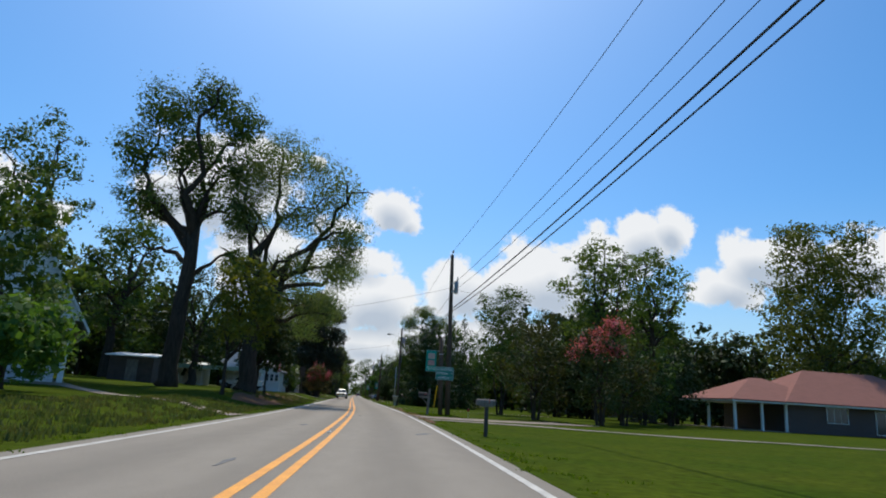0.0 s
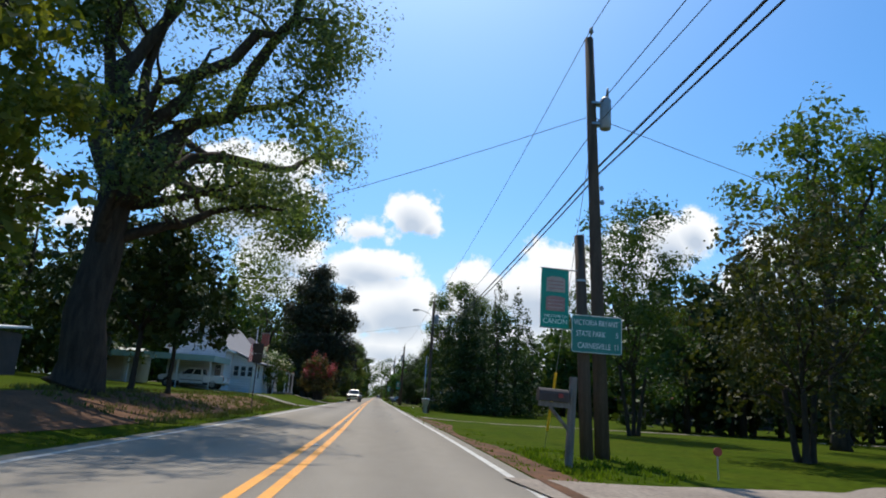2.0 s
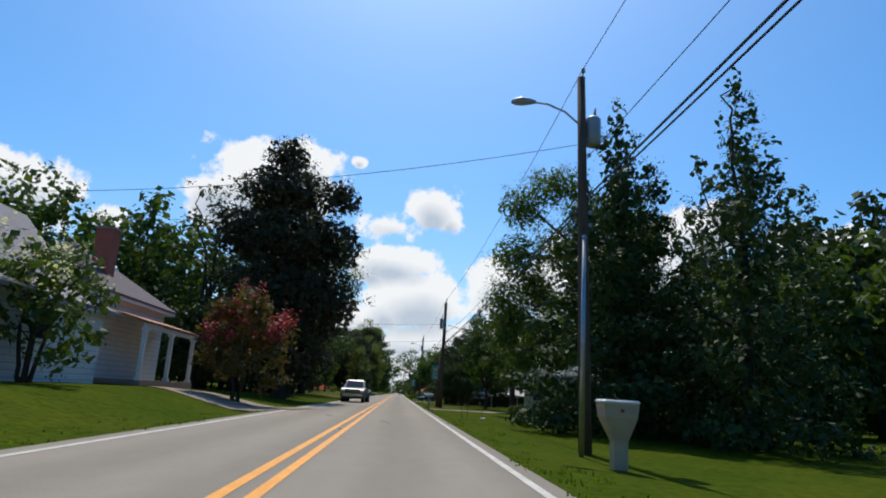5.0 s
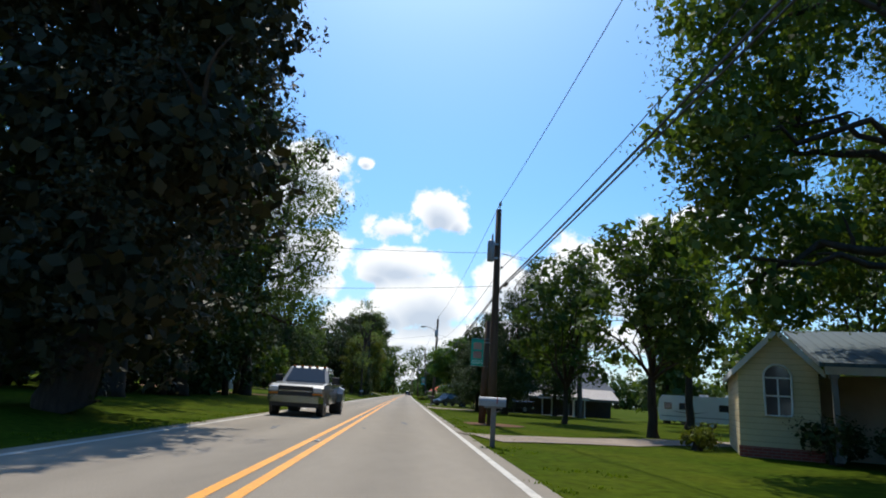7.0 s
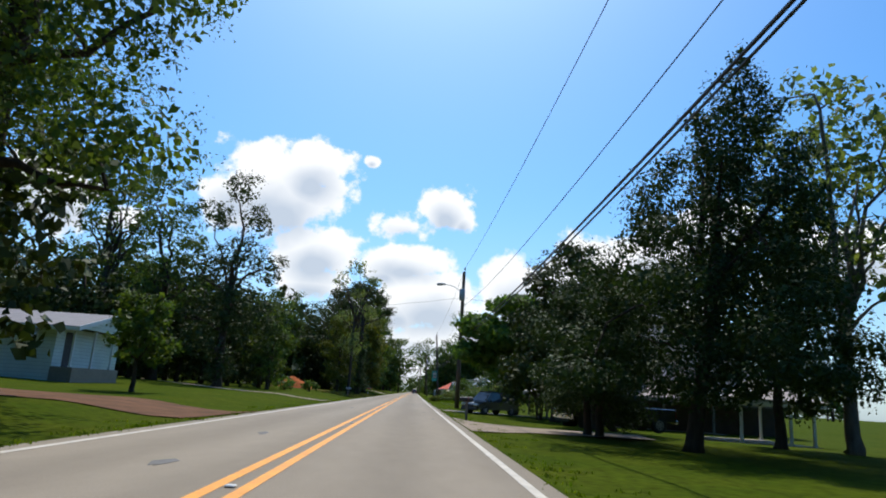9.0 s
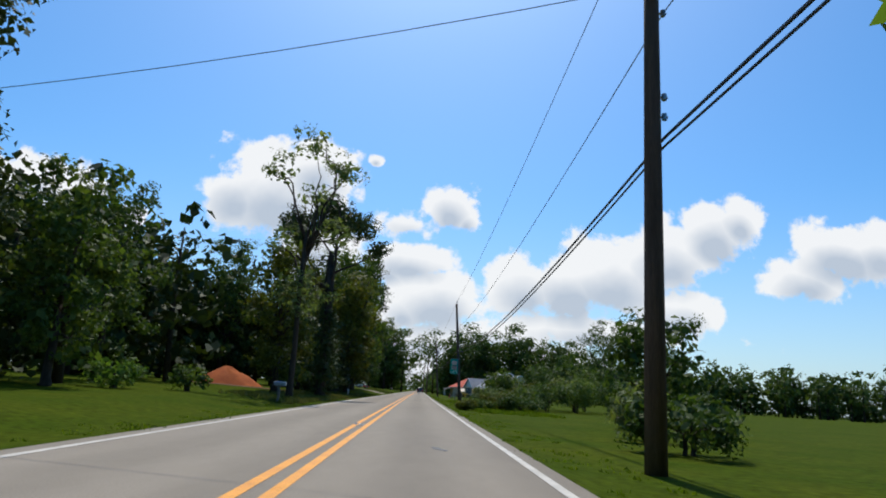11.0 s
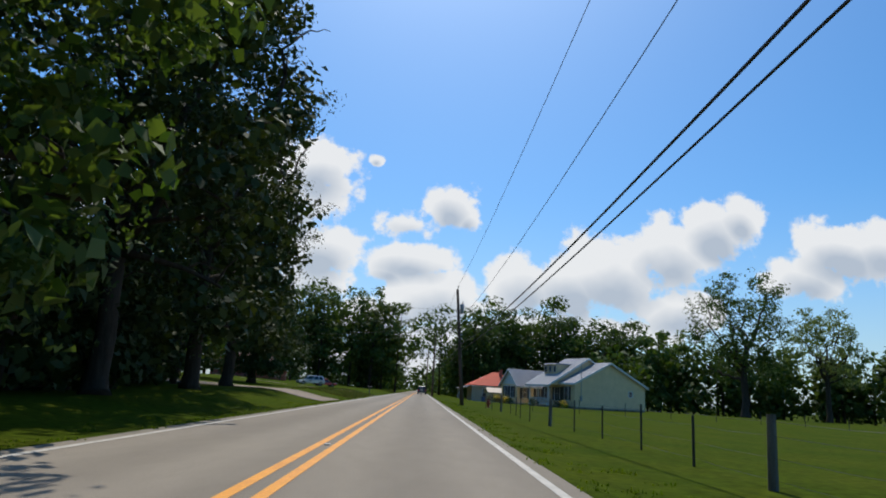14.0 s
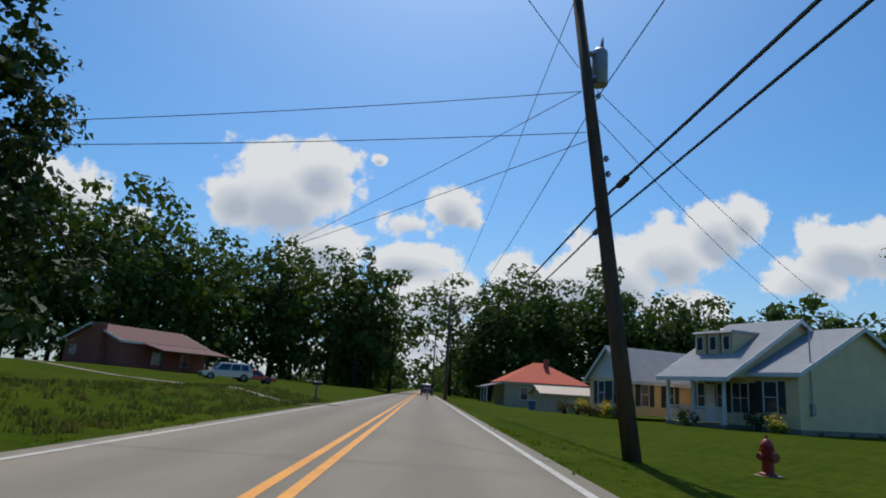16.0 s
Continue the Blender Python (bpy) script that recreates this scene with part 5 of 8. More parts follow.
woods("woods", [(-150, 268), (-100, 290), (-62, 316)], 6, 13, 134, 24000, 0.45, "leaf_oak", "belt of trees behind sloping lawns", spacing=5)
bush(-38.0, 306.0, 4.5, 4.0, "leaf_oak", "large shrub on a lawn", 123, 5000, 0.2)
bush(-46.0, 300.0, 6.0, 6.5, "leaf_olive", "large shrub on a lawn", 124, 6000, 0.22)
woods("woods", [(-100, 330), (-72, 356), (-48, 374)], 12, 24, 125, 54000, 0.38, "leaf_oak", "tall wood behind a brick house")
woods("woods", [(-54, 384), (-38, 392), (-23, 398)], 10, 24, 126, 50000, 0.34, "leaf_oak", "tall trees beside the far road")
woods("woods", [(-29, 400), (-33, 500), (-39, 640)], 6, 15, 127, 14000, 0.7, "leaf_oak", "trees lining the far road", spacing=9)

# ---------------------------------------------------------------- poles and wires
POLES = [(6.2, -6.0, 11.2, 0.25, 1.0), (4.32, 42.6, 10.9, -0.2, 0.7), (2.05, 88.9, 10.6, 0.0, 1.0), (-0.72, 126.6, 8.8, 0.0, 0.5), (-3.0, 180.0, 10.2, 0.0, 0.0), (-4.55, 238.0, 10.6, -0.86, 2.2), (-7.4, 292.4, 10.0, -0.87, 1.2), (-11.0, 345.0, 10.2, 0.0, 0.0), (-13.6, 398.0, 10.2, 0.0, 0.0)]


def utility_pole(x, y, h, lx, ly, drum=None, drum_z=0.0, lamp=False, size=1.0):
    """A tapered wooden pole with its fittings; its top leans by (lx, ly)."""
    z0 = ground_z(x, y)
    th = thing("utility_pole", pose(x, y, z0 - 0.05), "weathered brown wooden utility pole" + (" with street lamp and transformer" if lamp else " with grey transformer" if drum else ""), "utility pole", "utility poles along the road")
    at = lambda z: Vector((lx * z / h, ly * z / h, z))
    part("shaft", Shape().tube([at(0), at(h * 0.3), at(h * 0.65), at(h)], [0.175, 0.155, 0.135, 0.115], 12), "pole_wood", th, smooth=True)
    s = Shape()
    p = at(h)
    s.tube([p + Vector((0.0, 0, -0.5)), p + Vector((0.05, 0, 0.16))], 0.022, 6)
    s.tube([p + Vector((0.05, 0, 0.16)), p + Vector((0.055, 0, 0.22)), p + Vector((0.055, 0, 0.34))], [0.03, 0.07, 0.045], 8)
    part("top_insulator", s, "porcelain", th, smooth=True)
    for z, side in ((h - 2.5, 1), (h * 0.60, 1), (h * 0.565, 1)):
        q = at(z)
        b = Shape().tube([q, q + Vector((0.26 * side, 0, 0))], 0.02, 6)
        b.tube([q + Vector((0.20 * side, 0, -0.05)), q + Vector((0.20 * side, 0, 0.06))], [0.045, 0.045], 8)
        part("bracket", b, "steel", th)
    if drum:
        q = at(drum_z)
        sx, sy = drum
        c = q + Vector((0.36 * sx, 0.36 * sy, 0))
        t = Shape().tube([c + Vector((0, 0, -0.45)), c + Vector((0, 0, -0.42)), c + Vector((0, 0, 0.36)), c + Vector((0, 0, 0.44))], [0.19 * size, 0.22 * size, 0.22 * size, 0.14 * size], 14)
        body = part("transformer", t, "transformer_grey", th, "grey steel drum transformer", smooth=True)
        bu = Shape().tube([c + Vector((0.04, 0, 0.42)), c + Vector((0.06, 0, 0.72))], [0.05, 0.025], 8)
        part("bushing", bu, "porcelain", body, smooth=True)
        for dz in (-0.3, 0.28):
            part("hanger", Shape().box(min(q.x, c.x) - 0.03, max(q.x, c.x) + 0.03, min(q.y, c.y) - 0.03, max(q.y, c.y) + 0.03, q.z + dz - 0.03, q.z + dz + 0.03), "steel", body)
    if lamp:
        q = at(drum_z + 0.1)
        arm = [q, q + Vector((-0.5, 0, 0.42)), q + Vector((-1.0, 0, 0.62)), q + Vector((-1.45, 0, 0.66))]
        a = part("lamp_arm", Shape().tube(arm, 0.03, 8), "steel", th, "curved steel lamp arm", smooth=True)
        e = q + Vector((-1.45, 0, 0.66))
        hd = Shape().tube([e + Vector((0.1, 0, 0)), e + Vector((-0.05, 0, 0.01)), e + Vector((-0.3, 0, 0.0)), e + Vector((-0.5, 0, -0.03)), e + Vector((-0.6, 0, -0.05))], [0.05, 0.09, 0.13, 0.10, 0.04], 10)
        part("lamp_head", hd, "transformer_grey", a, "grey cobra-head street lamp", smooth=True)
    return th


SPEC = {1: ((0.9, -0.4), 8.6, False, 0.65), 2: ((0.95, 0.2), 8.9, True), 3: ((-0.8, -0.6), 6.95, False, 0.65), 4: ((-0.2, -1.0), 8.4, True), 6: ((0.95, 0.3), 8.3, False, 0.8)}
for i, (x, y, h, lx, ly) in enumerate(POLES):
    d = SPEC.get(i)
    utility_pole(x, y, h, lx, ly, *(d if d else (None, 0.0, False)))


def on_pole(i, z, side=0.2):
    x, y, h, lx, ly = POLES[i]
    return Vector((x + lx * z / h + side, y + ly * z / h, ground_z(x, y) - 0.05 + z))


def wire(pts, r, sag, label, mat="cable", n=14, twist=False):
    s = Shape()
    for a, b in zip(pts, pts[1:]):
        a, b = Vector(a), Vector(b)
        s.tube([a.lerp(b, k / n) - Vector((0, 0, 4 * sag * (k / n) * (1 - k / n))) for k in range(n + 1)], r, 5)
    return solo("cable" if r > 0.012 else "wire", s, mat, Matrix(), label, "overhead wire", "overhead wires")


n_p = len(POLES)
CABLE_A = [7.85, 7.2, 6.9, 5.5, 5.4, 5.85, 5.25, 5.4, 5.4]
CABLE_B = [7.55, 7.0, 6.75, 5.42, 5.25, 5.4, 4.75, 5.0, 5.0]
SAG_A = [0.35, 0.3, 0.2, 0.5, 0.95, 0.55, 0.6, 0.6]
SAG_B = [0.45, 0.35, 0.25, 0.55, 0.85, 0.38, 0.7, 0.6]
for i in range(n_p - 1):
    wire([on_pole(i, POLES[i][2] + 0.3, 0.05), on_pole(i + 1, POLES[i + 1][2] + 0.3, 0.05)], 0.011, 0.55, "thin bare power line strung between poles")
    wire([on_pole(i, POLES[i][2] - 2.5), on_pole(i + 1, POLES[i + 1][2] - 2.5)], 0.0115, 0.7, "thin neutral wire strung between poles")
    wire([on_pole(i, CABLE_A[i]), on_pole(i + 1, CABLE_A[i + 1])], 0.028, SAG_A[i], "thick black telephone cable strung between poles")
    wire([on_pole(i, CABLE_B[i]), on_pole(i + 1, CABLE_B[i + 1])], 0.022, SAG_B[i], "black communications cable strung between poles")
wire([on_pole(0, 9.4), on_pole(1, 8.9)], 0.012, 0.6, "twisted black service wire between two poles")
# service drops to the houses
for i, z, far, sg in [(1, 8.5, (-24.0, 62.0, 6.5), 0.9), (1, 8.5, (46.0, 58.0, 6.6), 0.8), (3, 6.9, (-26.0, 121.0, 6.2), 0.5), (3, 5.5, (-26.0, 128.0, 5.2), 0.5), (3, 6.9, (24.0, 134.0, 5.0), 0.7), (3, 6.9, (9.0, 119.0, 4.6), 0.3), (2, 8.4, (-22.0, 92.0, 6.2), 0.8), (4, 8.2, (-34.0, 186.0, 6.5), 0.8), (4, 8.2, (12.0, 172.0, 6.8), 0.4),
                       (6, 7.6, (-40.0, 337.0, 6.2), 0.7), (6, 6.4, (-42.0, 330.0, 5.6), 0.7), (6, 7.6, (-32.0, 293.0, 5.2), 0.3), (6, 6.6, (-32.0, 291.0, 4.3), 0.3), (6, 8.2, (-22.0, 265.0, 5.7), 0.5), (6, 6.9, (9.5, 316.0, 5.6), 0.5), (6, 7.7, (14.0, 318.0, 5.5), 0.5)]:
    wire([on_pole(i, z, -0.15 if far[0] < POLES[i][0] else 0.15), far], 0.009, sg, "black service wire running from a pole to a house")


def splice(i, j, u, zi, zj, sag, label="black cable splice case hanging on the cable"):
    a, b = on_pole(i, zi), on_pole(j, zj)
    c = a.lerp(b, u) - Vector((0, 0, 4 * sag * u * (1 - u) + 0.02))
    d = (b - a).normalized()
    solo("splice_case", Shape().tube([c - d * 0.27, c - d * 0.22, c + d * 0.22, c + d * 0.27], [0.024, 0.065, 0.065, 0.024], 10), "cable", Matrix(), label, "splice case", smooth=True)


splice(4, 5, 0.93, 5.25, 5.4, 0.85)
splice(5, 6, 0.62, 5.4, 4.75, 0.38)
splice(5, 6, 0.985, 5.85, 5.25, 0.55)
splice(6, 7, 0.02, 4.75, 5.0, 0.7)
splice(2, 3, 0.97, 6.75, 5.42, 0.25)

# ---------------------------------------------------------------- houses
UP = Vector((0, 0, 1))


def obox(s, p, u, n, a0, a1, d0, d1, z0, z1):
    """A box in the axes u (along a wall), n (out of it) and up, from the point p."""
    p, u, n = Vector(p), Vector(u), Vector(n)
    return s.prism([p + u * a + n * d + UP * z0 for a, d in ((a0, d0), (a1, d0), (a1, d1), (a0, d1))], UP * (z1 - z0))


def window(parent, p, u, n, w, h, rows=2, cols=1, shutters=False, trim="white_paint", awning=False, label=""):
    """A framed window on a wall: p is the middle of its sill line on the wall's face."""
    t = 0.06
    f = Shape()
    obox(f, p, u, n, -w / 2 - t, -w / 2, -0.05, 0.05, -t, h + t)
    obox(f, p, u, n, w / 2, w / 2 + t, -0.05, 0.05, -t, h + t)
    obox(f, p, u, n, -w / 2, w / 2, -0.05, 0.05, h, h + t)
    obox(f, p, u, n, -w / 2 - 0.04, w / 2 + 0.04, -0.05, 0.09, -t, 0)
    for r in range(1, rows):
        obox(f, p, u, n, -w / 2, w / 2, -0.02, 0.035, h * r / rows - 0.02, h * r / rows + 0.02)
    for c in range(1, cols):
        x = -w / 2 + w * c / cols
        obox(f, p, u, n, x - 0.018, x + 0.018, -0.02, 0.03, 0, h)
    win = part("window", f, trim, parent, label or "white-framed window")
    for r in range(rows):
        for c in range(cols):
            part("pane", obox(Shape(), p, u, n, -w / 2 + w * c / cols + 0.018, -w / 2 + w * (c + 1) / cols - 0.018, -0.015, 0.012, h * r / rows + 0.02, h * (r + 1) / rows - 0.02), "window_glass", win)
    if shutters:
        for sgn in (-1, 1):
            x = sgn * (w / 2 + t + 0.02)
            part("shutter", obox(Shape(), p, u, n, min(x, x + sgn * 0.36), max(x, x + sgn * 0.36), 0.005, 0.045, -0.02, h + 0.02), "shutter", win, "dark louvred shutter")
    if awning:
        a = Shape()
        pp, uu, nn = Vector(p), Vector(u), Vector(n)
        a.prism([pp + uu * (-w / 2 - 0.15) + nn * 0.02 + UP * (h + 0.25), pp + uu * (w / 2 + 0.15) + nn * 0.02 + UP * (h + 0.25), pp + uu * (w / 2 + 0.15) + nn * 0.75 + UP * (h - 0.22), pp + uu * (-w / 2 - 0.15) + nn * 0.75 + UP * (h - 0.22)], (0, 0, 0.04))
        part("awning", a, "white_paint", win, "white metal awning")
    return win


def body(parent, x0, x1, y0, y1, z0, z1, mat, name="wall"):
    """Four walls as parts of their own."""
    t = 0.18
    part(name, Shape().box(x0, x1, y0, y0 + t, z0, z1), mat, parent)
    part(name, Shape().box(x0, x1, y1 - t, y1, z0, z1), mat, parent)
    part(name, Shape().box(x0, x0 + t, y0 + t, y1 - t, z0, z1), mat, parent)
    part(name, Shape().box(x1 - t, x1, y0 + t, y1 - t, z0, z1), mat, parent)


def gable_roof(parent, x0, x1, y0, y1, z, rise, along, roof, wall, over=0.35, thick=0.13, trim="white_paint", ridge=None):
    """Two slopes, the gable walls, and the barge boards. along: the axis of the ridge."""
    def P(a, b, h):
        return Vector((b, a, h)) if along == "y" else Vector((a, b, h))
    a0, a1, b0, b1 = (y0, y1, x0, x1) if along == "y" else (x0, x1, y0, y1)
    mid = (b0 + b1) / 2 if ridge is None else ridge
    for b_e, sg in ((b0, -1), (b1, 1)):
        k = rise / abs(b_e - mid)
        e = b_e + sg * over
        ze = z - k * over
        part("roof_slope", Shape().prism([P(a0 - over, mid, z + rise), P(a1 + over, mid, z + rise), P(a1 + over, e, ze), P(a0 - over, e, ze)], (0, 0, thick)), roof, parent)
        for a in (a0 - over - 0.03, a1 + over):
            part("barge_board", Shape().prism([P(a, mid, z + rise - 0.10), P(a, e, ze - 0.10), P(a, e, ze + thick), P(a, mid, z + rise + thick)], P(0.03, 0, 0)), trim, parent)
        part("fascia", Shape().prism([P(a0 - over, e, ze - 0.08), P(a1 + over, e, ze - 0.08), P(a1 + over, e, ze + thick * 0.8), P(a0 - over, e, ze + thick * 0.8)], P(0, 0.03 * sg, 0)), trim, parent)
    for a in (a0, a1 - 0.16):
        part("gable_wall", Shape().prism([P(a, b0, z), P(a, b1, z), P(a, mid, z + rise)], P(0.16, 0, 0)), wall, parent)


def hip_roof(parent, x0, x1, y0, y1, z, rise, roof, over=0.45, trim="white_paint", ridge=0.5):
    """A hipped roof of four slopes over a fascia."""
    x0, x1, y0, y1 = x0 - over, x1 + over, y0 - over, y1 + over
    lx, ly = x1 - x0, y1 - y0
    r = min(lx, ly) / 2 * (1 if ridge else 1)
    if lx >= ly:
        A, B = Vector((x0 + r, (y0 + y1) / 2, z + rise)), Vector((x1 - r, (y0 + y1) / 2, z + rise))
        faces = [[(x0, y0, z), (x1, y0, z), B, A], [(x1, y1, z), (x0, y1, z), A, B], [(x0, y1, z), (x0, y0, z), A], [(x1, y0, z), (x1, y1, z), B]]
    else:
        A, B = Vector(((x0 + x1) / 2, y0 + r, z + rise)), Vector(((x0 + x1) / 2, y1 - r, z + rise))
        faces = [[(x0, y0, z), (x1, y0, z), A], [(x1, y1, z), (x0, y1, z), B], [(x0, y1, z), (x0, y0, z), A, B], [(x1, y0, z), (x1, y1, z), B, A]]
    for f in faces:
        part("roof_slope", Shape().prism([Vector(p) for p in f], (0, 0, 0.1)), roof, parent)
    s = Shape()
    s.box(x0 + 0.03, x1 - 0.03, y0 + 0.03, y1 - 0.03, z - 0.12, z + 0.02)
    part("soffit", s, trim, parent)


def post(parent, x, y, z0, z1, w=0.12, mat="white_paint", name="post"):
    s = Shape().box(x - w / 2, x + w / 2, y - w / 2, y + w / 2, z0, z1)
    s.box(x - w * 0.8, x + w * 0.8, y - w * 0.8, y + w * 0.8, z0, z0 + 0.12)
    s.box(x - w * 0.8, x + w * 0.8, y - w * 0.8, y + w * 0.8, z1 - 0.12, z1)
    return part(name, s, mat, parent)


SOUTH, EASTN, WEST = Vector((0, -1, 0)), Vector((1, 0, 0)), Vector((-1, 0, 0))
UX, UY = Vector((1, 0, 0)), Vector((0, 1, 0))

# steep-gabled white house among shrubs
h = thing("house", pose(-16.05, 36.3, 0.3, 0, 0, 27), "old white house with a steep shingled gable", "house")
body(h, -7.4, -1.2, 1.2, 11, 0, 3.2, "white_siding")
gable_roof(h, -7.0, -0.3, 0.3, 11.5, 3.6, 5.6, "y", "shingle_grey", "white_siding", 0.35)
for px in (-6.4, -3.6, -0.9):
    post(h, px, 0.5, 0, 3.55, 0.28)
part("porch_floor", Shape().box(-7, -0.6, 0.2, 1.2, 0, 0.3), "concrete", h)
window(h, (-4, 1.2, 1.0), UX, SOUTH, 0.9, 1.5)

# sheds behind
h = thing("shed", pose(-22.5, 60.5, 1.15, 0, 0, 2), "low dark garden shed with pale roof edge", "shed")
body(h, -2.0, 1.8, 0, 3, -0.3, 1.9, "dark_wood")
part("roof", Shape().prism([(-2.3, -0.4, 1.9), (2.1, -0.4, 1.9), (2.1, 3.3, 2.25), (-2.3, 3.3, 2.25)], (0, 0, 0.1)), "white_paint", h)
part("door", Shape().box(-0.5, 0.5, -0.04, -0.005, -0.25, 1.65), "grey_wood", h)
h = thing("shed", pose(-23.0, 80.0, 1.2, 0, 0, 3), "small tan metal garden shed", "shed")
body(h, -1.6, 1.6, 0, 3.5, -0.3, 1.8, "shed_sheet")
gable_roof(h, -1.6, 1.6, 0, 3.5, 1.8, 0.55, "x", "shed_sheet", "shed_sheet", 0.12, 0.05, "shed_sheet")
part("door", Shape().box(-0.7, 0.7, -0.04, -0.005, -0.2, 1.6), "plastic_tan", h)

# white house with a flat carport
h = thing("house", pose(-17.3, 82.0, 0.70, 0, 0, 2.5), "white clapboard house with grey shingle roof and low porch wing", "house")
body(h, -2.3, 2.2, 0, 15, -0.3, 3.5, "white_siding")
gable_roof(h, -2.3, 2.2, 0, 15, 3.5, 2.5, "y", "shingle_grey", "white_siding", 0.3)
part("vent", Shape().box(-0.28, 0.18, -0.05, 0.0, 4.05, 4.8), "shutter", h, "grey louvred attic vent")
body(h, 2.2, 4.2, 2.8, 14, -0.3, 2.35, "white_siding")
part("wing_roof", Shape().prism([(2.2, 2.4, 3.3), (4.6, 2.4, 2.35), (4.6, 14.4, 2.35), (2.2, 14.4, 3.3)], (0, 0, 0.12)), "shingle_grey", h)
part("wing_gable", Shape().prism([(2.2, 2.82, 2.35), (4.2, 2.82, 2.35), (2.2, 2.82, 3.25)], (0, 0.15, 0)), "white_siding", h)
for k in range(3):
    window(h, (2.62 + 0.6 * k, 2.8, 1.25), UX, SOUTH, 0.42, 0.85, 2, 1)
window(h, (1.75, 0, 1.1), UX, SOUTH, 0.5, 1.1, 2, 1, awning=True)
for k in range(3):
    window(h, (4.2, 4.4 + 2.8 * k, 1.15), UY, EASTN, 0.9, 1.1, 2, 1)
body(h, -2.6, 3.4, 15, 22, -0.3, 3.3, "white_siding")
hip_roof(h, -2.6, 3.4, 15.4, 22, 3.3, 2.4, "shingle_plum", 0.4)
part("side_porch_roof", Shape().prism([(3.4, 15.2, 2.75), (5.3, 15.2, 2.25), (5.3, 21.6, 2.25), (3.4, 21.6, 2.75)], (0, 0, 0.09)), "rust_sheet", h, "rust-brown sheet metal porch roof")
part("side_porch_beam", Shape().box(5.1, 5.22, 15.3, 21.5, 2.08, 2.25), "white_paint", h)
part("side_porch_floor", Shape().box(3.4, 5.3, 15.3, 21.5, -0.3, 0.1), "concrete", h)
for py in (15.45, 18.4, 21.3):
    post(h, 5.15, py, 0.1, 2.1, 0.15)
ch = part("chimney", Shape().box(1.9, 2.6, 17, 17.7, 3.2, 6.2), "brick_red", h, "red brick chimney")
part("cap", Shape().box(1.83, 2.67, 16.93, 17.77, 6.2, 6.3), "concrete", ch)
h = thing("carport", pose(-19.0, 77.8, 0.72, 0, 0, 2.5), "flat metal carport with pale green fascia on thin posts", "carport")
part("roof", Shape().box(-5.5, 4.2, 0, 5.4, 2.36, 2.42), "white_paint", h)
part("fascia", Shape().box(-5.5, 4.2, -0.06, 0.0, 2.05, 2.5), "teal_sheet", h, "pale green sheet-metal fascia")
part("fascia", Shape().box(4.2, 4.26, -0.06, 5.4, 2.05, 2.5), "teal_sheet", h, "pale green sheet-metal fascia")
for px in (-5.2, -2.0, 1.6, 4.0):
    post(h, px, 0.15, 0, 2.36, 0.08)

# brick ranch house on the lawn
h = thing("house", pose(30.8, 55.0, -0.12, 0, 0, 2), "long dark brick ranch house with a red-brown hipped roof", "house")
body(h, 5.4, 23, 0.6, 11, -0.3, 2.55, "brick_dark")
hip_roof(h, 0.2, 10, 0.4, 9, 2.6, 2.2, "shingle_red", 0.55)
hip_roof(h, 5.2, 24, 0.2, 11.4, 2.62, 3.3, "shingle_red", 0.5)
for px in (0.35, 2.9, 5.2):
    post(h, px, 0.6, 0, 2.55, 0.2)
post(h, 0.35, 5, 0, 2.55, 0.2)
part("porch_floor", Shape().box(0, 5.4, 0.2, 9, -0.15, 0.1), "concrete", h)
window(h, (10.2, 0.6, 1.1), UX, SOUTH, 2.0, 1.3, 1, 3)
window(h, (14.5, 0.6, 0.3), UX, SOUTH, 1.0, 2.0, 1, 1, label="white-framed front door")
window(h, (19, 0.6, 1.1), UX, SOUTH, 1.6, 1.3, 1, 2)
h = thing("house", pose(27.5, 101.5, -0.2, 0, 0, 2), "low brick ranch house with a red-brown roof behind trees", "house")
body(h, 0, 15, 0, 9, -0.3, 2.7, "brick_dark")
hip_roof(h, 0, 15, 0, 9, 2.7, 2.2, "shingle_red", 0.6)
window(h, (3.5, 0, 1.0), UX, SOUTH, 1.6, 1.3, 1, 2)
window(h, (9.5, 0, 1.0), UX, SOUTH, 1.6, 1.3, 1, 2)

# small yellow house with an arched window
h = thing("house", pose(5.75, 117.9, 0.02, 0, 0, -22), "small yellow clapboard house with an arched window", "house")
body(h, -0.9, 0.95, 0, 6, -0.2, 2.15, "yellow_siding")
gable_roof(h, -0.9, 0.95, 0, 6, 2.15, 0.95, "y", "shingle_dark", "yellow_siding", 0.12, 0.08)
part("footing", Shape().box(-0.93, 0.98, -0.03, 0.0, -0.2, 0.18), "brick_red", h, "red brick footing")
arch = Shape()
n_a = 14
ring = [(0.30 * math.cos(math.pi * k / n_a), 0.30 * math.sin(math.pi * k / n_a)) for k in range(n_a + 1)]
arch.prism([(0.02 + a, -0.03, 1.92 + b) for a, b in ring] + [(-0.28, -0.03, 0.98), (0.32, -0.03, 0.98)], (0, 0.02, 0))
aw = part("window", arch, "window_glass", h, "tall arched window")
fr = Shape()
fr.tube([(0.32, -0.04, 0.96)] + [(0.02 + a * 1.06, -0.04, 1.92 + b * 1.06) for a, b in ring] + [(-0.28, -0.04, 0.96), (0.32, -0.04, 0.96)], 0.03, 6)
part("frame", fr, "white_paint", aw)
for zz in (1.45, 1.9):
    part("muntin", Shape().box(-0.28, 0.32, -0.05, -0.03, zz - 0.02, zz + 0.02), "white_paint", aw)
part("muntin", Shape().box(0.0, 0.04, -0.05, -0.03, 0.98, 1.9), "white_paint", aw)
body(h, 0.95, 7.5, 1.4, 8, -0.2, 2.1, "plastic_tan")
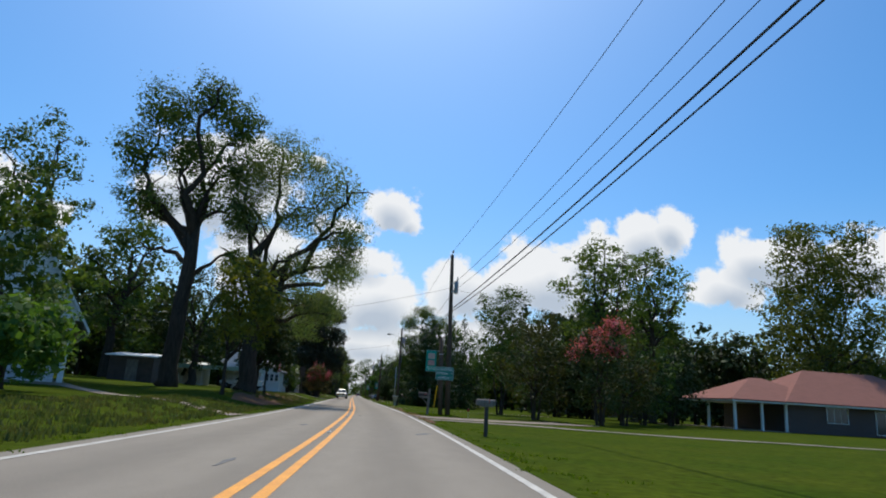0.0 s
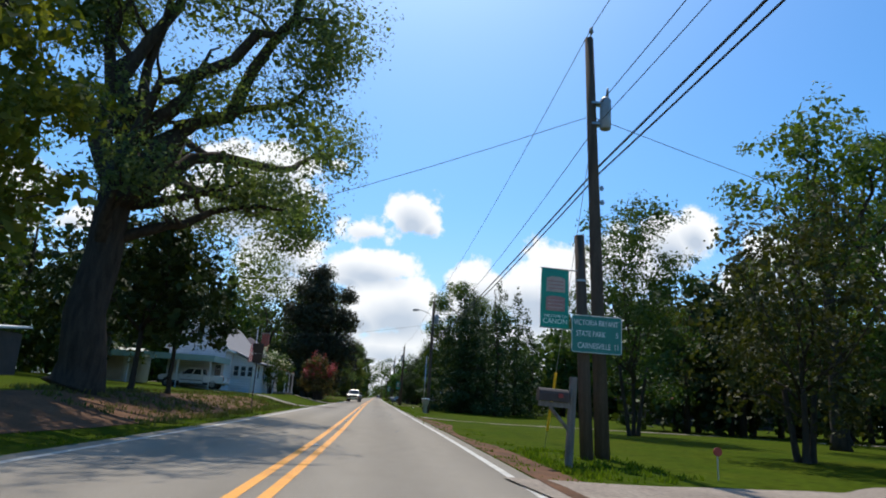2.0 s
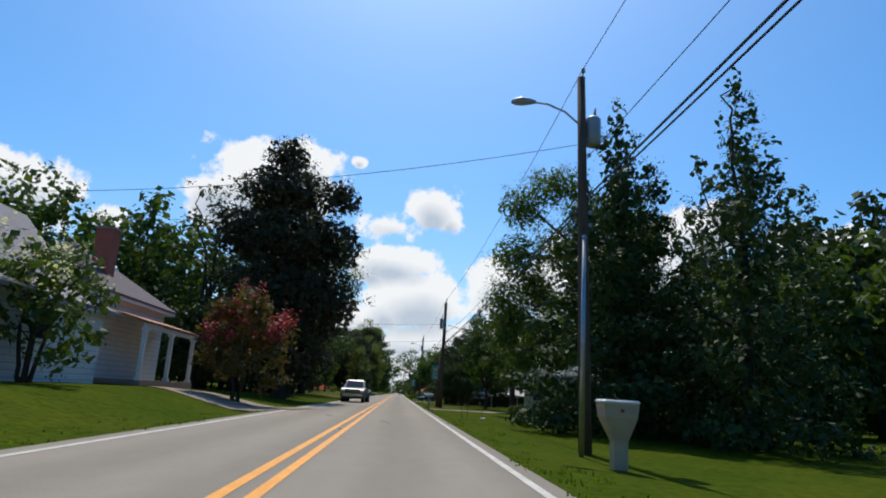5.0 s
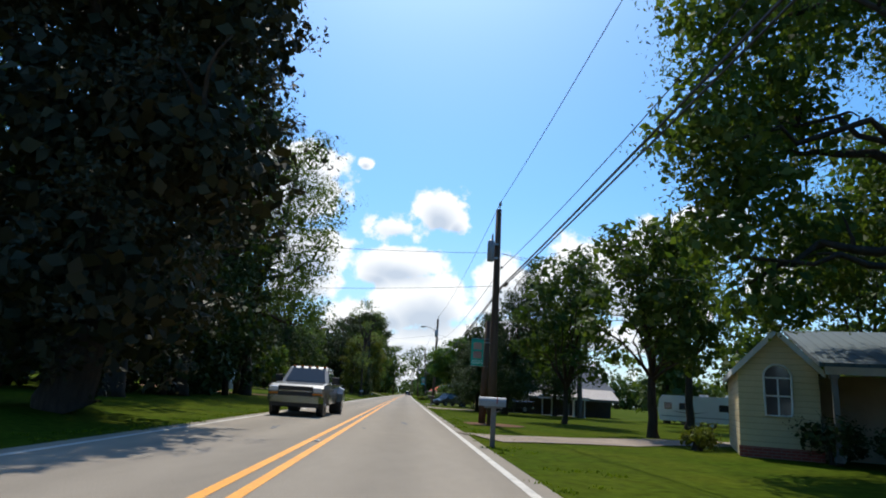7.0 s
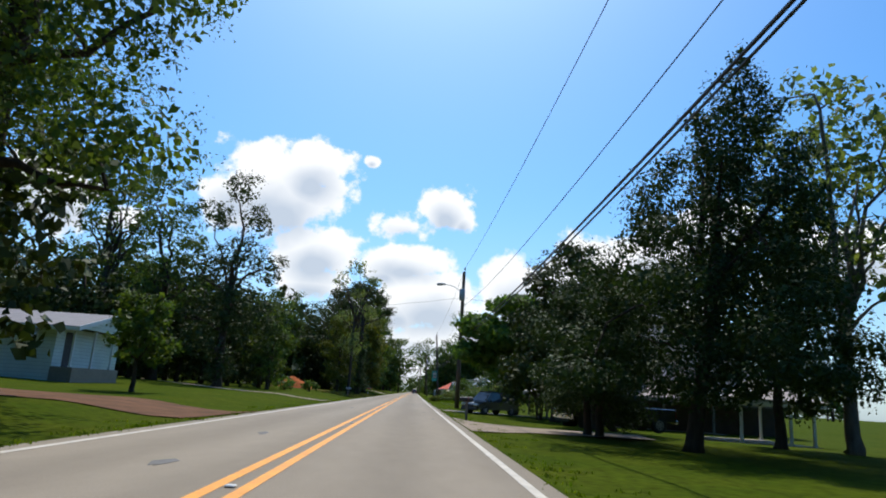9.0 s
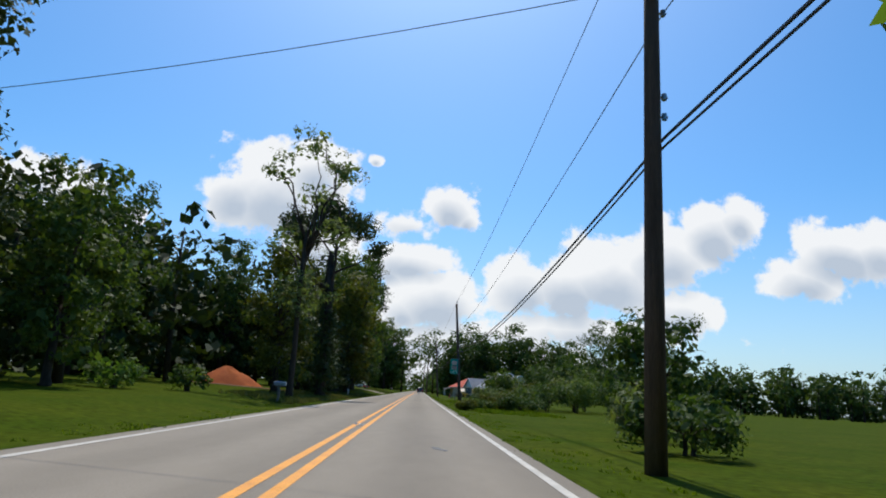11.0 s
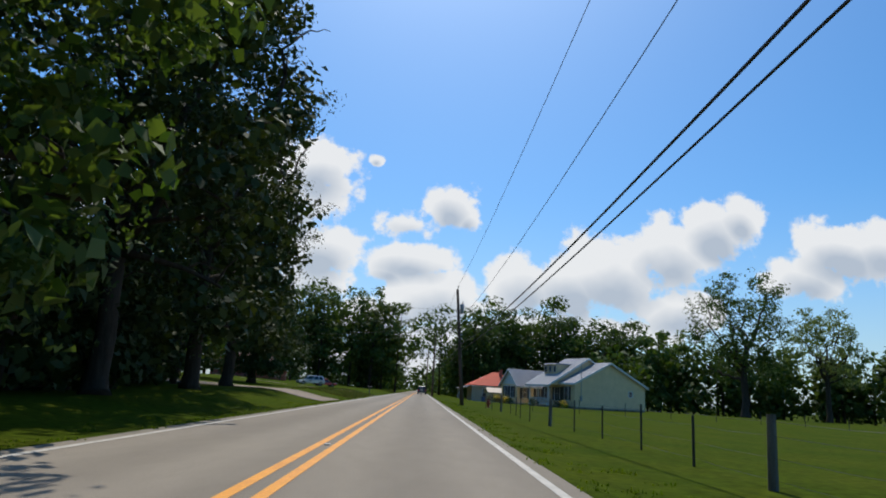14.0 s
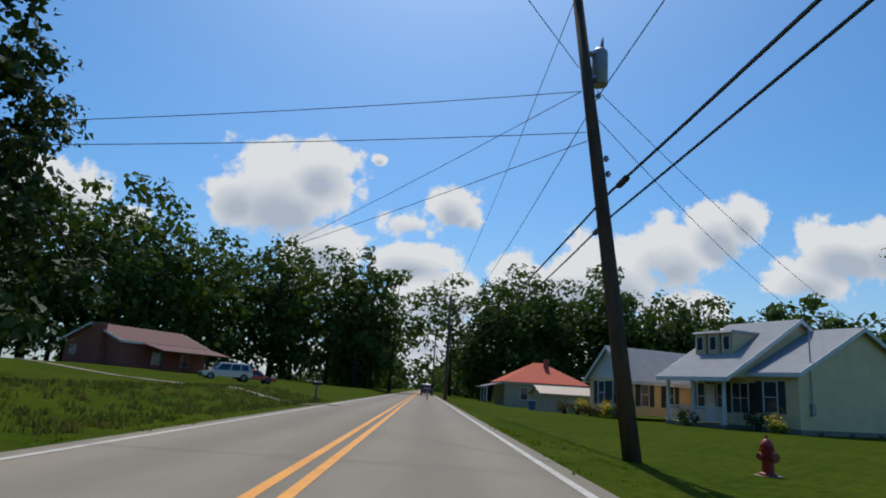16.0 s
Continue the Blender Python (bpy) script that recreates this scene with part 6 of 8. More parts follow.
part("porch_roof", Shape().prism([(0.8, -1.2, 2.15), (8, -1.2, 2.15), (8, 5, 3.6), (0.8, 5, 3.6)], (0, 0, 0.1)), "metal_teal", h, "ribbed blue-green metal roof")
part("beam", Shape().box(0.9, 8, -1.2, -1.08, 1.98, 2.16), "plastic_tan", h)
for px in (1.1, 4.5, 7.6):
    post(h, px, -1.1, 0, 2.0, 0.12, "grey_wood")
bush(6.6, 117.0, 1.5, 1.3, "leaf_dark", "dark clipped shrub beside a porch", 130, 3500, 0.09)
bush(7.6, 115.9, 1.6, 1.2, "leaf_dark", "dark clipped shrub beside a porch", 131, 3500, 0.09)
bush(4.3, 119.5, 0.9, 0.75, "leaf_yellow", "small yellow-green shrub at a house corner", 132, 1800, 0.08)

# travel trailer
rv = thing("travel_trailer", pose(13.7, 141.4, -0.05, 0, 0, -28) @ Matrix.Scale(0.82, 4), "white travel trailer with dark windows and curved stripe", "travel trailer")
shell_s = Shape()
prof = [(-3.1, 0.45), (3.0, 0.42), (3.2, 0.9), (3.1, 1.9), (2.85, 2.3), (-2.9, 2.3), (-3.15, 2.0), (-3.25, 1.2)]
shell_s.prism([(a, -1.15, b) for a, b in prof], (0, 2.3, 0))
part("shell", shell_s, "paint_white", rv)
part("skirt", Shape().box(-3.0, 3.0, -1.16, -1.15, 0.75, 0.82), "transformer_grey", rv)
for wx, ww in ((-2.5, 0.5), (-1.4, 0.6), (1.5, 0.95)):
    w_ = part("window", Shape().box(wx - ww / 2, wx + ww / 2, -1.18, -1.15, 1.3, 1.75), "car_glass", rv)
    part("frame", Shape().tube([(wx - ww / 2, -1.18, 1.3), (wx + ww / 2, -1.18, 1.3), (wx + ww / 2, -1.18, 1.75), (wx - ww / 2, -1.18, 1.75), (wx - ww / 2, -1.18, 1.3)], 0.02, 5), "black", w_)
sw = Shape()
sw.tube([(-2.2 + 0.2 * k, -1.165, 1.18 - 0.12 * math.sin(k / 12 * math.pi)) for k in range(13)], [0.004 + 0.025 * math.sin(k / 12 * math.pi) for k in range(13)], 5)
part("stripe", sw, "black", rv)
for wx in (-0.5, 0.5):
    wl_ = part("wheel", Shape().disc((wx, -1.0, 0.33), (0, 1, 0), 0.33, 0.2), "rubber", rv)
    part("rim", Shape().disc((wx, -1.11, 0.33), (0, 1, 0), 0.18, 0.03), "white_paint", wl_)
part("roof_vent", Shape().box(-0.4, 0.2, -0.3, 0.3, 2.3, 2.45), "white_paint", rv)
part("roof_vent", Shape().box(1.4, 2.2, -0.4, 0.4, 2.3, 2.5), "white_paint", rv)

# pale green cottage with awnings
h = thing("house", pose(-23.2, 164.5, 1.05, 0, 0, 2.5), "small pale green cottage with window awnings and porch", "house")
body(h, -6.6, -0.6, 0, 7, -0.9, 2.0, "teal_siding")
gable_roof(h, -6.6, 0.4, -0.2, 7.2, 2.0, 0.9, "x", "shingle_grey", "teal_siding", 0.3)
window(h, (-2.0, 0, 0.75), UX, SOUTH, 0.9, 0.8, 2, 2, awning=True)
window(h, (-4.4, 0, 0.75), UX, SOUTH, 0.8, 0.8, 2, 1, shutters=True)
part("door", Shape().box(-0.64, -0.58, 0.9, 1.7, 0.0, 1.8), "shutter", h)
for py in (0.1, 2.2, 4.4):
    post(h, 0.25, py, 0, 1.95, 0.09)
part("porch_floor", Shape().box(-0.6, 0.5, -0.1, 5, -0.9, 0.02), "concrete", h)

# big old house with ribbed metal roof
h = thing("house", pose(4.7, 170.8, -0.25, 0, 0, 2.5) @ Matrix.Scale(0.87, 4), "weathered brown house with a tall ribbed metal roof and deep porch", "house")
body(h, 0, 13, 0, 10, -0.2, 3.0, "dark_wood")
hip_roof(h, 0, 13, 0, 10, 3.0, 6.4, "metal_roof", 0.4, "grey_wood")
gable_roof(h, -0.6, 3.4, -0.9, 3, 3.0, 2.9, "y", "metal_roof", "dark_wood", 0.35, 0.1, "grey_wood")
window(h, (1.35, -0.9, 3.55), UX, SOUTH, 0.6, 1.1, 1, 1, trim="grey_wood")
part("porch_roof", Shape().prism([(-3.0, -3.2, 1.95), (13, -3.2, 1.95), (13, -0.4, 3.1), (-0.2, -0.4, 3.1)], (0, 0, 0.08)), "metal_roof", h, "rusted ribbed porch roof")
part("porch_roof", Shape().prism([(-3.0, -3.2, 1.95), (-0.2, -0.4, 3.1), (-0.2, 10, 3.1), (-3.0, 10, 1.95)], (0, 0, 0.08)), "metal_roof", h, "rusted ribbed porch roof")
part("beam", Shape().box(-3.0, 13, -3.2, -3.05, 1.75, 1.95), "grey_wood", h)
part("beam", Shape().box(-3.0, -2.85, -3.05, 10, 1.75, 1.95), "grey_wood", h)
for px, py in ((-2.9, -3.1), (0.5, -3.1), (3.8, -3.1), (7.0, -3.1), (-2.9, 0.6), (-2.9, 4.0), (-2.9, 7.5)):
    post(h, px, py, -0.2, 1.8, 0.13, "grey_wood")
window(h, (-0.0, 1.4, 0.7), UY, WEST, 0.8, 1.5, 2, 1)
window(h, (-0.0, 5.0, 0.7), UY, WEST, 0.8, 1.5, 2, 1)
window(h, (2.4, 0, 0.7), UX, SOUTH, 0.8, 1.5, 2, 1)
h = thing("porch", pose(8.3, 157.6, -0.2, 0, 0, 2.5), "small open porch with pale ribbed metal roof", "porch")
hip_roof(h, -1.4, 1.6, -1.0, 3.0, 1.6, 0.75, "metal_roof", 0.25, "white_paint")
for px, py in ((-1.3, -0.9), (0.6, -0.9), (1.5, -0.9), (1.5, 2.9), (-1.3, 2.9)):
    post(h, px, py, 0, 1.55, 0.09)
part("floor", Shape().box(-1.5, 1.7, -1.1, 3.1, -0.1, 0.06), "concrete", h)

# cream ranch house with dormers
h = thing("house", pose(5.85, 311.6, -0.12, 0, 0, 27), "cream ranch house with grey roof, dormers and dark shutters", "house")
body(h, 0, 10.6, 0, 4.4, 0.25, 2.9, "cream_siding")
gable_roof(h, 0, 10.6, 0, 6.0, 2.9, 2.5, "y", "shingle_light", "cream_siding", 0.3, ridge=5.1)
part("footing", Shape().box(-0.02, 10.62, -0.02, 4.4, -0.2, 0.25), "concrete", h, "pale block footing with vents")
for k in range(4):
    part("footing_vent", Shape().box(1.2 + 2.4 * k, 1.6 + 2.4 * k, -0.04, -0.02, 0.0, 0.16), "black", h)
window(h, (0, 1.5, 0.95), UY, WEST, 0.72, 1.5, 2, 1, shutters=True)
window(h, (8.3, 0, 1.7), UX, SOUTH, 0.55, 0.6, 2, 1)
part("meter_box", Shape().box(0.75, 1.0, -0.14, -0.0, 0.9, 1.5), "transformer_grey", h)
part("service_mast", Shape().tube([(0.87, -0.08, 1.5), (0.87, -0.08, 3.4), (0.87, -0.08, 5.2)], 0.035, 8), "steel", h)
window(h, (0, 3.25, 0.85), UY, WEST, 0.95, 1.5, 2, 2, shutters=True)
body(h, 0.6, 10, 4.4, 6.8, 0.25, 2.75, "cream_siding")
gable_roof(h, -1.7, 10, 2.7, 6.8, 2.6, 3.3, "y", "shingle_light", "cream_siding", 0.3, ridge=4.0)
part("porch_floor", Shape().box(-1.7, 0.0, 2.8, 6.8, -0.2, 0.22), "concrete", h)
for py in (2.95, 4.9, 6.65):
    post(h, -1.55, py, 0.2, 2.6, 0.13)
rail = part("porch_rail", Shape().box(-1.59, -1.51, 3.0, 6.6, 1.0, 1.07), "white_paint", h, "white porch railing")
part("bottom_rail", Shape().box(-1.58, -1.52, 3.0, 6.6, 0.32, 0.38), "white_paint", rail)
for k in range(27):
    y_ = 3.1 + 3.4 * k / 26
    part("baluster", Shape().box(-1.57, -1.53, y_ - 0.018, y_ + 0.018, 0.38, 1.0), "white_paint", rail)
part("porch_step", Shape().box(-2.1, -1.7, 6.85, 7.9, -0.2, 0.02), "concrete", h)
for py in (4.95, 6.3):
    window(h, (0.6, py, 0.9), UY, WEST, 0.5, 1.45, 2, 1, shutters=True)
part("door", Shape().box(0.52, 0.6, 5.32, 5.92, 0.25, 2.3), "white_paint", h, "white panelled front door")
for py in (4.25, 5.15, 6.05):
    d = part("dormer", Shape().box(0.35, 3.2, py - 0.36, py + 0.36, 3.8, 5.05), "yellow_siding", h, "small flat-topped dormer with pale yellow sides")
    part("dormer_roof", Shape().prism([(0.15, py - 0.45, 5.05), (0.15, py + 0.45, 5.05), (0.35, py + 0.36, 5.2), (0.35, py - 0.36, 5.2)], (3.0, 0, 0.03)), "shingle_light", d)
    w_ = part("dormer_window", Shape().box(0.31, 0.35, py - 0.2, py + 0.2, 4.15, 4.85), "window_glass", d, "narrow dark dormer window")
    part("frame", Shape().tube([(0.3, py - 0.22, 4.13), (0.3, py + 0.22, 4.13), (0.3, py + 0.22, 4.87), (0.3, py - 0.22, 4.87), (0.3, py - 0.22, 4.13)], 0.03, 5), "white_paint", w_)
body(h, 4.2, 10, 6.8, 10.2, 0.25, 2.6, "cream_siding", "rear_wall")
part("rear_roof", Shape().prism([(3.9, 6.8, 2.55), (10.2, 6.8, 2.55), (10.2, 10.2, 2.55), (3.9, 10.2, 2.55)], (0, 0, 0.14)), "shingle_light", h)
body(h, -1.1, 7, 10.2, 13.9, 0.25, 2.5, "cream_siding")
gable_roof(h, -1.1, 7, 10.2, 13.9, 2.5, 1.85, "x", "shingle_light", "white_siding", 0.3)
for py in (11.35, 12.75):
    window(h, (-1.1, py, 0.85), UY, WEST, 0.55, 1.4, 2, 1, shutters=True)
for px in (0.1, 2.2):
    window(h, (px, 10.2, 0.85), UX, SOUTH, 0.6, 1.4, 2, 1, shutters=True)
hx = pose(5.85, 311.6, -0.12, 0, 0, 27)
for k, (lx, ly, mat, fl, ww, hh) in enumerate([(-0.9, 1.6, "leaf_dark", None, 1.6, 1.2), (-1.1, 0.2, "leaf_bright", ("petal_yellow", 160, 0.3), 0.8, 0.5), (-2.4, 4.6, "leaf_oak", None, 1.2, 1.0), (-2.2, 10.2, "leaf_oak", ("petal_yellow", 240, 0.3), 1.3, 0.9), (-2.2, 12.5, "leaf_rust", None, 1.2, 0.9), (-2.0, 14.0, "leaf_oak", ("petal_yellow", 240, 0.3), 1.1, 0.9), (-2.0, 15.4, "leaf_rust", None, 1.3, 1.0), (-2.6, 11.2, "leaf_rust", None, 0.9, 0.7)]):
    q = hx @ Vector((lx, ly, 0))
    bush(q.x, q.y, ww, hh, mat, "small flowering foundation shrub beside a house" if fl else "small foundation shrub beside a house", 140 + k, 1600, 0.08, flowers=fl, group="shrubs in front of the house")

# red-roofed house, shed and bin beyond
h = thing("house", pose(1.2, 362.0, -0.5, 0, 0, 4), "small tan house with a bright red metal roof", "house")
body(h, -5.0, 5.2, 0, 9, -0.3, 2.9, "plastic_tan")
hip_roof(h, -5.0, 5.2, 0, 9, 2.9, 2.7, "metal_red", 0.5)
part("chimney", Shape().box(0.6, 1.2, 3, 3.6, 4.4, 6.2), "brick_red", h, "red brick chimney")
part("porch_roof", Shape().prism([(-7.4, -0.4, 2.2), (-5, -0.4, 2.8), (-5, 9, 2.8), (-7.4, 9, 2.2)], (0, 0, 0.1)), "shingle_grey", h)
for py in (-0.2, 2.6, 5.6):
    post(h, -7.2, py, -0.3, 2.2, 0.1)
window(h, (-2.5, 0, 0.9), UX, SOUTH, 0.9, 1.4, 2, 1)
h = thing("shed", pose(0.9, 344.5, -0.5, 0, 0, 3), "low tan garage with a shallow pale roof", "garage")
body(h, -2.4, 2.6, 0, 6, -0.2, 1.75, "plastic_tan")
gable_roof(h, -2.4, 2.6, 0, 6, 1.75, 0.7, "x", "plastic_tan", "plastic_tan", 0.35, 0.08, "plastic_tan")
bin_ = thing("wheelie_bin", pose(-2.6, 344.0, -0.55, 0, 0, 10), "blue plastic wheelie bin beside a garage", "bin")
part("tub", Shape().loft([[(-0.22, -0.25, 0.05), (0.22, -0.25, 0.05), (0.22, 0.25, 0.05), (-0.22, 0.25, 0.05)], [(-0.29, -0.33, 0.95), (0.29, -0.33, 0.95), (0.29, 0.33, 0.95), (-0.29, 0.33, 0.95)]]), "bin_blue", bin_)
part("lid", Shape().box(-0.31, 0.31, -0.37, 0.35, 0.95, 1.03, 0.02), "bin_blue", bin_)
for sx in (-1, 1):
    part("wheel", Shape().disc((0.24 * sx, 0.27, 0.1), (1, 0, 0), 0.1, 0.05), "rubber", bin_)

# red brick house on the hill
h = thing("house", pose(-42.3, 337.2, 1.0, 0, 0, -20) @ Matrix.Scale(0.82, 4), "low red brick house with brown roof and end chimney", "house")
body(h, -4.2, 4.0, 0, 13, -0.5, 3.1, "brick_red")
gable_roof(h, -4.2, 4.0, 0, 13, 3.1, 1.7, "y", "shingle_brown", "brick_red", 0.4, ridge=-0.4)
part("porch_roof", Shape().prism([(4.0, 2.5, 3.0), (7.4, 2.5, 2.2), (7.4, 13.5, 2.2), (4.0, 13.5, 3.0)], (0, 0, 0.12)), "shingle_brown", h)
for py in (2.8, 6.2, 9.6, 13.0):
    post(h, 7.1, py, -0.4, 2.2, 0.14, "dark_wood")
ch = part("chimney", Shape().box(0.3, 1.6, -0.7, 0.0, -0.5, 4.7), "brick_red", h, "broad red brick chimney")
part("shoulder", Shape().box(0.1, 1.8, -0.8, 0.0, -0.5, 2.6), "brick_red", ch)
part("cap", Shape().box(0.2, 1.7, -0.8, 0.05, 4.7, 4.85), "concrete", ch)
window(h, (-2.9, 0, 1.5), UX, SOUTH, 0.75, 0.85, 2, 1)
window(h, (4.0, 5, 0.8), UY, EASTN, 1.2, 1.3, 2, 2)
window(h, (4.0, 9.5, 0.8), UY, EASTN, 1.2, 1.3, 2, 2)

# ---------------------------------------------------------------- vehicles (local: front towards -y, wheels on z = 0)


def side_loft(profile, half, inset=0.06):
    """A side outline (y, z) drawn across the width, its edges rounded in."""
    cy = sum(p[0] for p in profile) / len(profile)
    cz = sum(p[1] for p in profile) / len(profile)
    rings = []
    for x, k in ((-half, inset), (-half + inset, 0), (half - inset, 0), (half, inset)):
        rings.append([(x, cy + (y - cy) * (1 - k / 2), cz + (z - cz) * (1 - k)) for y, z in profile])
    return Shape().loft(rings)


def add_wheels(th, spots, r, w, half, rim="steel"):
    for y, dual in spots:
        for sx in (-1, 1):
            wd = w * (1.9 if dual else 1)
            x = sx * (half - wd / 2 + (0.16 if dual else 0.0))
            ty = Shape().tube([(x - wd / 2, y, r), (x - wd / 2 + 0.02, y, r), (x + wd / 2 - 0.02, y, r), (x + wd / 2, y, r)], [r * 0.90, r, r, r * 0.90], 22)
            tyre = part("wheel", ty, "rubber", th, "black tyre", smooth=False)
            o = x + sx * (wd / 2 + 0.004)
            rm = Shape().tube([(o - sx * 0.03, y, r), (o, y, r)], [r * 0.62, r * 0.60], 18)
            rm.tube([(o, y, r), (o + sx * 0.03, y, r)], [r * 0.2, r * 0.14], 10)
            part("rim", rm, rim, tyre)
            for k in range(6):
                a = k * math.pi / 3 + 0.3
                part("rim_hole", Shape().tube([(o - sx * 0.005, y + math.cos(a) * r * 0.4, r + math.sin(a) * r * 0.4), (o + sx * 0.006, y + math.cos(a) * r * 0.4, r + math.sin(a) * r * 0.4)], r * 0.1, 8), "black", tyre)


def greenhouse(th, y0, y1, yt0, yt1, z0, z1, half, top_half, paint, glass_splits):
    """The cab above the beltline: pillars and roof in paint, glass panels proud of it."""
    b = [(-half, y0, z0), (half, y0, z0), (half, y1, z0), (-half, y1, z0)]
    t = [(-top_half, yt0, z1), (top_half, yt0, z1), (top_half, yt1, z1), (-top_half, yt1, z1)]
    cab = part("cab", Shape().loft([b, [(x * 1.0, y, z0 + (z1 - z0) * 0.5) if False else tuple(Vector(p).lerp(Vector(q), 0.5)) for p, q, x, y in zip(b, t, [p[0] for p in b], [p[1] for p in b])], [tuple(Vector(p).lerp(Vector(q), 0.93)) for p, q in zip(b, t)], [(p[0] * 0.9, p[1] + (0.1 if i < 2 else -0.1), z1 + 0.03) for i, p in enumerate(t)]]), paint, th, smooth=False)

    def panel(p0, p1, p2, p3, out):
        out = Vector(out)
        c = (Vector(p0) + Vector(p1) + Vector(p2) + Vector(p3)) / 4
        return Shape().prism([Vector(p).lerp(c, 0.03) + out * 0.004 for p in (p0, p1, p2, p3)], out * 0.012)
    L = lambda p, q, u: Vector(p).lerp(Vector(q), u)
    part("windscreen", panel(L(L(b[0], t[0], 0.08), L(b[1], t[1], 0.08), 0.06), L(L(b[0], t[0], 0.08), L(b[1], t[1], 0.08), 0.94), L(L(b[0], t[0], 0.9), L(b[1], t[1], 0.9), 0.93), L(L(b[0], t[0], 0.9), L(b[1], t[1], 0.9), 0.07), (0, -1, 0.4)), "car_glass", cab)
    part("rear_window", panel(L(L(b[3], t[3], 0.12), L(b[2], t[2], 0.12), 0.08), L(L(b[3], t[3], 0.12), L(b[2], t[2], 0.12), 0.92), L(L(b[3], t[3], 0.88), L(b[2], t[2], 0.88), 0.92), L(L(b[3], t[3], 0.88), L(b[2], t[2], 0.88), 0.08), (0, 1, 0.2)), "car_glass", cab)
    for i0, i1, sx in ((0, 3, -1), (1, 2, 1)):
        for u0, u1 in glass_splits:
            lo, hi = 0.10, 0.88
            p = [L(L(b[i0], b[i1], u), L(t[i0], t[i1], u), v) for u, v in ((u0, lo), (u1, lo), (u1, hi), (u0, hi))]
            part("side_window", panel(*p, (sx, 0, 0.15)), "car_glass", cab)
    return cab


def pickup(name, m, label, paint, dually=False, group=""):
    th = thing(name, m, label, "pickup truck", group)
    hw = 0.97
    part("hood", side_loft([(-2.85, 0.62), (-0.95, 0.62), (-0.95, 1.22), (-1.6, 1.20), (-2.6, 1.12), (-2.88, 1.0)], hw), paint, th)
    part("front_wing", side_loft([(-2.78, 0.50), (-1.35, 0.50), (-1.3, 0.66), (-2.8, 0.66)], hw - 0.05), "black", th)
    part("cab_side", side_loft([(-0.95, 0.42), (1.15, 0.42), (1.15, 1.20), (-0.95, 1.21)], hw), paint, th)
    greenhouse(th, -1.05, 1.12, -0.35, 0.98, 1.19, 1.82, hw - 0.06, hw - 0.24, paint, ((0.10, 0.52), (0.56, 0.93)))
    part("bed", side_loft([(1.17, 0.55), (3.05, 0.55), (3.05, 1.22), (1.17, 1.22)], hw), paint, th)
    part("bed_liner", Shape().box(-hw + 0.12, hw - 0.12, 1.28, 2.95, 1.20, 1.235), "black", th)
    for sx in (-1, 1):
        if dually:
            f = Shape().loft([[(sx * (hw - 0.02), y, z) for y, z in ((1.45, 0.5), (1.5, 0.85), (1.75, 1.12), (2.25, 1.15), (2.62, 0.9), (2.72, 0.5))], [(sx * (hw + 0.22), y, z) for y, z in ((1.55, 0.5), (1.62, 0.82), (1.82, 1.02), (2.2, 1.04), (2.5, 0.84), (2.6, 0.5))]])
            part("rear_wing", f, paint, th, "flared dual-wheel wing")
        mr = Shape().box(sx * hw if sx > 0 else -hw - 0.28, hw + 0.28 if sx > 0 else -hw, -0.62, -0.52, 1.18, 1.48, 0.02)
        part("door_mirror", mr, "black", th)
        part("door_line", Shape().box(sx * (hw + 0.001) - 0.004, sx * (hw + 0.001) + 0.004, 0.05, 0.065, 0.45, 1.18), "black", th)
        part("door_handle", Shape().box(sx * (hw + 0.012) - 0.012, sx * (hw + 0.012) + 0.012, -0.15, 0.0, 1.02, 1.06), "black", th)
        part("rub_strip", Shape().box(sx * (hw + 0.008) - 0.01, sx * (hw + 0.008) + 0.01, -0.9, 1.1, 0.70, 0.76), "black", th)
        part("headlight", Shape().box(sx * 0.79 - 0.16, sx * 0.79 + 0.16, -2.90, -2.80, 0.86, 1.02, 0.02), "lamp_white", th, "clear headlight")
        part("indicator", Shape().box(sx * 0.78 - 0.18, sx * 0.78 + 0.18, -2.89, -2.80, 0.75, 0.82, 0.01), "lamp_amber", th)
        part("tail_light", Shape().box(sx * 0.88 - 0.08, sx * 0.88 + 0.08, 3.03, 3.07, 0.78, 1.16, 0.01), "lamp_red", th)
        part("wheel_arch", Shape().tube([(sx * (hw - 0.1), -2.0, 0.42), (sx * (hw + 0.004), -2.0, 0.42)], 0.47, 20), "black", th)
    part("grille", Shape().box(-0.62, 0.62, -2.91, -2.80, 0.70, 1.06, 0.02), "black", th)
    part("grille_bar", Shape().box(-0.58, 0.58, -2.925, -2.88, 0.86, 0.91), "chrome", th)
    part("front_bumper", Shape().loft([[(-1.0, -2.75, z) for z in (0.48, 0.72)] + [(-0.85, -2.98, 0.72), (-0.85, -2.98, 0.48)], [(1.0, -2.75, z) for z in (0.48, 0.72)] + [(0.85, -2.98, 0.72), (0.85, -2.98, 0.48)]]), "chrome", th, "chrome front bumper")
    part("valance", Shape().box(-0.85, 0.85, -2.88, -2.7, 0.32, 0.48, 0.03), "black", th)
    part("rear_bumper", Shape().box(-0.95, 0.95, 3.03, 3.2, 0.48, 0.68, 0.02), "chrome", th)
    part("tailgate", Shape().box(-0.78, 0.78, 3.03, 3.06, 0.72, 1.2), paint, th)
    part("chassis", Shape().box(-0.7, 0.7, -2.5, 2.9, 0.34, 0.56), "black", th)
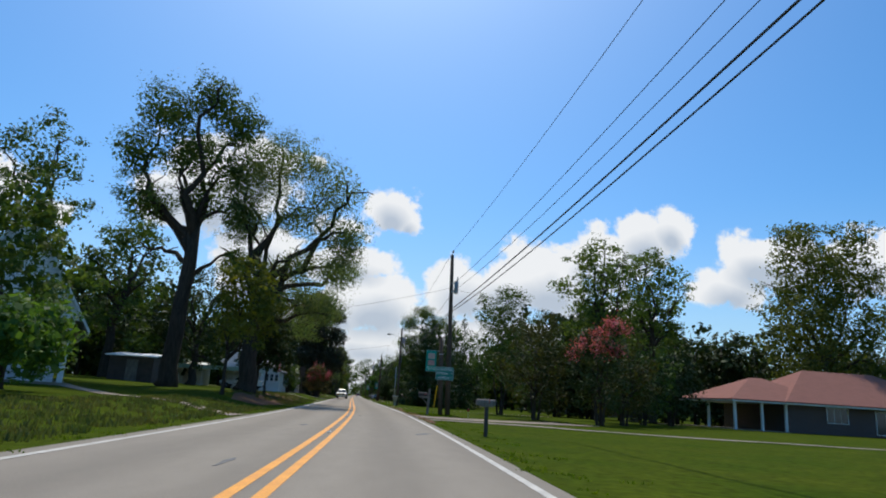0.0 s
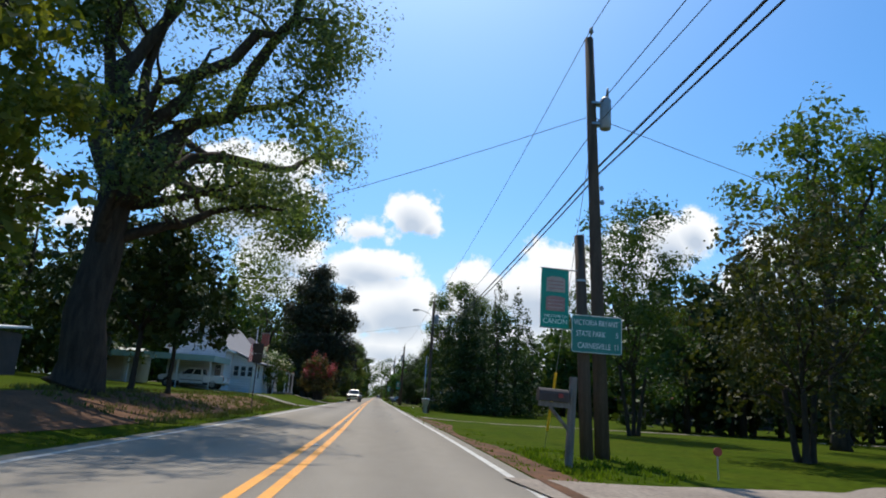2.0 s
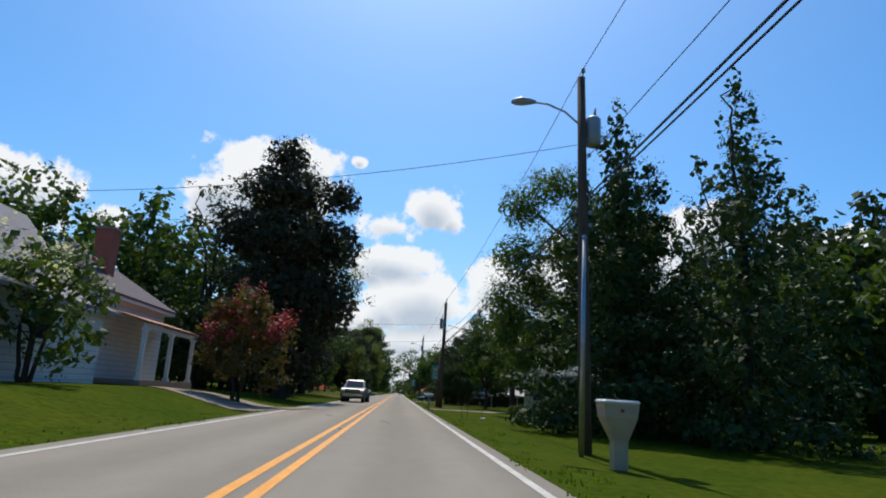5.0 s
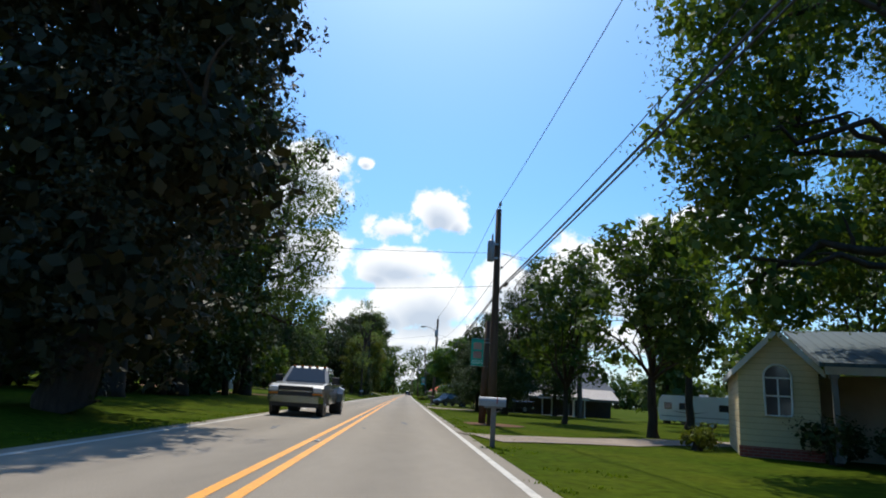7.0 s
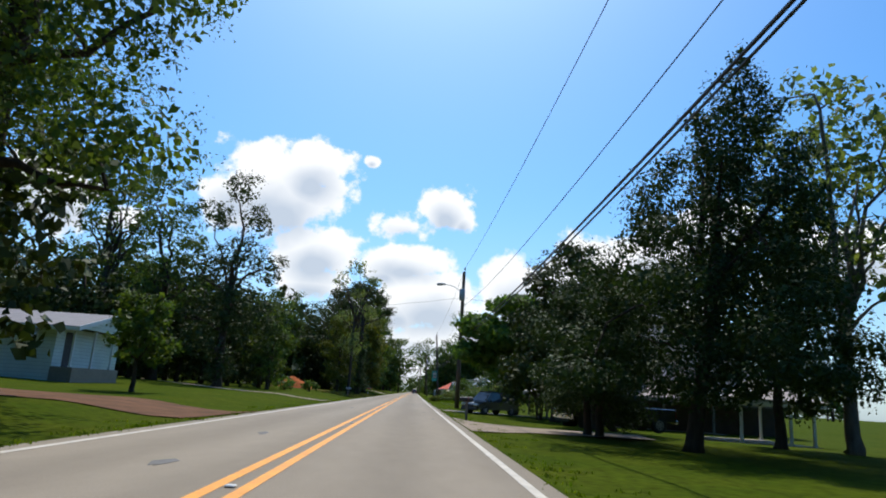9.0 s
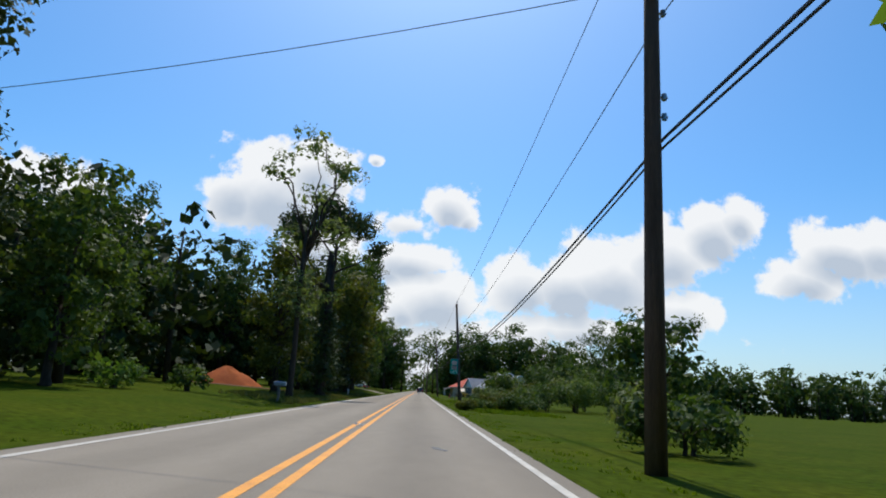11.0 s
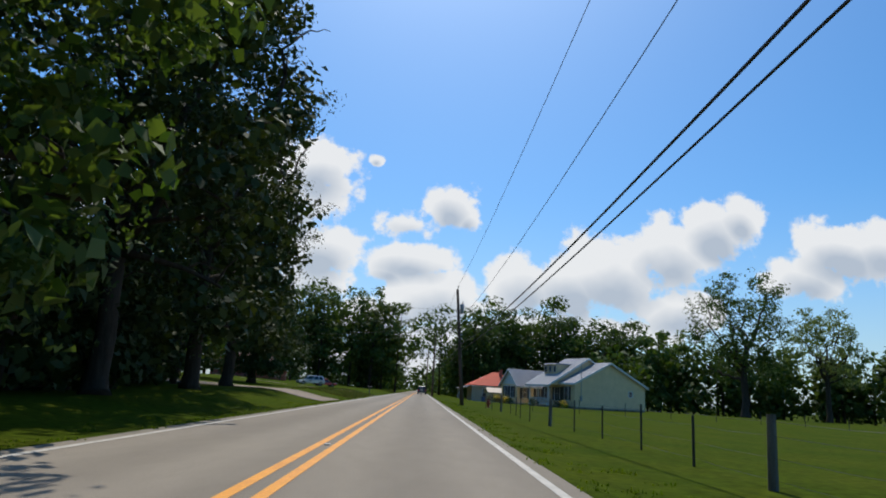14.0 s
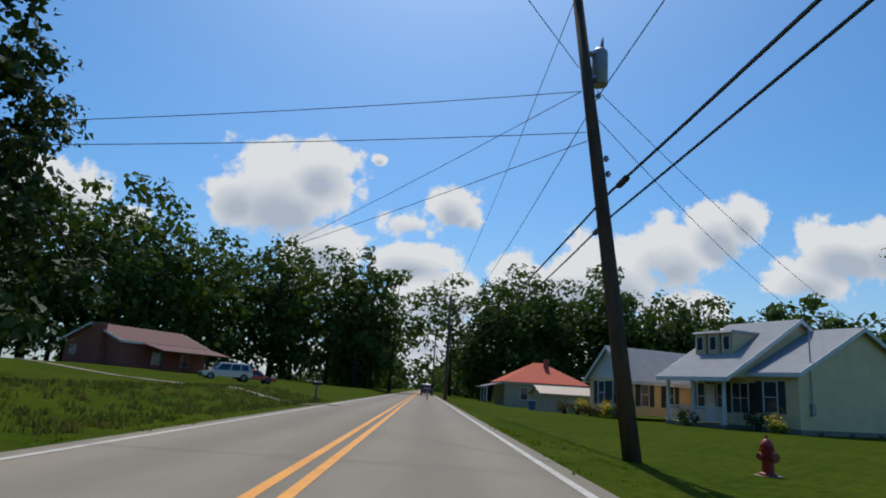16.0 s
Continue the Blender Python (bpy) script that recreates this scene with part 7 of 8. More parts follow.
    if dually:
        for k in range(5):
            part("roof_lamp", Shape().box(-0.6 + 0.3 * k - 0.06, -0.6 + 0.3 * k + 0.06, -0.36, -0.24, 1.84, 1.88, 0.01), "lamp_amber", th, "amber roof marker lamp")
    add_wheels(th, ((-2.0, False), (2.1, dually)), 0.40, 0.26, hw)
    return th


def suv(name, m, label, paint, category="car", long=4.6, height=1.72, nose=0.95):
    th = thing(name, m, label, category)
    hw = 0.92
    a, b = -long / 2, long / 2
    belt = height * 0.56
    part("body", side_loft([(a + 0.05, 0.34), (b - 0.05, 0.34), (b, 0.6), (b - 0.05, belt), (a + nose + 0.1, belt), (a + 0.25, belt - 0.16), (a, 0.62)], hw), paint, th)
    greenhouse(th, a + nose, b - 0.08, a + nose + 0.75, b - 0.42, belt - 0.02, height, hw - 0.06, hw - 0.22, paint, ((0.10, 0.42), (0.45, 0.70), (0.73, 0.93)))
    for sx in (-1, 1):
        part("headlight", Shape().box(sx * 0.68 - 0.18, sx * 0.68 + 0.18, a - 0.02, a + 0.12, 0.62, 0.78, 0.02), "lamp_white", th)
        part("tail_light", Shape().box(sx * 0.76 - 0.1, sx * 0.76 + 0.1, b - 0.06, b + 0.02, 0.7, 1.05, 0.02), "lamp_red", th)
        part("door_mirror", Shape().box(hw if sx > 0 else -hw - 0.18, hw + 0.18 if sx > 0 else -hw, a + nose + 0.3, a + nose + 0.4, belt, belt + 0.16, 0.02), "black", th)
        for y in (a + 0.85, b - 0.85):
            part("wheel_arch", Shape().tube([(sx * (hw - 0.1), y, 0.33), (sx * (hw + 0.004), y, 0.33)], 0.37, 18), "black", th)
    part("grille", Shape().box(-0.45, 0.45, a - 0.02, a + 0.05, 0.5, 0.72, 0.02), "black", th)
    part("front_bumper", Shape().box(-0.88, 0.88, a - 0.05, a + 0.2, 0.28, 0.5, 0.03), "black", th)
    part("rear_bumper", Shape().box(-0.88, 0.88, b - 0.15, b + 0.06, 0.3, 0.54, 0.03), "black", th)
    add_wheels(th, ((a + 0.85, False), (b - 0.85, False)), 0.33, 0.22, hw)
    return th


def spot(x, y, turn, s=1.0):
    return pose(x, y, max(ground_z(x, y), -0.5) if abs(x - road_x(y)) > LANE + 0.3 else 0.004, 0, 0, turn) @ Matrix.Scale(s, 4)


pickup("pickup_truck", spot(-7.65, 125.9, 1.5, 0.93), "pewter crew-cab dually pickup truck driving on the road", "paint_pewter", True)
pickup("pickup_truck", spot(-17.0, 80.6, -88, 0.84), "white pickup truck parked under a carport", "paint_white")
suv("suv", spot(road_x(385) + 1.75, 385.0, 182.0), "black sport utility vehicle driving on the road", "paint_black")
suv("minivan", spot(-28.6, 332.5, -60.0, 0.80), "silver minivan parked on a lawn drive", "paint_silver", "minivan", 4.9, 1.7, 0.9)
suv("car", spot(-26.9, 334.6, 120.0, 0.77), "small red car parked beside a minivan", "paint_red", "car", 4.2, 1.4, 1.1)
suv("suv", spot(-1.3, 170.2, -50.0, 0.74), "black sport utility vehicle parked in tree shade", "paint_black")
pickup("pickup_truck", spot(3.4, 161.0, -76, 0.85), "dark pickup truck parked under a tree", "paint_black")
suv("car", spot(-46.0, 303.0, 70.0), "white car parked among shrubs on a lawn", "paint_white", "car", 4.4, 1.42, 1.1)

# ---------------------------------------------------------------- signs, banners and small things


def letters(body_text, size, align="CENTER"):
    """Flat raised lettering in the built-in font, as a mesh in the x-z plane facing -y."""
    cu = bpy.data.curves.new("lettering", "FONT")
    cu.body, cu.size, cu.align_x, cu.align_y, cu.extrude = body_text, size, align, "CENTER", 0.002
    tmp = bpy.data.objects.new("lettering", cu)
    me = bpy.data.meshes.new_from_object(tmp)
    bpy.data.objects.remove(tmp)
    me.transform(Matrix.Rotation(radians(90), 4, "X"))
    return me


def text_part(parent, words, size, x, y, z, mat, align="CENTER", stretch=1.0, name="lettering"):
    me = letters(words, size, align)
    me.transform(Matrix.Diagonal((stretch, 1, 1, 1)))
    me.transform(Matrix.Translation((x, y, z)))
    me.materials.clear()
    me.materials.append(M[mat])
    return part(name, me, mat, parent)


# place-name sign on the short pole
gs = thing("guide_sign", pose(3.92, 41.74, 2.58, 0, 0, 6), "green guide sign with white border and lettering", "road sign")
plate = Shape()
cr = 0.05
outline = []
for cx, cz, a0 in ((0.53, 0.36, 0), (-0.53, 0.36, 90), (-0.53, -0.36, 180), (0.53, -0.36, 270)):
    outline += [(cx + cr * math.cos(radians(a0 + k * 30)), 0, cz + cr * math.sin(radians(a0 + k * 30))) for k in range(4)]
plate.prism(outline, (0, 0.012, 0))
part("plate", plate, "sign_green", gs)
part("border", Shape().tube([(x * 0.985, -0.004, z * 0.975) for x, _, z in outline + outline[:1]], 0.007, 4), "sign_white", gs)
text_part(gs, "VICTORIA BRYANT", 0.17, -0.53, -0.006, 0.24, "sign_white", "LEFT", 0.70)
text_part(gs, "STATE PARK", 0.17, -0.48, -0.006, 0.0, "sign_white", "LEFT", 0.72)
text_part(gs, "5", 0.17, 0.50, -0.006, 0.0, "sign_white", "RIGHT", 0.80)
text_part(gs, "CARNESVILLE", 0.17, -0.44, -0.006, -0.26, "sign_white", "LEFT", 0.74)
text_part(gs, "11", 0.17, 0.52, -0.006, -0.26, "sign_white", "RIGHT", 0.80)
part("strap", Shape().box(-0.3, 0.0, 0.008, 0.24, 0.1, 0.16), "steel", gs)
part("strap", Shape().box(-0.3, 0.0, 0.008, 0.24, -0.16, -0.1), "steel", gs)


def short_pole(x, y, h, lean, label):
    th = thing("short_pole", pose(x, y, ground_z(x, y) - 0.05), label, "pole")
    part("shaft", Shape().tube([(0, 0, 0), (lean / 2, 0.05, h / 2), (lean, 0.1, h)], [0.15, 0.135, 0.115], 12), "pole_wood", th, smooth=True)
    part("band", Shape().tube([(lean * 0.78, 0.08, h * 0.78), (lean * 0.785, 0.08, h * 0.79)], 0.14, 12), "steel", th)


short_pole(3.80, 42.0, 5.0, -0.2, "short weathered wooden pole beside a taller one")
short_pole(-0.95, 128.3, 4.25, 0.1, "short weathered wooden pole carrying a banner")


def banner(x, y, z, w, h, turn):
    th = thing("banner", pose(x, y, z, 0, 0, turn), "teal town banner with a pale building picture and lettering", "banner", "town banners on poles")
    s = Shape()
    cols, rows = 8, 10
    for r in range(rows + 1):
        for c in range(cols + 1):
            s.v.append((-w / 2 + w * c / cols, 0.03 * math.sin(c / cols * 5 + r * 0.4) * w, h * r / rows))
    for r in range(rows):
        for c in range(cols):
            a = r * (cols + 1) + c
            s.f.append((a, a + 1, a + cols + 2, a + cols + 1))
    part("cloth", s, "banner_teal", th, smooth=True)
    for z0, z1, mt in ((0.60, 0.86, "banner_cream"), (0.28, 0.53, "banner_rose")):
        p = Shape()
        p.prism([(-w * 0.33, -0.045, h * z0), (w * 0.33, -0.045, h * z0), (w * 0.33, -0.045, h * (z1 - 0.03)), (w * 0.16, -0.045, h * z1), (-w * 0.16, -0.045, h * z1), (-w * 0.33, -0.045, h * (z1 - 0.03))], (0, 0.006, 0))
        pic = part("picture", p, mt, th, "pale red picture panel")
        for k in range(3):
            part("picture_bar", Shape().box(-w * 0.28, w * 0.28, -0.05, -0.046, h * (z0 + 0.05 + 0.06 * k), h * (z0 + 0.066 + 0.06 * k)), "banner_rose" if mt == "banner_cream" else "banner_cream", pic)
    text_part(th, "WELCOME TO", h * 0.062, 0, -0.045, h * 0.19, "sign_white")
    text_part(th, "CANON", h * 0.115, 0, -0.045, h * 0.105, "sign_white")
    for zz in (0.0, h):
        part("rod", Shape().tube([(-w / 2 - 0.02, 0, zz), (w / 2 + 0.2, 0.02, zz)], 0.014, 6), "steel", th)


banner(3.0, 41.85, 2.68, 0.66, 1.33, 8)
banner(-1.27, 128.2, 2.25, 0.52, 1.12, 4)
banner(-5.32, 238.2, 2.85, 0.80, 1.52, 6)


# ---- mailboxes
def mailbox(x, y, turn, mat, label, h=1.0, wood=True, leaning=0.0):
    th = thing("mailbox", pose(x, y, ground_z(x, y) - 0.03, 0, leaning, turn), label, "mailbox")
    part("post", Shape().box(-0.05, 0.05, -0.05, 0.05, 0, h - 0.02), "grey_wood" if wood else "black", th)
    ring = [(-0.085, 0), (0.085, 0), (0.085, 0.10)] + [(0.085 * math.cos(a), 0.10 + 0.085 * math.sin(a)) for a in (math.pi * k / 6 for k in range(1, 6))] + [(-0.085, 0.10)]
    b = Shape()
    b.prism([(-0.30, a, h + c) for a, c in ring], (0.55, 0, 0))
    bx = part("box", b, mat, th)
    part("door", Shape().prism([(-0.315, a * 0.96, h + c * 0.97 + 0.002) for a, c in ring], (0.014, 0, 0)), mat, bx)
    part("flag", Shape().box(0.05, 0.07, -0.10, -0.09, h + 0.05, h + 0.20), "hydrant_red", bx, "red signal flag")
    part("bracket", Shape().box(-0.2, 0.18, -0.07, 0.07, h - 0.04, h), "grey_wood", th)


mailbox(3.15, 19.4, 4, "grey_wood", "weathered grey mailbox on a dark square post", 0.92, False)
mb = thing("mailbox", pose(2.62, 39.6, 0.12, 0, 2, 5), "dark mailbox hung on a grey wooden post arm", "mailbox")
part("post", Shape().tube([(0.18, 0, -0.25), (0.2, 0, 1.42)], [0.075, 0.07], 10), "grey_wood", mb)
part("arm", Shape().box(-0.42, 0.2, -0.05, 0.05, 0.86, 0.95), "grey_wood", mb)
part("brace", Shape().tube([(0.18, 0, 0.45), (-0.22, 0, 0.86)], 0.035, 6), "grey_wood", mb)
ring = [(-0.1, 0), (0.1, 0), (0.1, 0.12)] + [(0.1 * math.cos(a), 0.12 + 0.1 * math.sin(a)) for a in (math.pi * k / 6 for k in range(1, 6))] + [(-0.1, 0.12)]
bx = part("box", Shape().prism([(-0.45, a, 0.96 + c) for a, c in ring], (0.55, 0, 0)), "dark_wood", mb)
part("flag", Shape().box(-0.1, -0.02, -0.13, -0.11, 1.03, 1.1), "hydrant_red", bx)
mailbox(-1.7, 115.2, 0, "transformer_grey", "grey mailbox on a wooden post", 0.85)
mailbox(-3.15, 159.2, 0, "black", "black mailbox on a wooden post in shade", 0.78)
mailbox(-13.9, 200.5, 180, "transformer_grey", "grey mailbox on a wooden post beside the road", 0.8)
mailbox(-18.1, 317.0, 180, "black", "dark mailbox on a thin post", 0.85)
mailbox(-12.6, 340.0, 0, "black", "dark mailbox on a thin post", 0.9)
pb = thing("mailbox", pose(1.72, 85.0, -0.22, 0, 0, 4), "tapered tan plastic mailbox pedestal with a white lid", "mailbox")
part("pedestal", Shape().loft([[(-0.13, -0.13, 0), (0.13, -0.13, 0), (0.13, 0.13, 0), (-0.13, 0.13, 0)], [(-0.13, -0.13, 0.55), (0.13, -0.13, 0.55), (0.13, 0.13, 0.55), (-0.13, 0.13, 0.55)], [(-0.33, -0.24, 0.98), (0.27, -0.24, 0.98), (0.27, 0.24, 0.98), (-0.33, 0.24, 0.98)], [(-0.36, -0.25, 1.22), (0.30, -0.25, 1.22), (0.30, 0.25, 1.22), (-0.36, 0.25, 1.22)]]), "plastic_tan", pb)
part("lid", Shape().box(-0.38, 0.32, -0.27, 0.27, 1.22, 1.30, 0.03), "white_paint", pb)
part("flag", Shape().box(-0.06, 0.0, -0.28, -0.25, 1.08, 1.14), "hydrant_red", pb)

# grey steel lamp post beside the second pole, guy-wire guard, small markers
lp = thing("steel_post", pose(1.6, 87.4, -0.2), "slender grey steel post beside a utility pole", "post")
part("shaft", Shape().tube([(0, 0, 0), (0, 0, 5.0)], [0.06, 0.045], 10), "steel", lp, smooth=True)
part("cap", Shape().tube([(0, 0, 5.0), (0, 0, 5.08)], [0.06, 0.03], 10), "steel", lp)
gw = thing("guy_wire", pose(3.58, 45.2, -0.05), "steel guy wire with a bright yellow plastic guard", "guy wire")
gt = on_pole(1, 8.0, 0.0) - Vector((3.58, 45.2, -0.05))
part("wire", Shape().tube([(0, 0, 0), gt], 0.008, 5), "steel", gw)
part("guard", Shape().tube([gt * 0.055, gt * 0.24], 0.035, 8), "petal_yellow", gw, "yellow plastic guy guard")
mk = thing("marker", pose(5.2, 39.0, -0.05), "small red reflector disc on a thin stake", "marker")
part("stake", Shape().tube([(0, 0, 0), (0, 0, 0.4)], 0.012, 6), "steel", mk)
part("disc", Shape().disc((0, -0.015, 0.46), (0, 1, 0), 0.075, 0.02), "hydrant_red", mk)
sb = thing("road_sign", pose(-7.2, 58.8, 0.18, 0, 0, 4), "shade-darkened back of a road sign on a steel post", "road sign")
# dark brown on post and panels stands in for shade on the sign's back
part("post", Shape().tube([(0, 0, -0.2), (0, 0, 2.85)], 0.028, 8), "dark_wood", sb)
part("panel", Shape().box(-0.24, 0.24, -0.06, -0.035, 2.42, 2.88), "dark_wood", sb)
part("panel", Shape().box(-0.22, 0.22, -0.06, -0.035, 1.98, 2.40), "dark_wood", sb)
wm = thing("marker_post", pose(-15.1, 230.7, ground_z(-15.1, 230.7) - 0.02), "short white marker post in roadside grass", "marker")
part("stake", Shape().box(-0.05, 0.05, -0.02, 0.02, 0, 0.62, 0.01), "white_paint", wm)
for k, (sx, sy, sh) in enumerate([(-0.15, 104.0, 0.75), (0.12, 104.3, 0.78), (0.9, 105.2, 0.62)]):
    st = thing("stake", pose(sx, sy, ground_z(sx, sy) - 0.02, 0, 3 * (k - 1)), "thin dark metal stake in a lawn", "stake", "stakes in the lawn")
    part("rod", Shape().tube([(0, 0, 0), (0, 0, sh)], 0.014, 6), "black", st)
dr = thing("yard_drain", pose(0.95, 105.1, ground_z(0.95, 105.1)), "small white drain cap in a lawn", "drain cap")
part("cap", Shape().tube([(0, 0, -0.02), (0, 0, 0.05), (0, 0, 0.08)], [0.12, 0.11, 0.05], 12), "white_paint", dr)

# flag on its pole
fp = thing("flagpole", pose(-12.25, 80.0, ground_z(-12.25, 80.0) - 0.03), "white flagpole with a striped flag hanging slack", "flagpole")
part("pole", Shape().tube([(0, 0, 0), (0, 0, 5.05)], [0.035, 0.022], 10), "white_paint", fp, smooth=True)
part("ball", Shape().tube([(0, 0, 5.05), (0, 0, 5.08), (0, 0, 5.12), (0, 0, 5.16)], [0.02, 0.05, 0.05, 0.015], 10), "chrome", fp, smooth=True)
for k in range(9):
    s = Shape()
    x0, x1 = -0.02 - 0.042 * k, -0.02 - 0.042 * (k + 1)
    for i in range(9):
        zz = 3.95 - 1.35 * i / 8 - 0.02 * k
        for xx in (x0, x1):
            s.v.append((xx - 0.05 * i / 8, 0.05 * math.sin(xx * 28 + i * 0.5), zz))
    s.f += [(2 * i, 2 * i + 1, 2 * i + 3, 2 * i + 2) for i in range(8)]
    part("stripe", s, "flag_red" if k % 2 == 0 else "flag_white", fp, smooth=True)
part("canton", Shape().prism([(-0.02, -0.07, 3.5), (-0.24, -0.07, 3.48), (-0.24, -0.07, 3.93), (-0.02, -0.07, 3.95)], (0, 0.01, 0)), "flag_blue", fp, "dark blue flag corner")

# hydrant
hy = thing("fire_hydrant", pose(-5.2, 292.0, ground_z(-5.2, 292.0) - 0.02, 0, 0, 20) @ Matrix.Scale(0.92, 4), "weathered red cast-iron fire hydrant on the grass", "fire hydrant")
part("barrel", Shape().tube([(0, 0, 0), (0, 0, 0.06), (0, 0, 0.08), (0, 0, 0.45), (0, 0, 0.47), (0, 0, 0.50)], [0.16, 0.16, 0.11, 0.105, 0.15, 0.15], 16), "hydrant_red", hy, smooth=False)
part("bonnet", Shape().tube([(0, 0, 0.50), (0, 0, 0.58), (0, 0, 0.65), (0, 0, 0.68)], [0.125, 0.12, 0.075, 0.04], 16), "hydrant_red", hy, smooth=True)
part("operating_nut", Shape().tube([(0, 0, 0.68), (0, 0, 0.75)], [0.03, 0.025], 5), "hydrant_red", hy)
for dv, rr in (((1, 0, 0), 0.055), ((-1, 0, 0), 0.055), ((0, -1, 0), 0.08)):
    d = Vector(dv)
    part("outlet_cap", Shape().tube([d * 0.08 + UP * 0.36, d * 0.17 + UP * 0.36, d * 0.175 + UP * 0.36, d * 0.21 + UP * 0.36], [rr, rr, rr * 1.25, rr * 1.1], 12), "hydrant_red", hy)
part("pad", Shape().tube([(0, 0, -0.02), (0, 0, 0.025)], [0.27, 0.25], 14), "gravel", hy)

# field fence
fence = thing("fence", Matrix(), "wire field fence on thin steel posts", "fence")
fy = 236.0
k = 0
prev = None
while fy < 289:
    fx = road_x(fy) + 6.75 + 0.25 * math.sin(fy * 0.3)
    z0 = ground_z(fx, fy)
    if k % 5 == 3:
        part("wooden_post", Shape().tube([(fx, fy, z0 - 0.1), (fx + 0.02, fy, z0 + 1.05)], [0.075, 0.065], 8), "grey_wood", fence, "weathered wooden fence post")
    else:
        part("post", Shape().box(fx - 0.02, fx + 0.02, fy - 0.02, fy + 0.02, z0 - 0.1, z0 + 1.0 + 0.08 * math.sin(fy)), "black", fence)
    if prev:
        for hgt in (0.15, 0.45, 0.75, 0.95):
            part("strand", Shape().tube([(prev[0], prev[1], prev[2] + hgt), ((fx + prev[0]) / 2, (fy + prev[1]) / 2, (z0 + prev[2]) / 2 + hgt - 0.02), (fx, fy, z0 + hgt)], 0.0028, 4), "black", fence)
    prev = (fx, fy, z0)
    fy += 3.4 + 0.5 * math.sin(k * 1.7)
    k += 1
bx0 = prev
for j in range(1, 9):
    fx, fy2 = bx0[0] + 3.6 * j, bx0[1] + 0.3 * j
    z0 = ground_z(fx, fy2)
    part("post", Shape().box(fx - 0.02, fx + 0.02, fy2 - 0.02, fy2 + 0.02, z0 - 0.1, z0 + 1.0), "black", fence)

# mound of red clay
rng = np.random.default_rng(300)
md = Shape()
nr, na = 9, 28
md.v.append((0, 0, 1.45))
for r in range(1, nr + 1):
    u = r / nr
    for a in range(na):
        t = 2 * math.pi * a / na
        rad = 2.3 * u * (1 + 0.10 * math.sin(3 * t + 1) + 0.06 * math.sin(7 * t))
        md.v.append((rad * math.cos(t) * 1.15, rad * math.sin(t), 1.45 * (1 - u ** 1.25) * (1 + 0.10 * noise.noise(Vector((math.cos(t) * 2, math.sin(t) * 2, u * 4)))) - 0.1 * u))
md.f += [(0, 1 + a, 1 + (a + 1) % na) for a in range(na)]
for r in range(nr - 1):
    for a in range(na):
        p, q = 1 + r * na + a, 1 + r * na + (a + 1) % na
        md.f.append((p, p + na, q + na, q))
solo("clay_mound", md, "red_clay", pose(-26.9, 231.5, ground_z(-26.9, 231.5)) @ Matrix.Scale(1.15, 4), "heap of bare red clay at the wood's edge", "earth heap", smooth=True)

# ---- bare earth in the cut bank and at the road's edges
lane_patch("bank_earth", [(37, -6.6, -5.0), (42, -7.4, -4.6), (50, -7.6, -4.5), (60, -7.2, -4.7), (68, -6.6, -5.2)], "dirt", 0.012, "bare brown earth in a low cut bank", "earth")
lane_patch("shoulder_earth", [(48, 3.36, 3.6), (52, 3.34, 3.9), (56, 3.34, 4.4), (60, 3.34, 4.1), (64, 3.36, 3.6)], "dirt", 0.010, "strip of bare red earth beside the road", "earth")
lane_patch("shoulder_earth", [(26, 3.36, 3.6), (34, 3.34, 4.1), (44, 3.34, 4.1), (48, 3.36, 3.6)], "dirt", 0.010, "strip of bare brown earth beside the road", "earth")
lane_patch("shoulder_earth", [(126.0, 4.95, 5.25), (126.2, 4.5, 5.7), (126.6, 4.2, 6.1), (127.3, 4.0, 6.4), (128.0, 4.0, 6.4), (128.6, 4.3, 6.1), (129.0, 4.6, 5.8), (129.2, 4.95, 5.4)], "dirt", 0.012, "bare reddish earth round two poles", "earth")

# raised reflectors on the centre line, and tar patches
for i in range(24):
    y = 4.0 + i * 12.2
    x = road_x(y)
    rf = solo("road_reflector", Shape().box(-0.05, 0.05, -0.045, 0.045, 0.0, 0.02, 0.008), "reflector", pose(x, y, 0.005), "small white raised reflector between centre lines", "road reflector", "reflectors along the centre line")
rng = np.random.default_rng(301)
for i in range(34):
    y = float(rng.uniform(2, 290))
    o = float(rng.choice([-1.1, -0.55, 0.75, 1.9, 2.6])) + float(rng.normal(0, 0.2))
    ln, wd = float(rng.uniform(0.15, 0.9)), float(rng.uniform(0.03, 0.10))
    p = Shape()
    m_ = 9
    rim = [(wd * (1 + 0.4 * rng.normal()) * math.cos(2 * math.pi * a / m_), ln * (1 + 0.25 * rng.normal()) * math.sin(2 * math.pi * a / m_), 0) for a in range(m_)]
    p.prism(rim, (0, 0, 0.003))
    solo("tar_patch", p, "crack", pose(road_x(y) + o, y, 0.0015, 0, 0, float(rng.uniform(-20, 20))), "small dark worn patch in the asphalt", "road patch", "worn patches in the road", kind="structure")


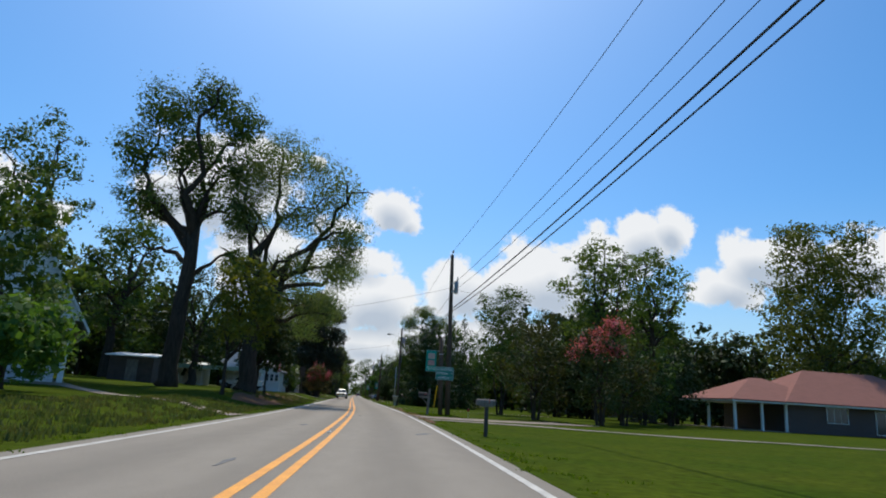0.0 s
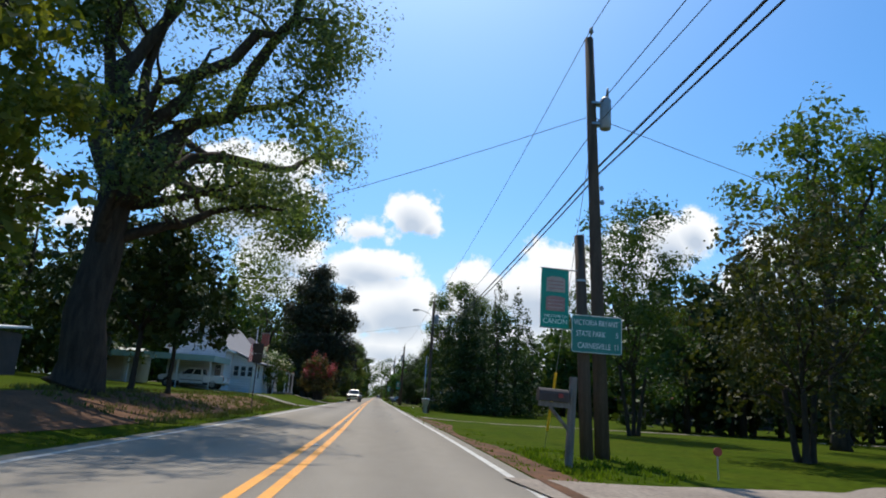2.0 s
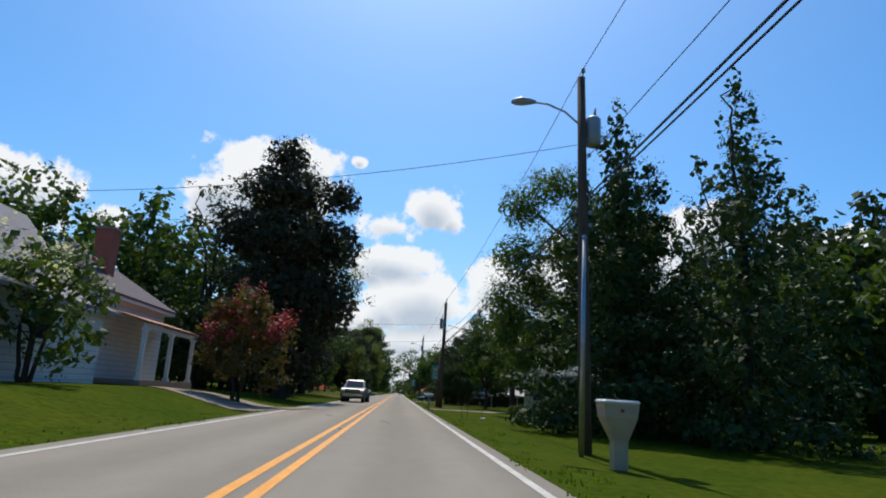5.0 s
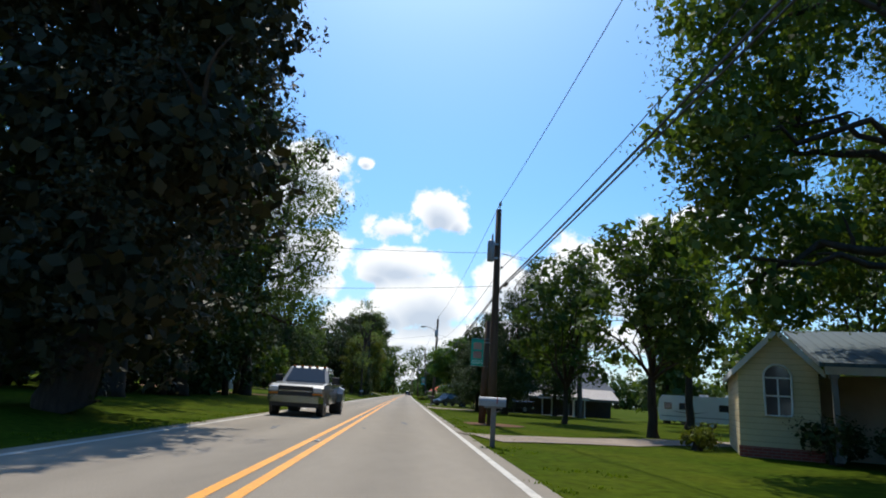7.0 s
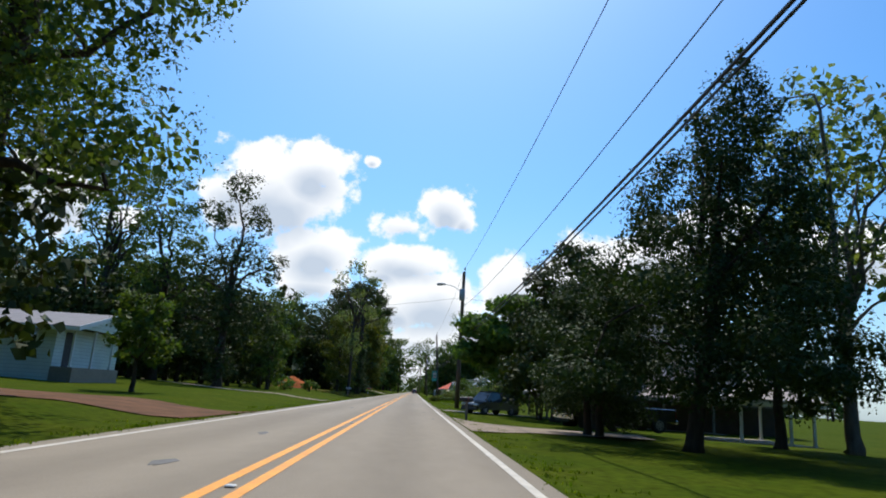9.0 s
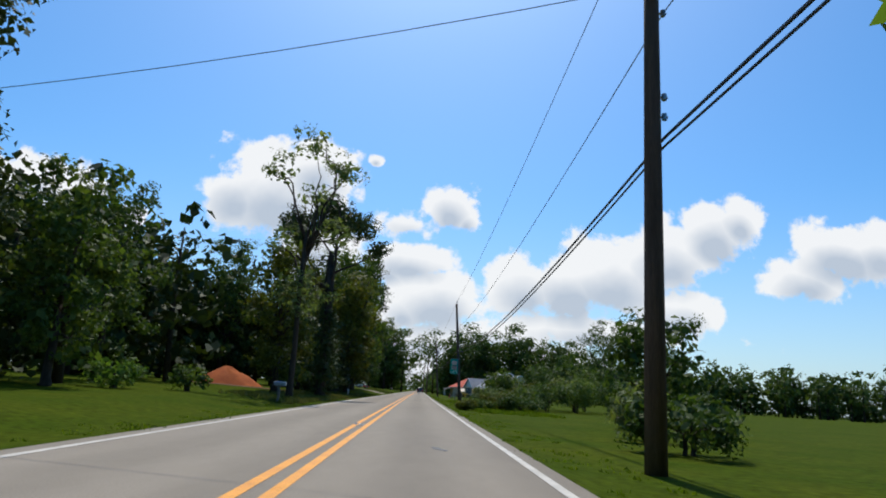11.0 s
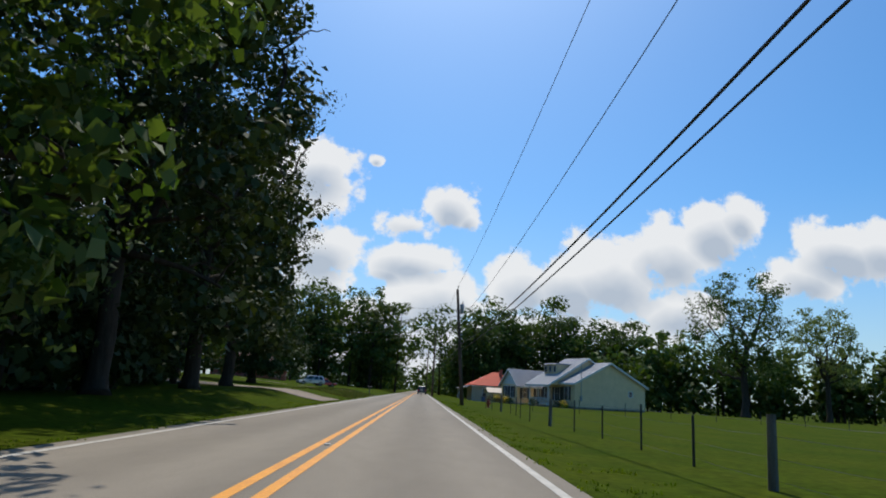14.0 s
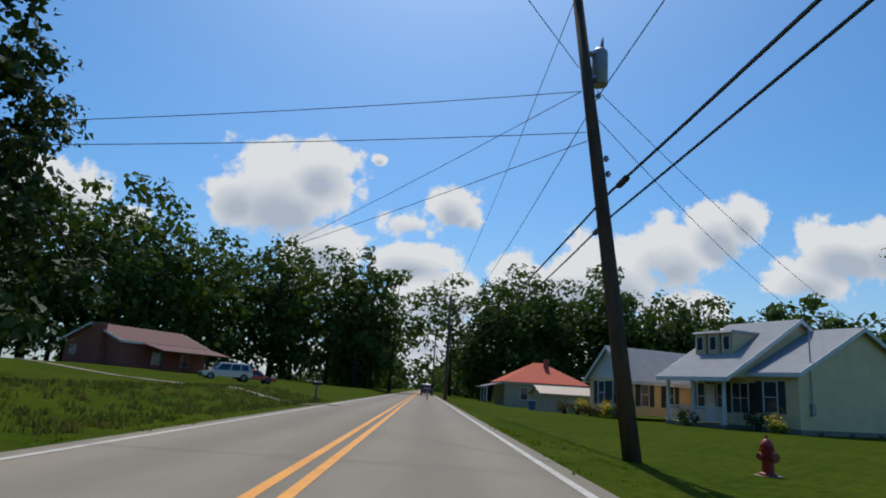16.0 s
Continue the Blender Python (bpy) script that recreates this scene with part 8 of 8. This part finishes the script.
# ---- grass tufts along the verges
def grass_tufts(name, spans, count, height, mat, label, seed, near=3.8, far=9.0, left=True, right=True, clump=16):
    rng = np.random.default_rng(seed)
    quads = []
    total = sum(b - a for a, b in spans)
    for a, b in spans:
        k = int(count * (b - a) / total / clump)
        for _ in range(k):
            y = float(rng.uniform(a, b))
            sd = -1 if (left and (not right or rng.random() < 0.5)) else 1
            o = sd * (near + (far - near) * float(rng.random()) ** 1.6)
            x = road_x(y) + o
            z = ground_z(x, y)
            n = clump
            px = x + rng.normal(0, 0.10, n)
            py = y + rng.normal(0, 0.10, n)
            hh = height * rng.uniform(0.4, 1.25, n)
            ang = rng.uniform(0, 2 * math.pi, n)
            bend = rng.normal(0, 0.3, (n, 2)) * hh[:, None]
            wd = 0.012 + 0.012 * rng.random(n)
            dx_, dy_ = np.cos(ang) * wd, np.sin(ang) * wd
            base = np.stack([px, py, np.full(n, z - 0.01)], 1)
            tip = base + np.stack([bend[:, 0], bend[:, 1], hh], 1)
            mid = (base + tip) / 2 + np.stack([-bend[:, 0], -bend[:, 1], hh * 0.3], 1) * 0.15
            quads.append(np.stack([base - np.stack([dx_, dy_, 0 * dx_], 1), base + np.stack([dx_, dy_, 0 * dx_], 1), mid + np.stack([dx_, dy_, 0 * dx_], 1) * 0.8, tip], 1))
    me = quads_mesh(name, np.concatenate(quads), mat)
    return tagged(new(name, me), label, "grass", kind="stuff")


grass_tufts("grass", [(-2, 300)], 26000, 0.055, "blade", "short green lawn grass along the road's edges", 310, 3.36, 4.8)
grass_tufts("tall_grass", [(206, 244)], 26000, 0.17, "blade", "tall green roadside grass", 311, 5.0, 9.5, left=False)
grass_tufts("weeds", [(0, 34), (44, 74), (290, 318)], 30000, 0.15, "dry_blade", "dry weeds and rough grass on a bank", 312, 4.2, 9.0, right=False)
grass_tufts("weeds", [(200, 236)], 16000, 0.2, "dry_blade", "rough weeds along the wood's edge", 313, 4.3, 8.0, right=False)
grass_tufts("weeds", [(38, 44)], 1600, 0.10, "blade", "leafy weeds round the foot of poles", 314, 4.2, 6.6, left=False)

# ---- the plan at its true size
for ob in list(scene.objects):
    if ob.parent is None and ob.type in {"MESH", "EMPTY"}:
        ob.matrix_world = Matrix.Scale(SIZE, 4) @ ob.matrix_world
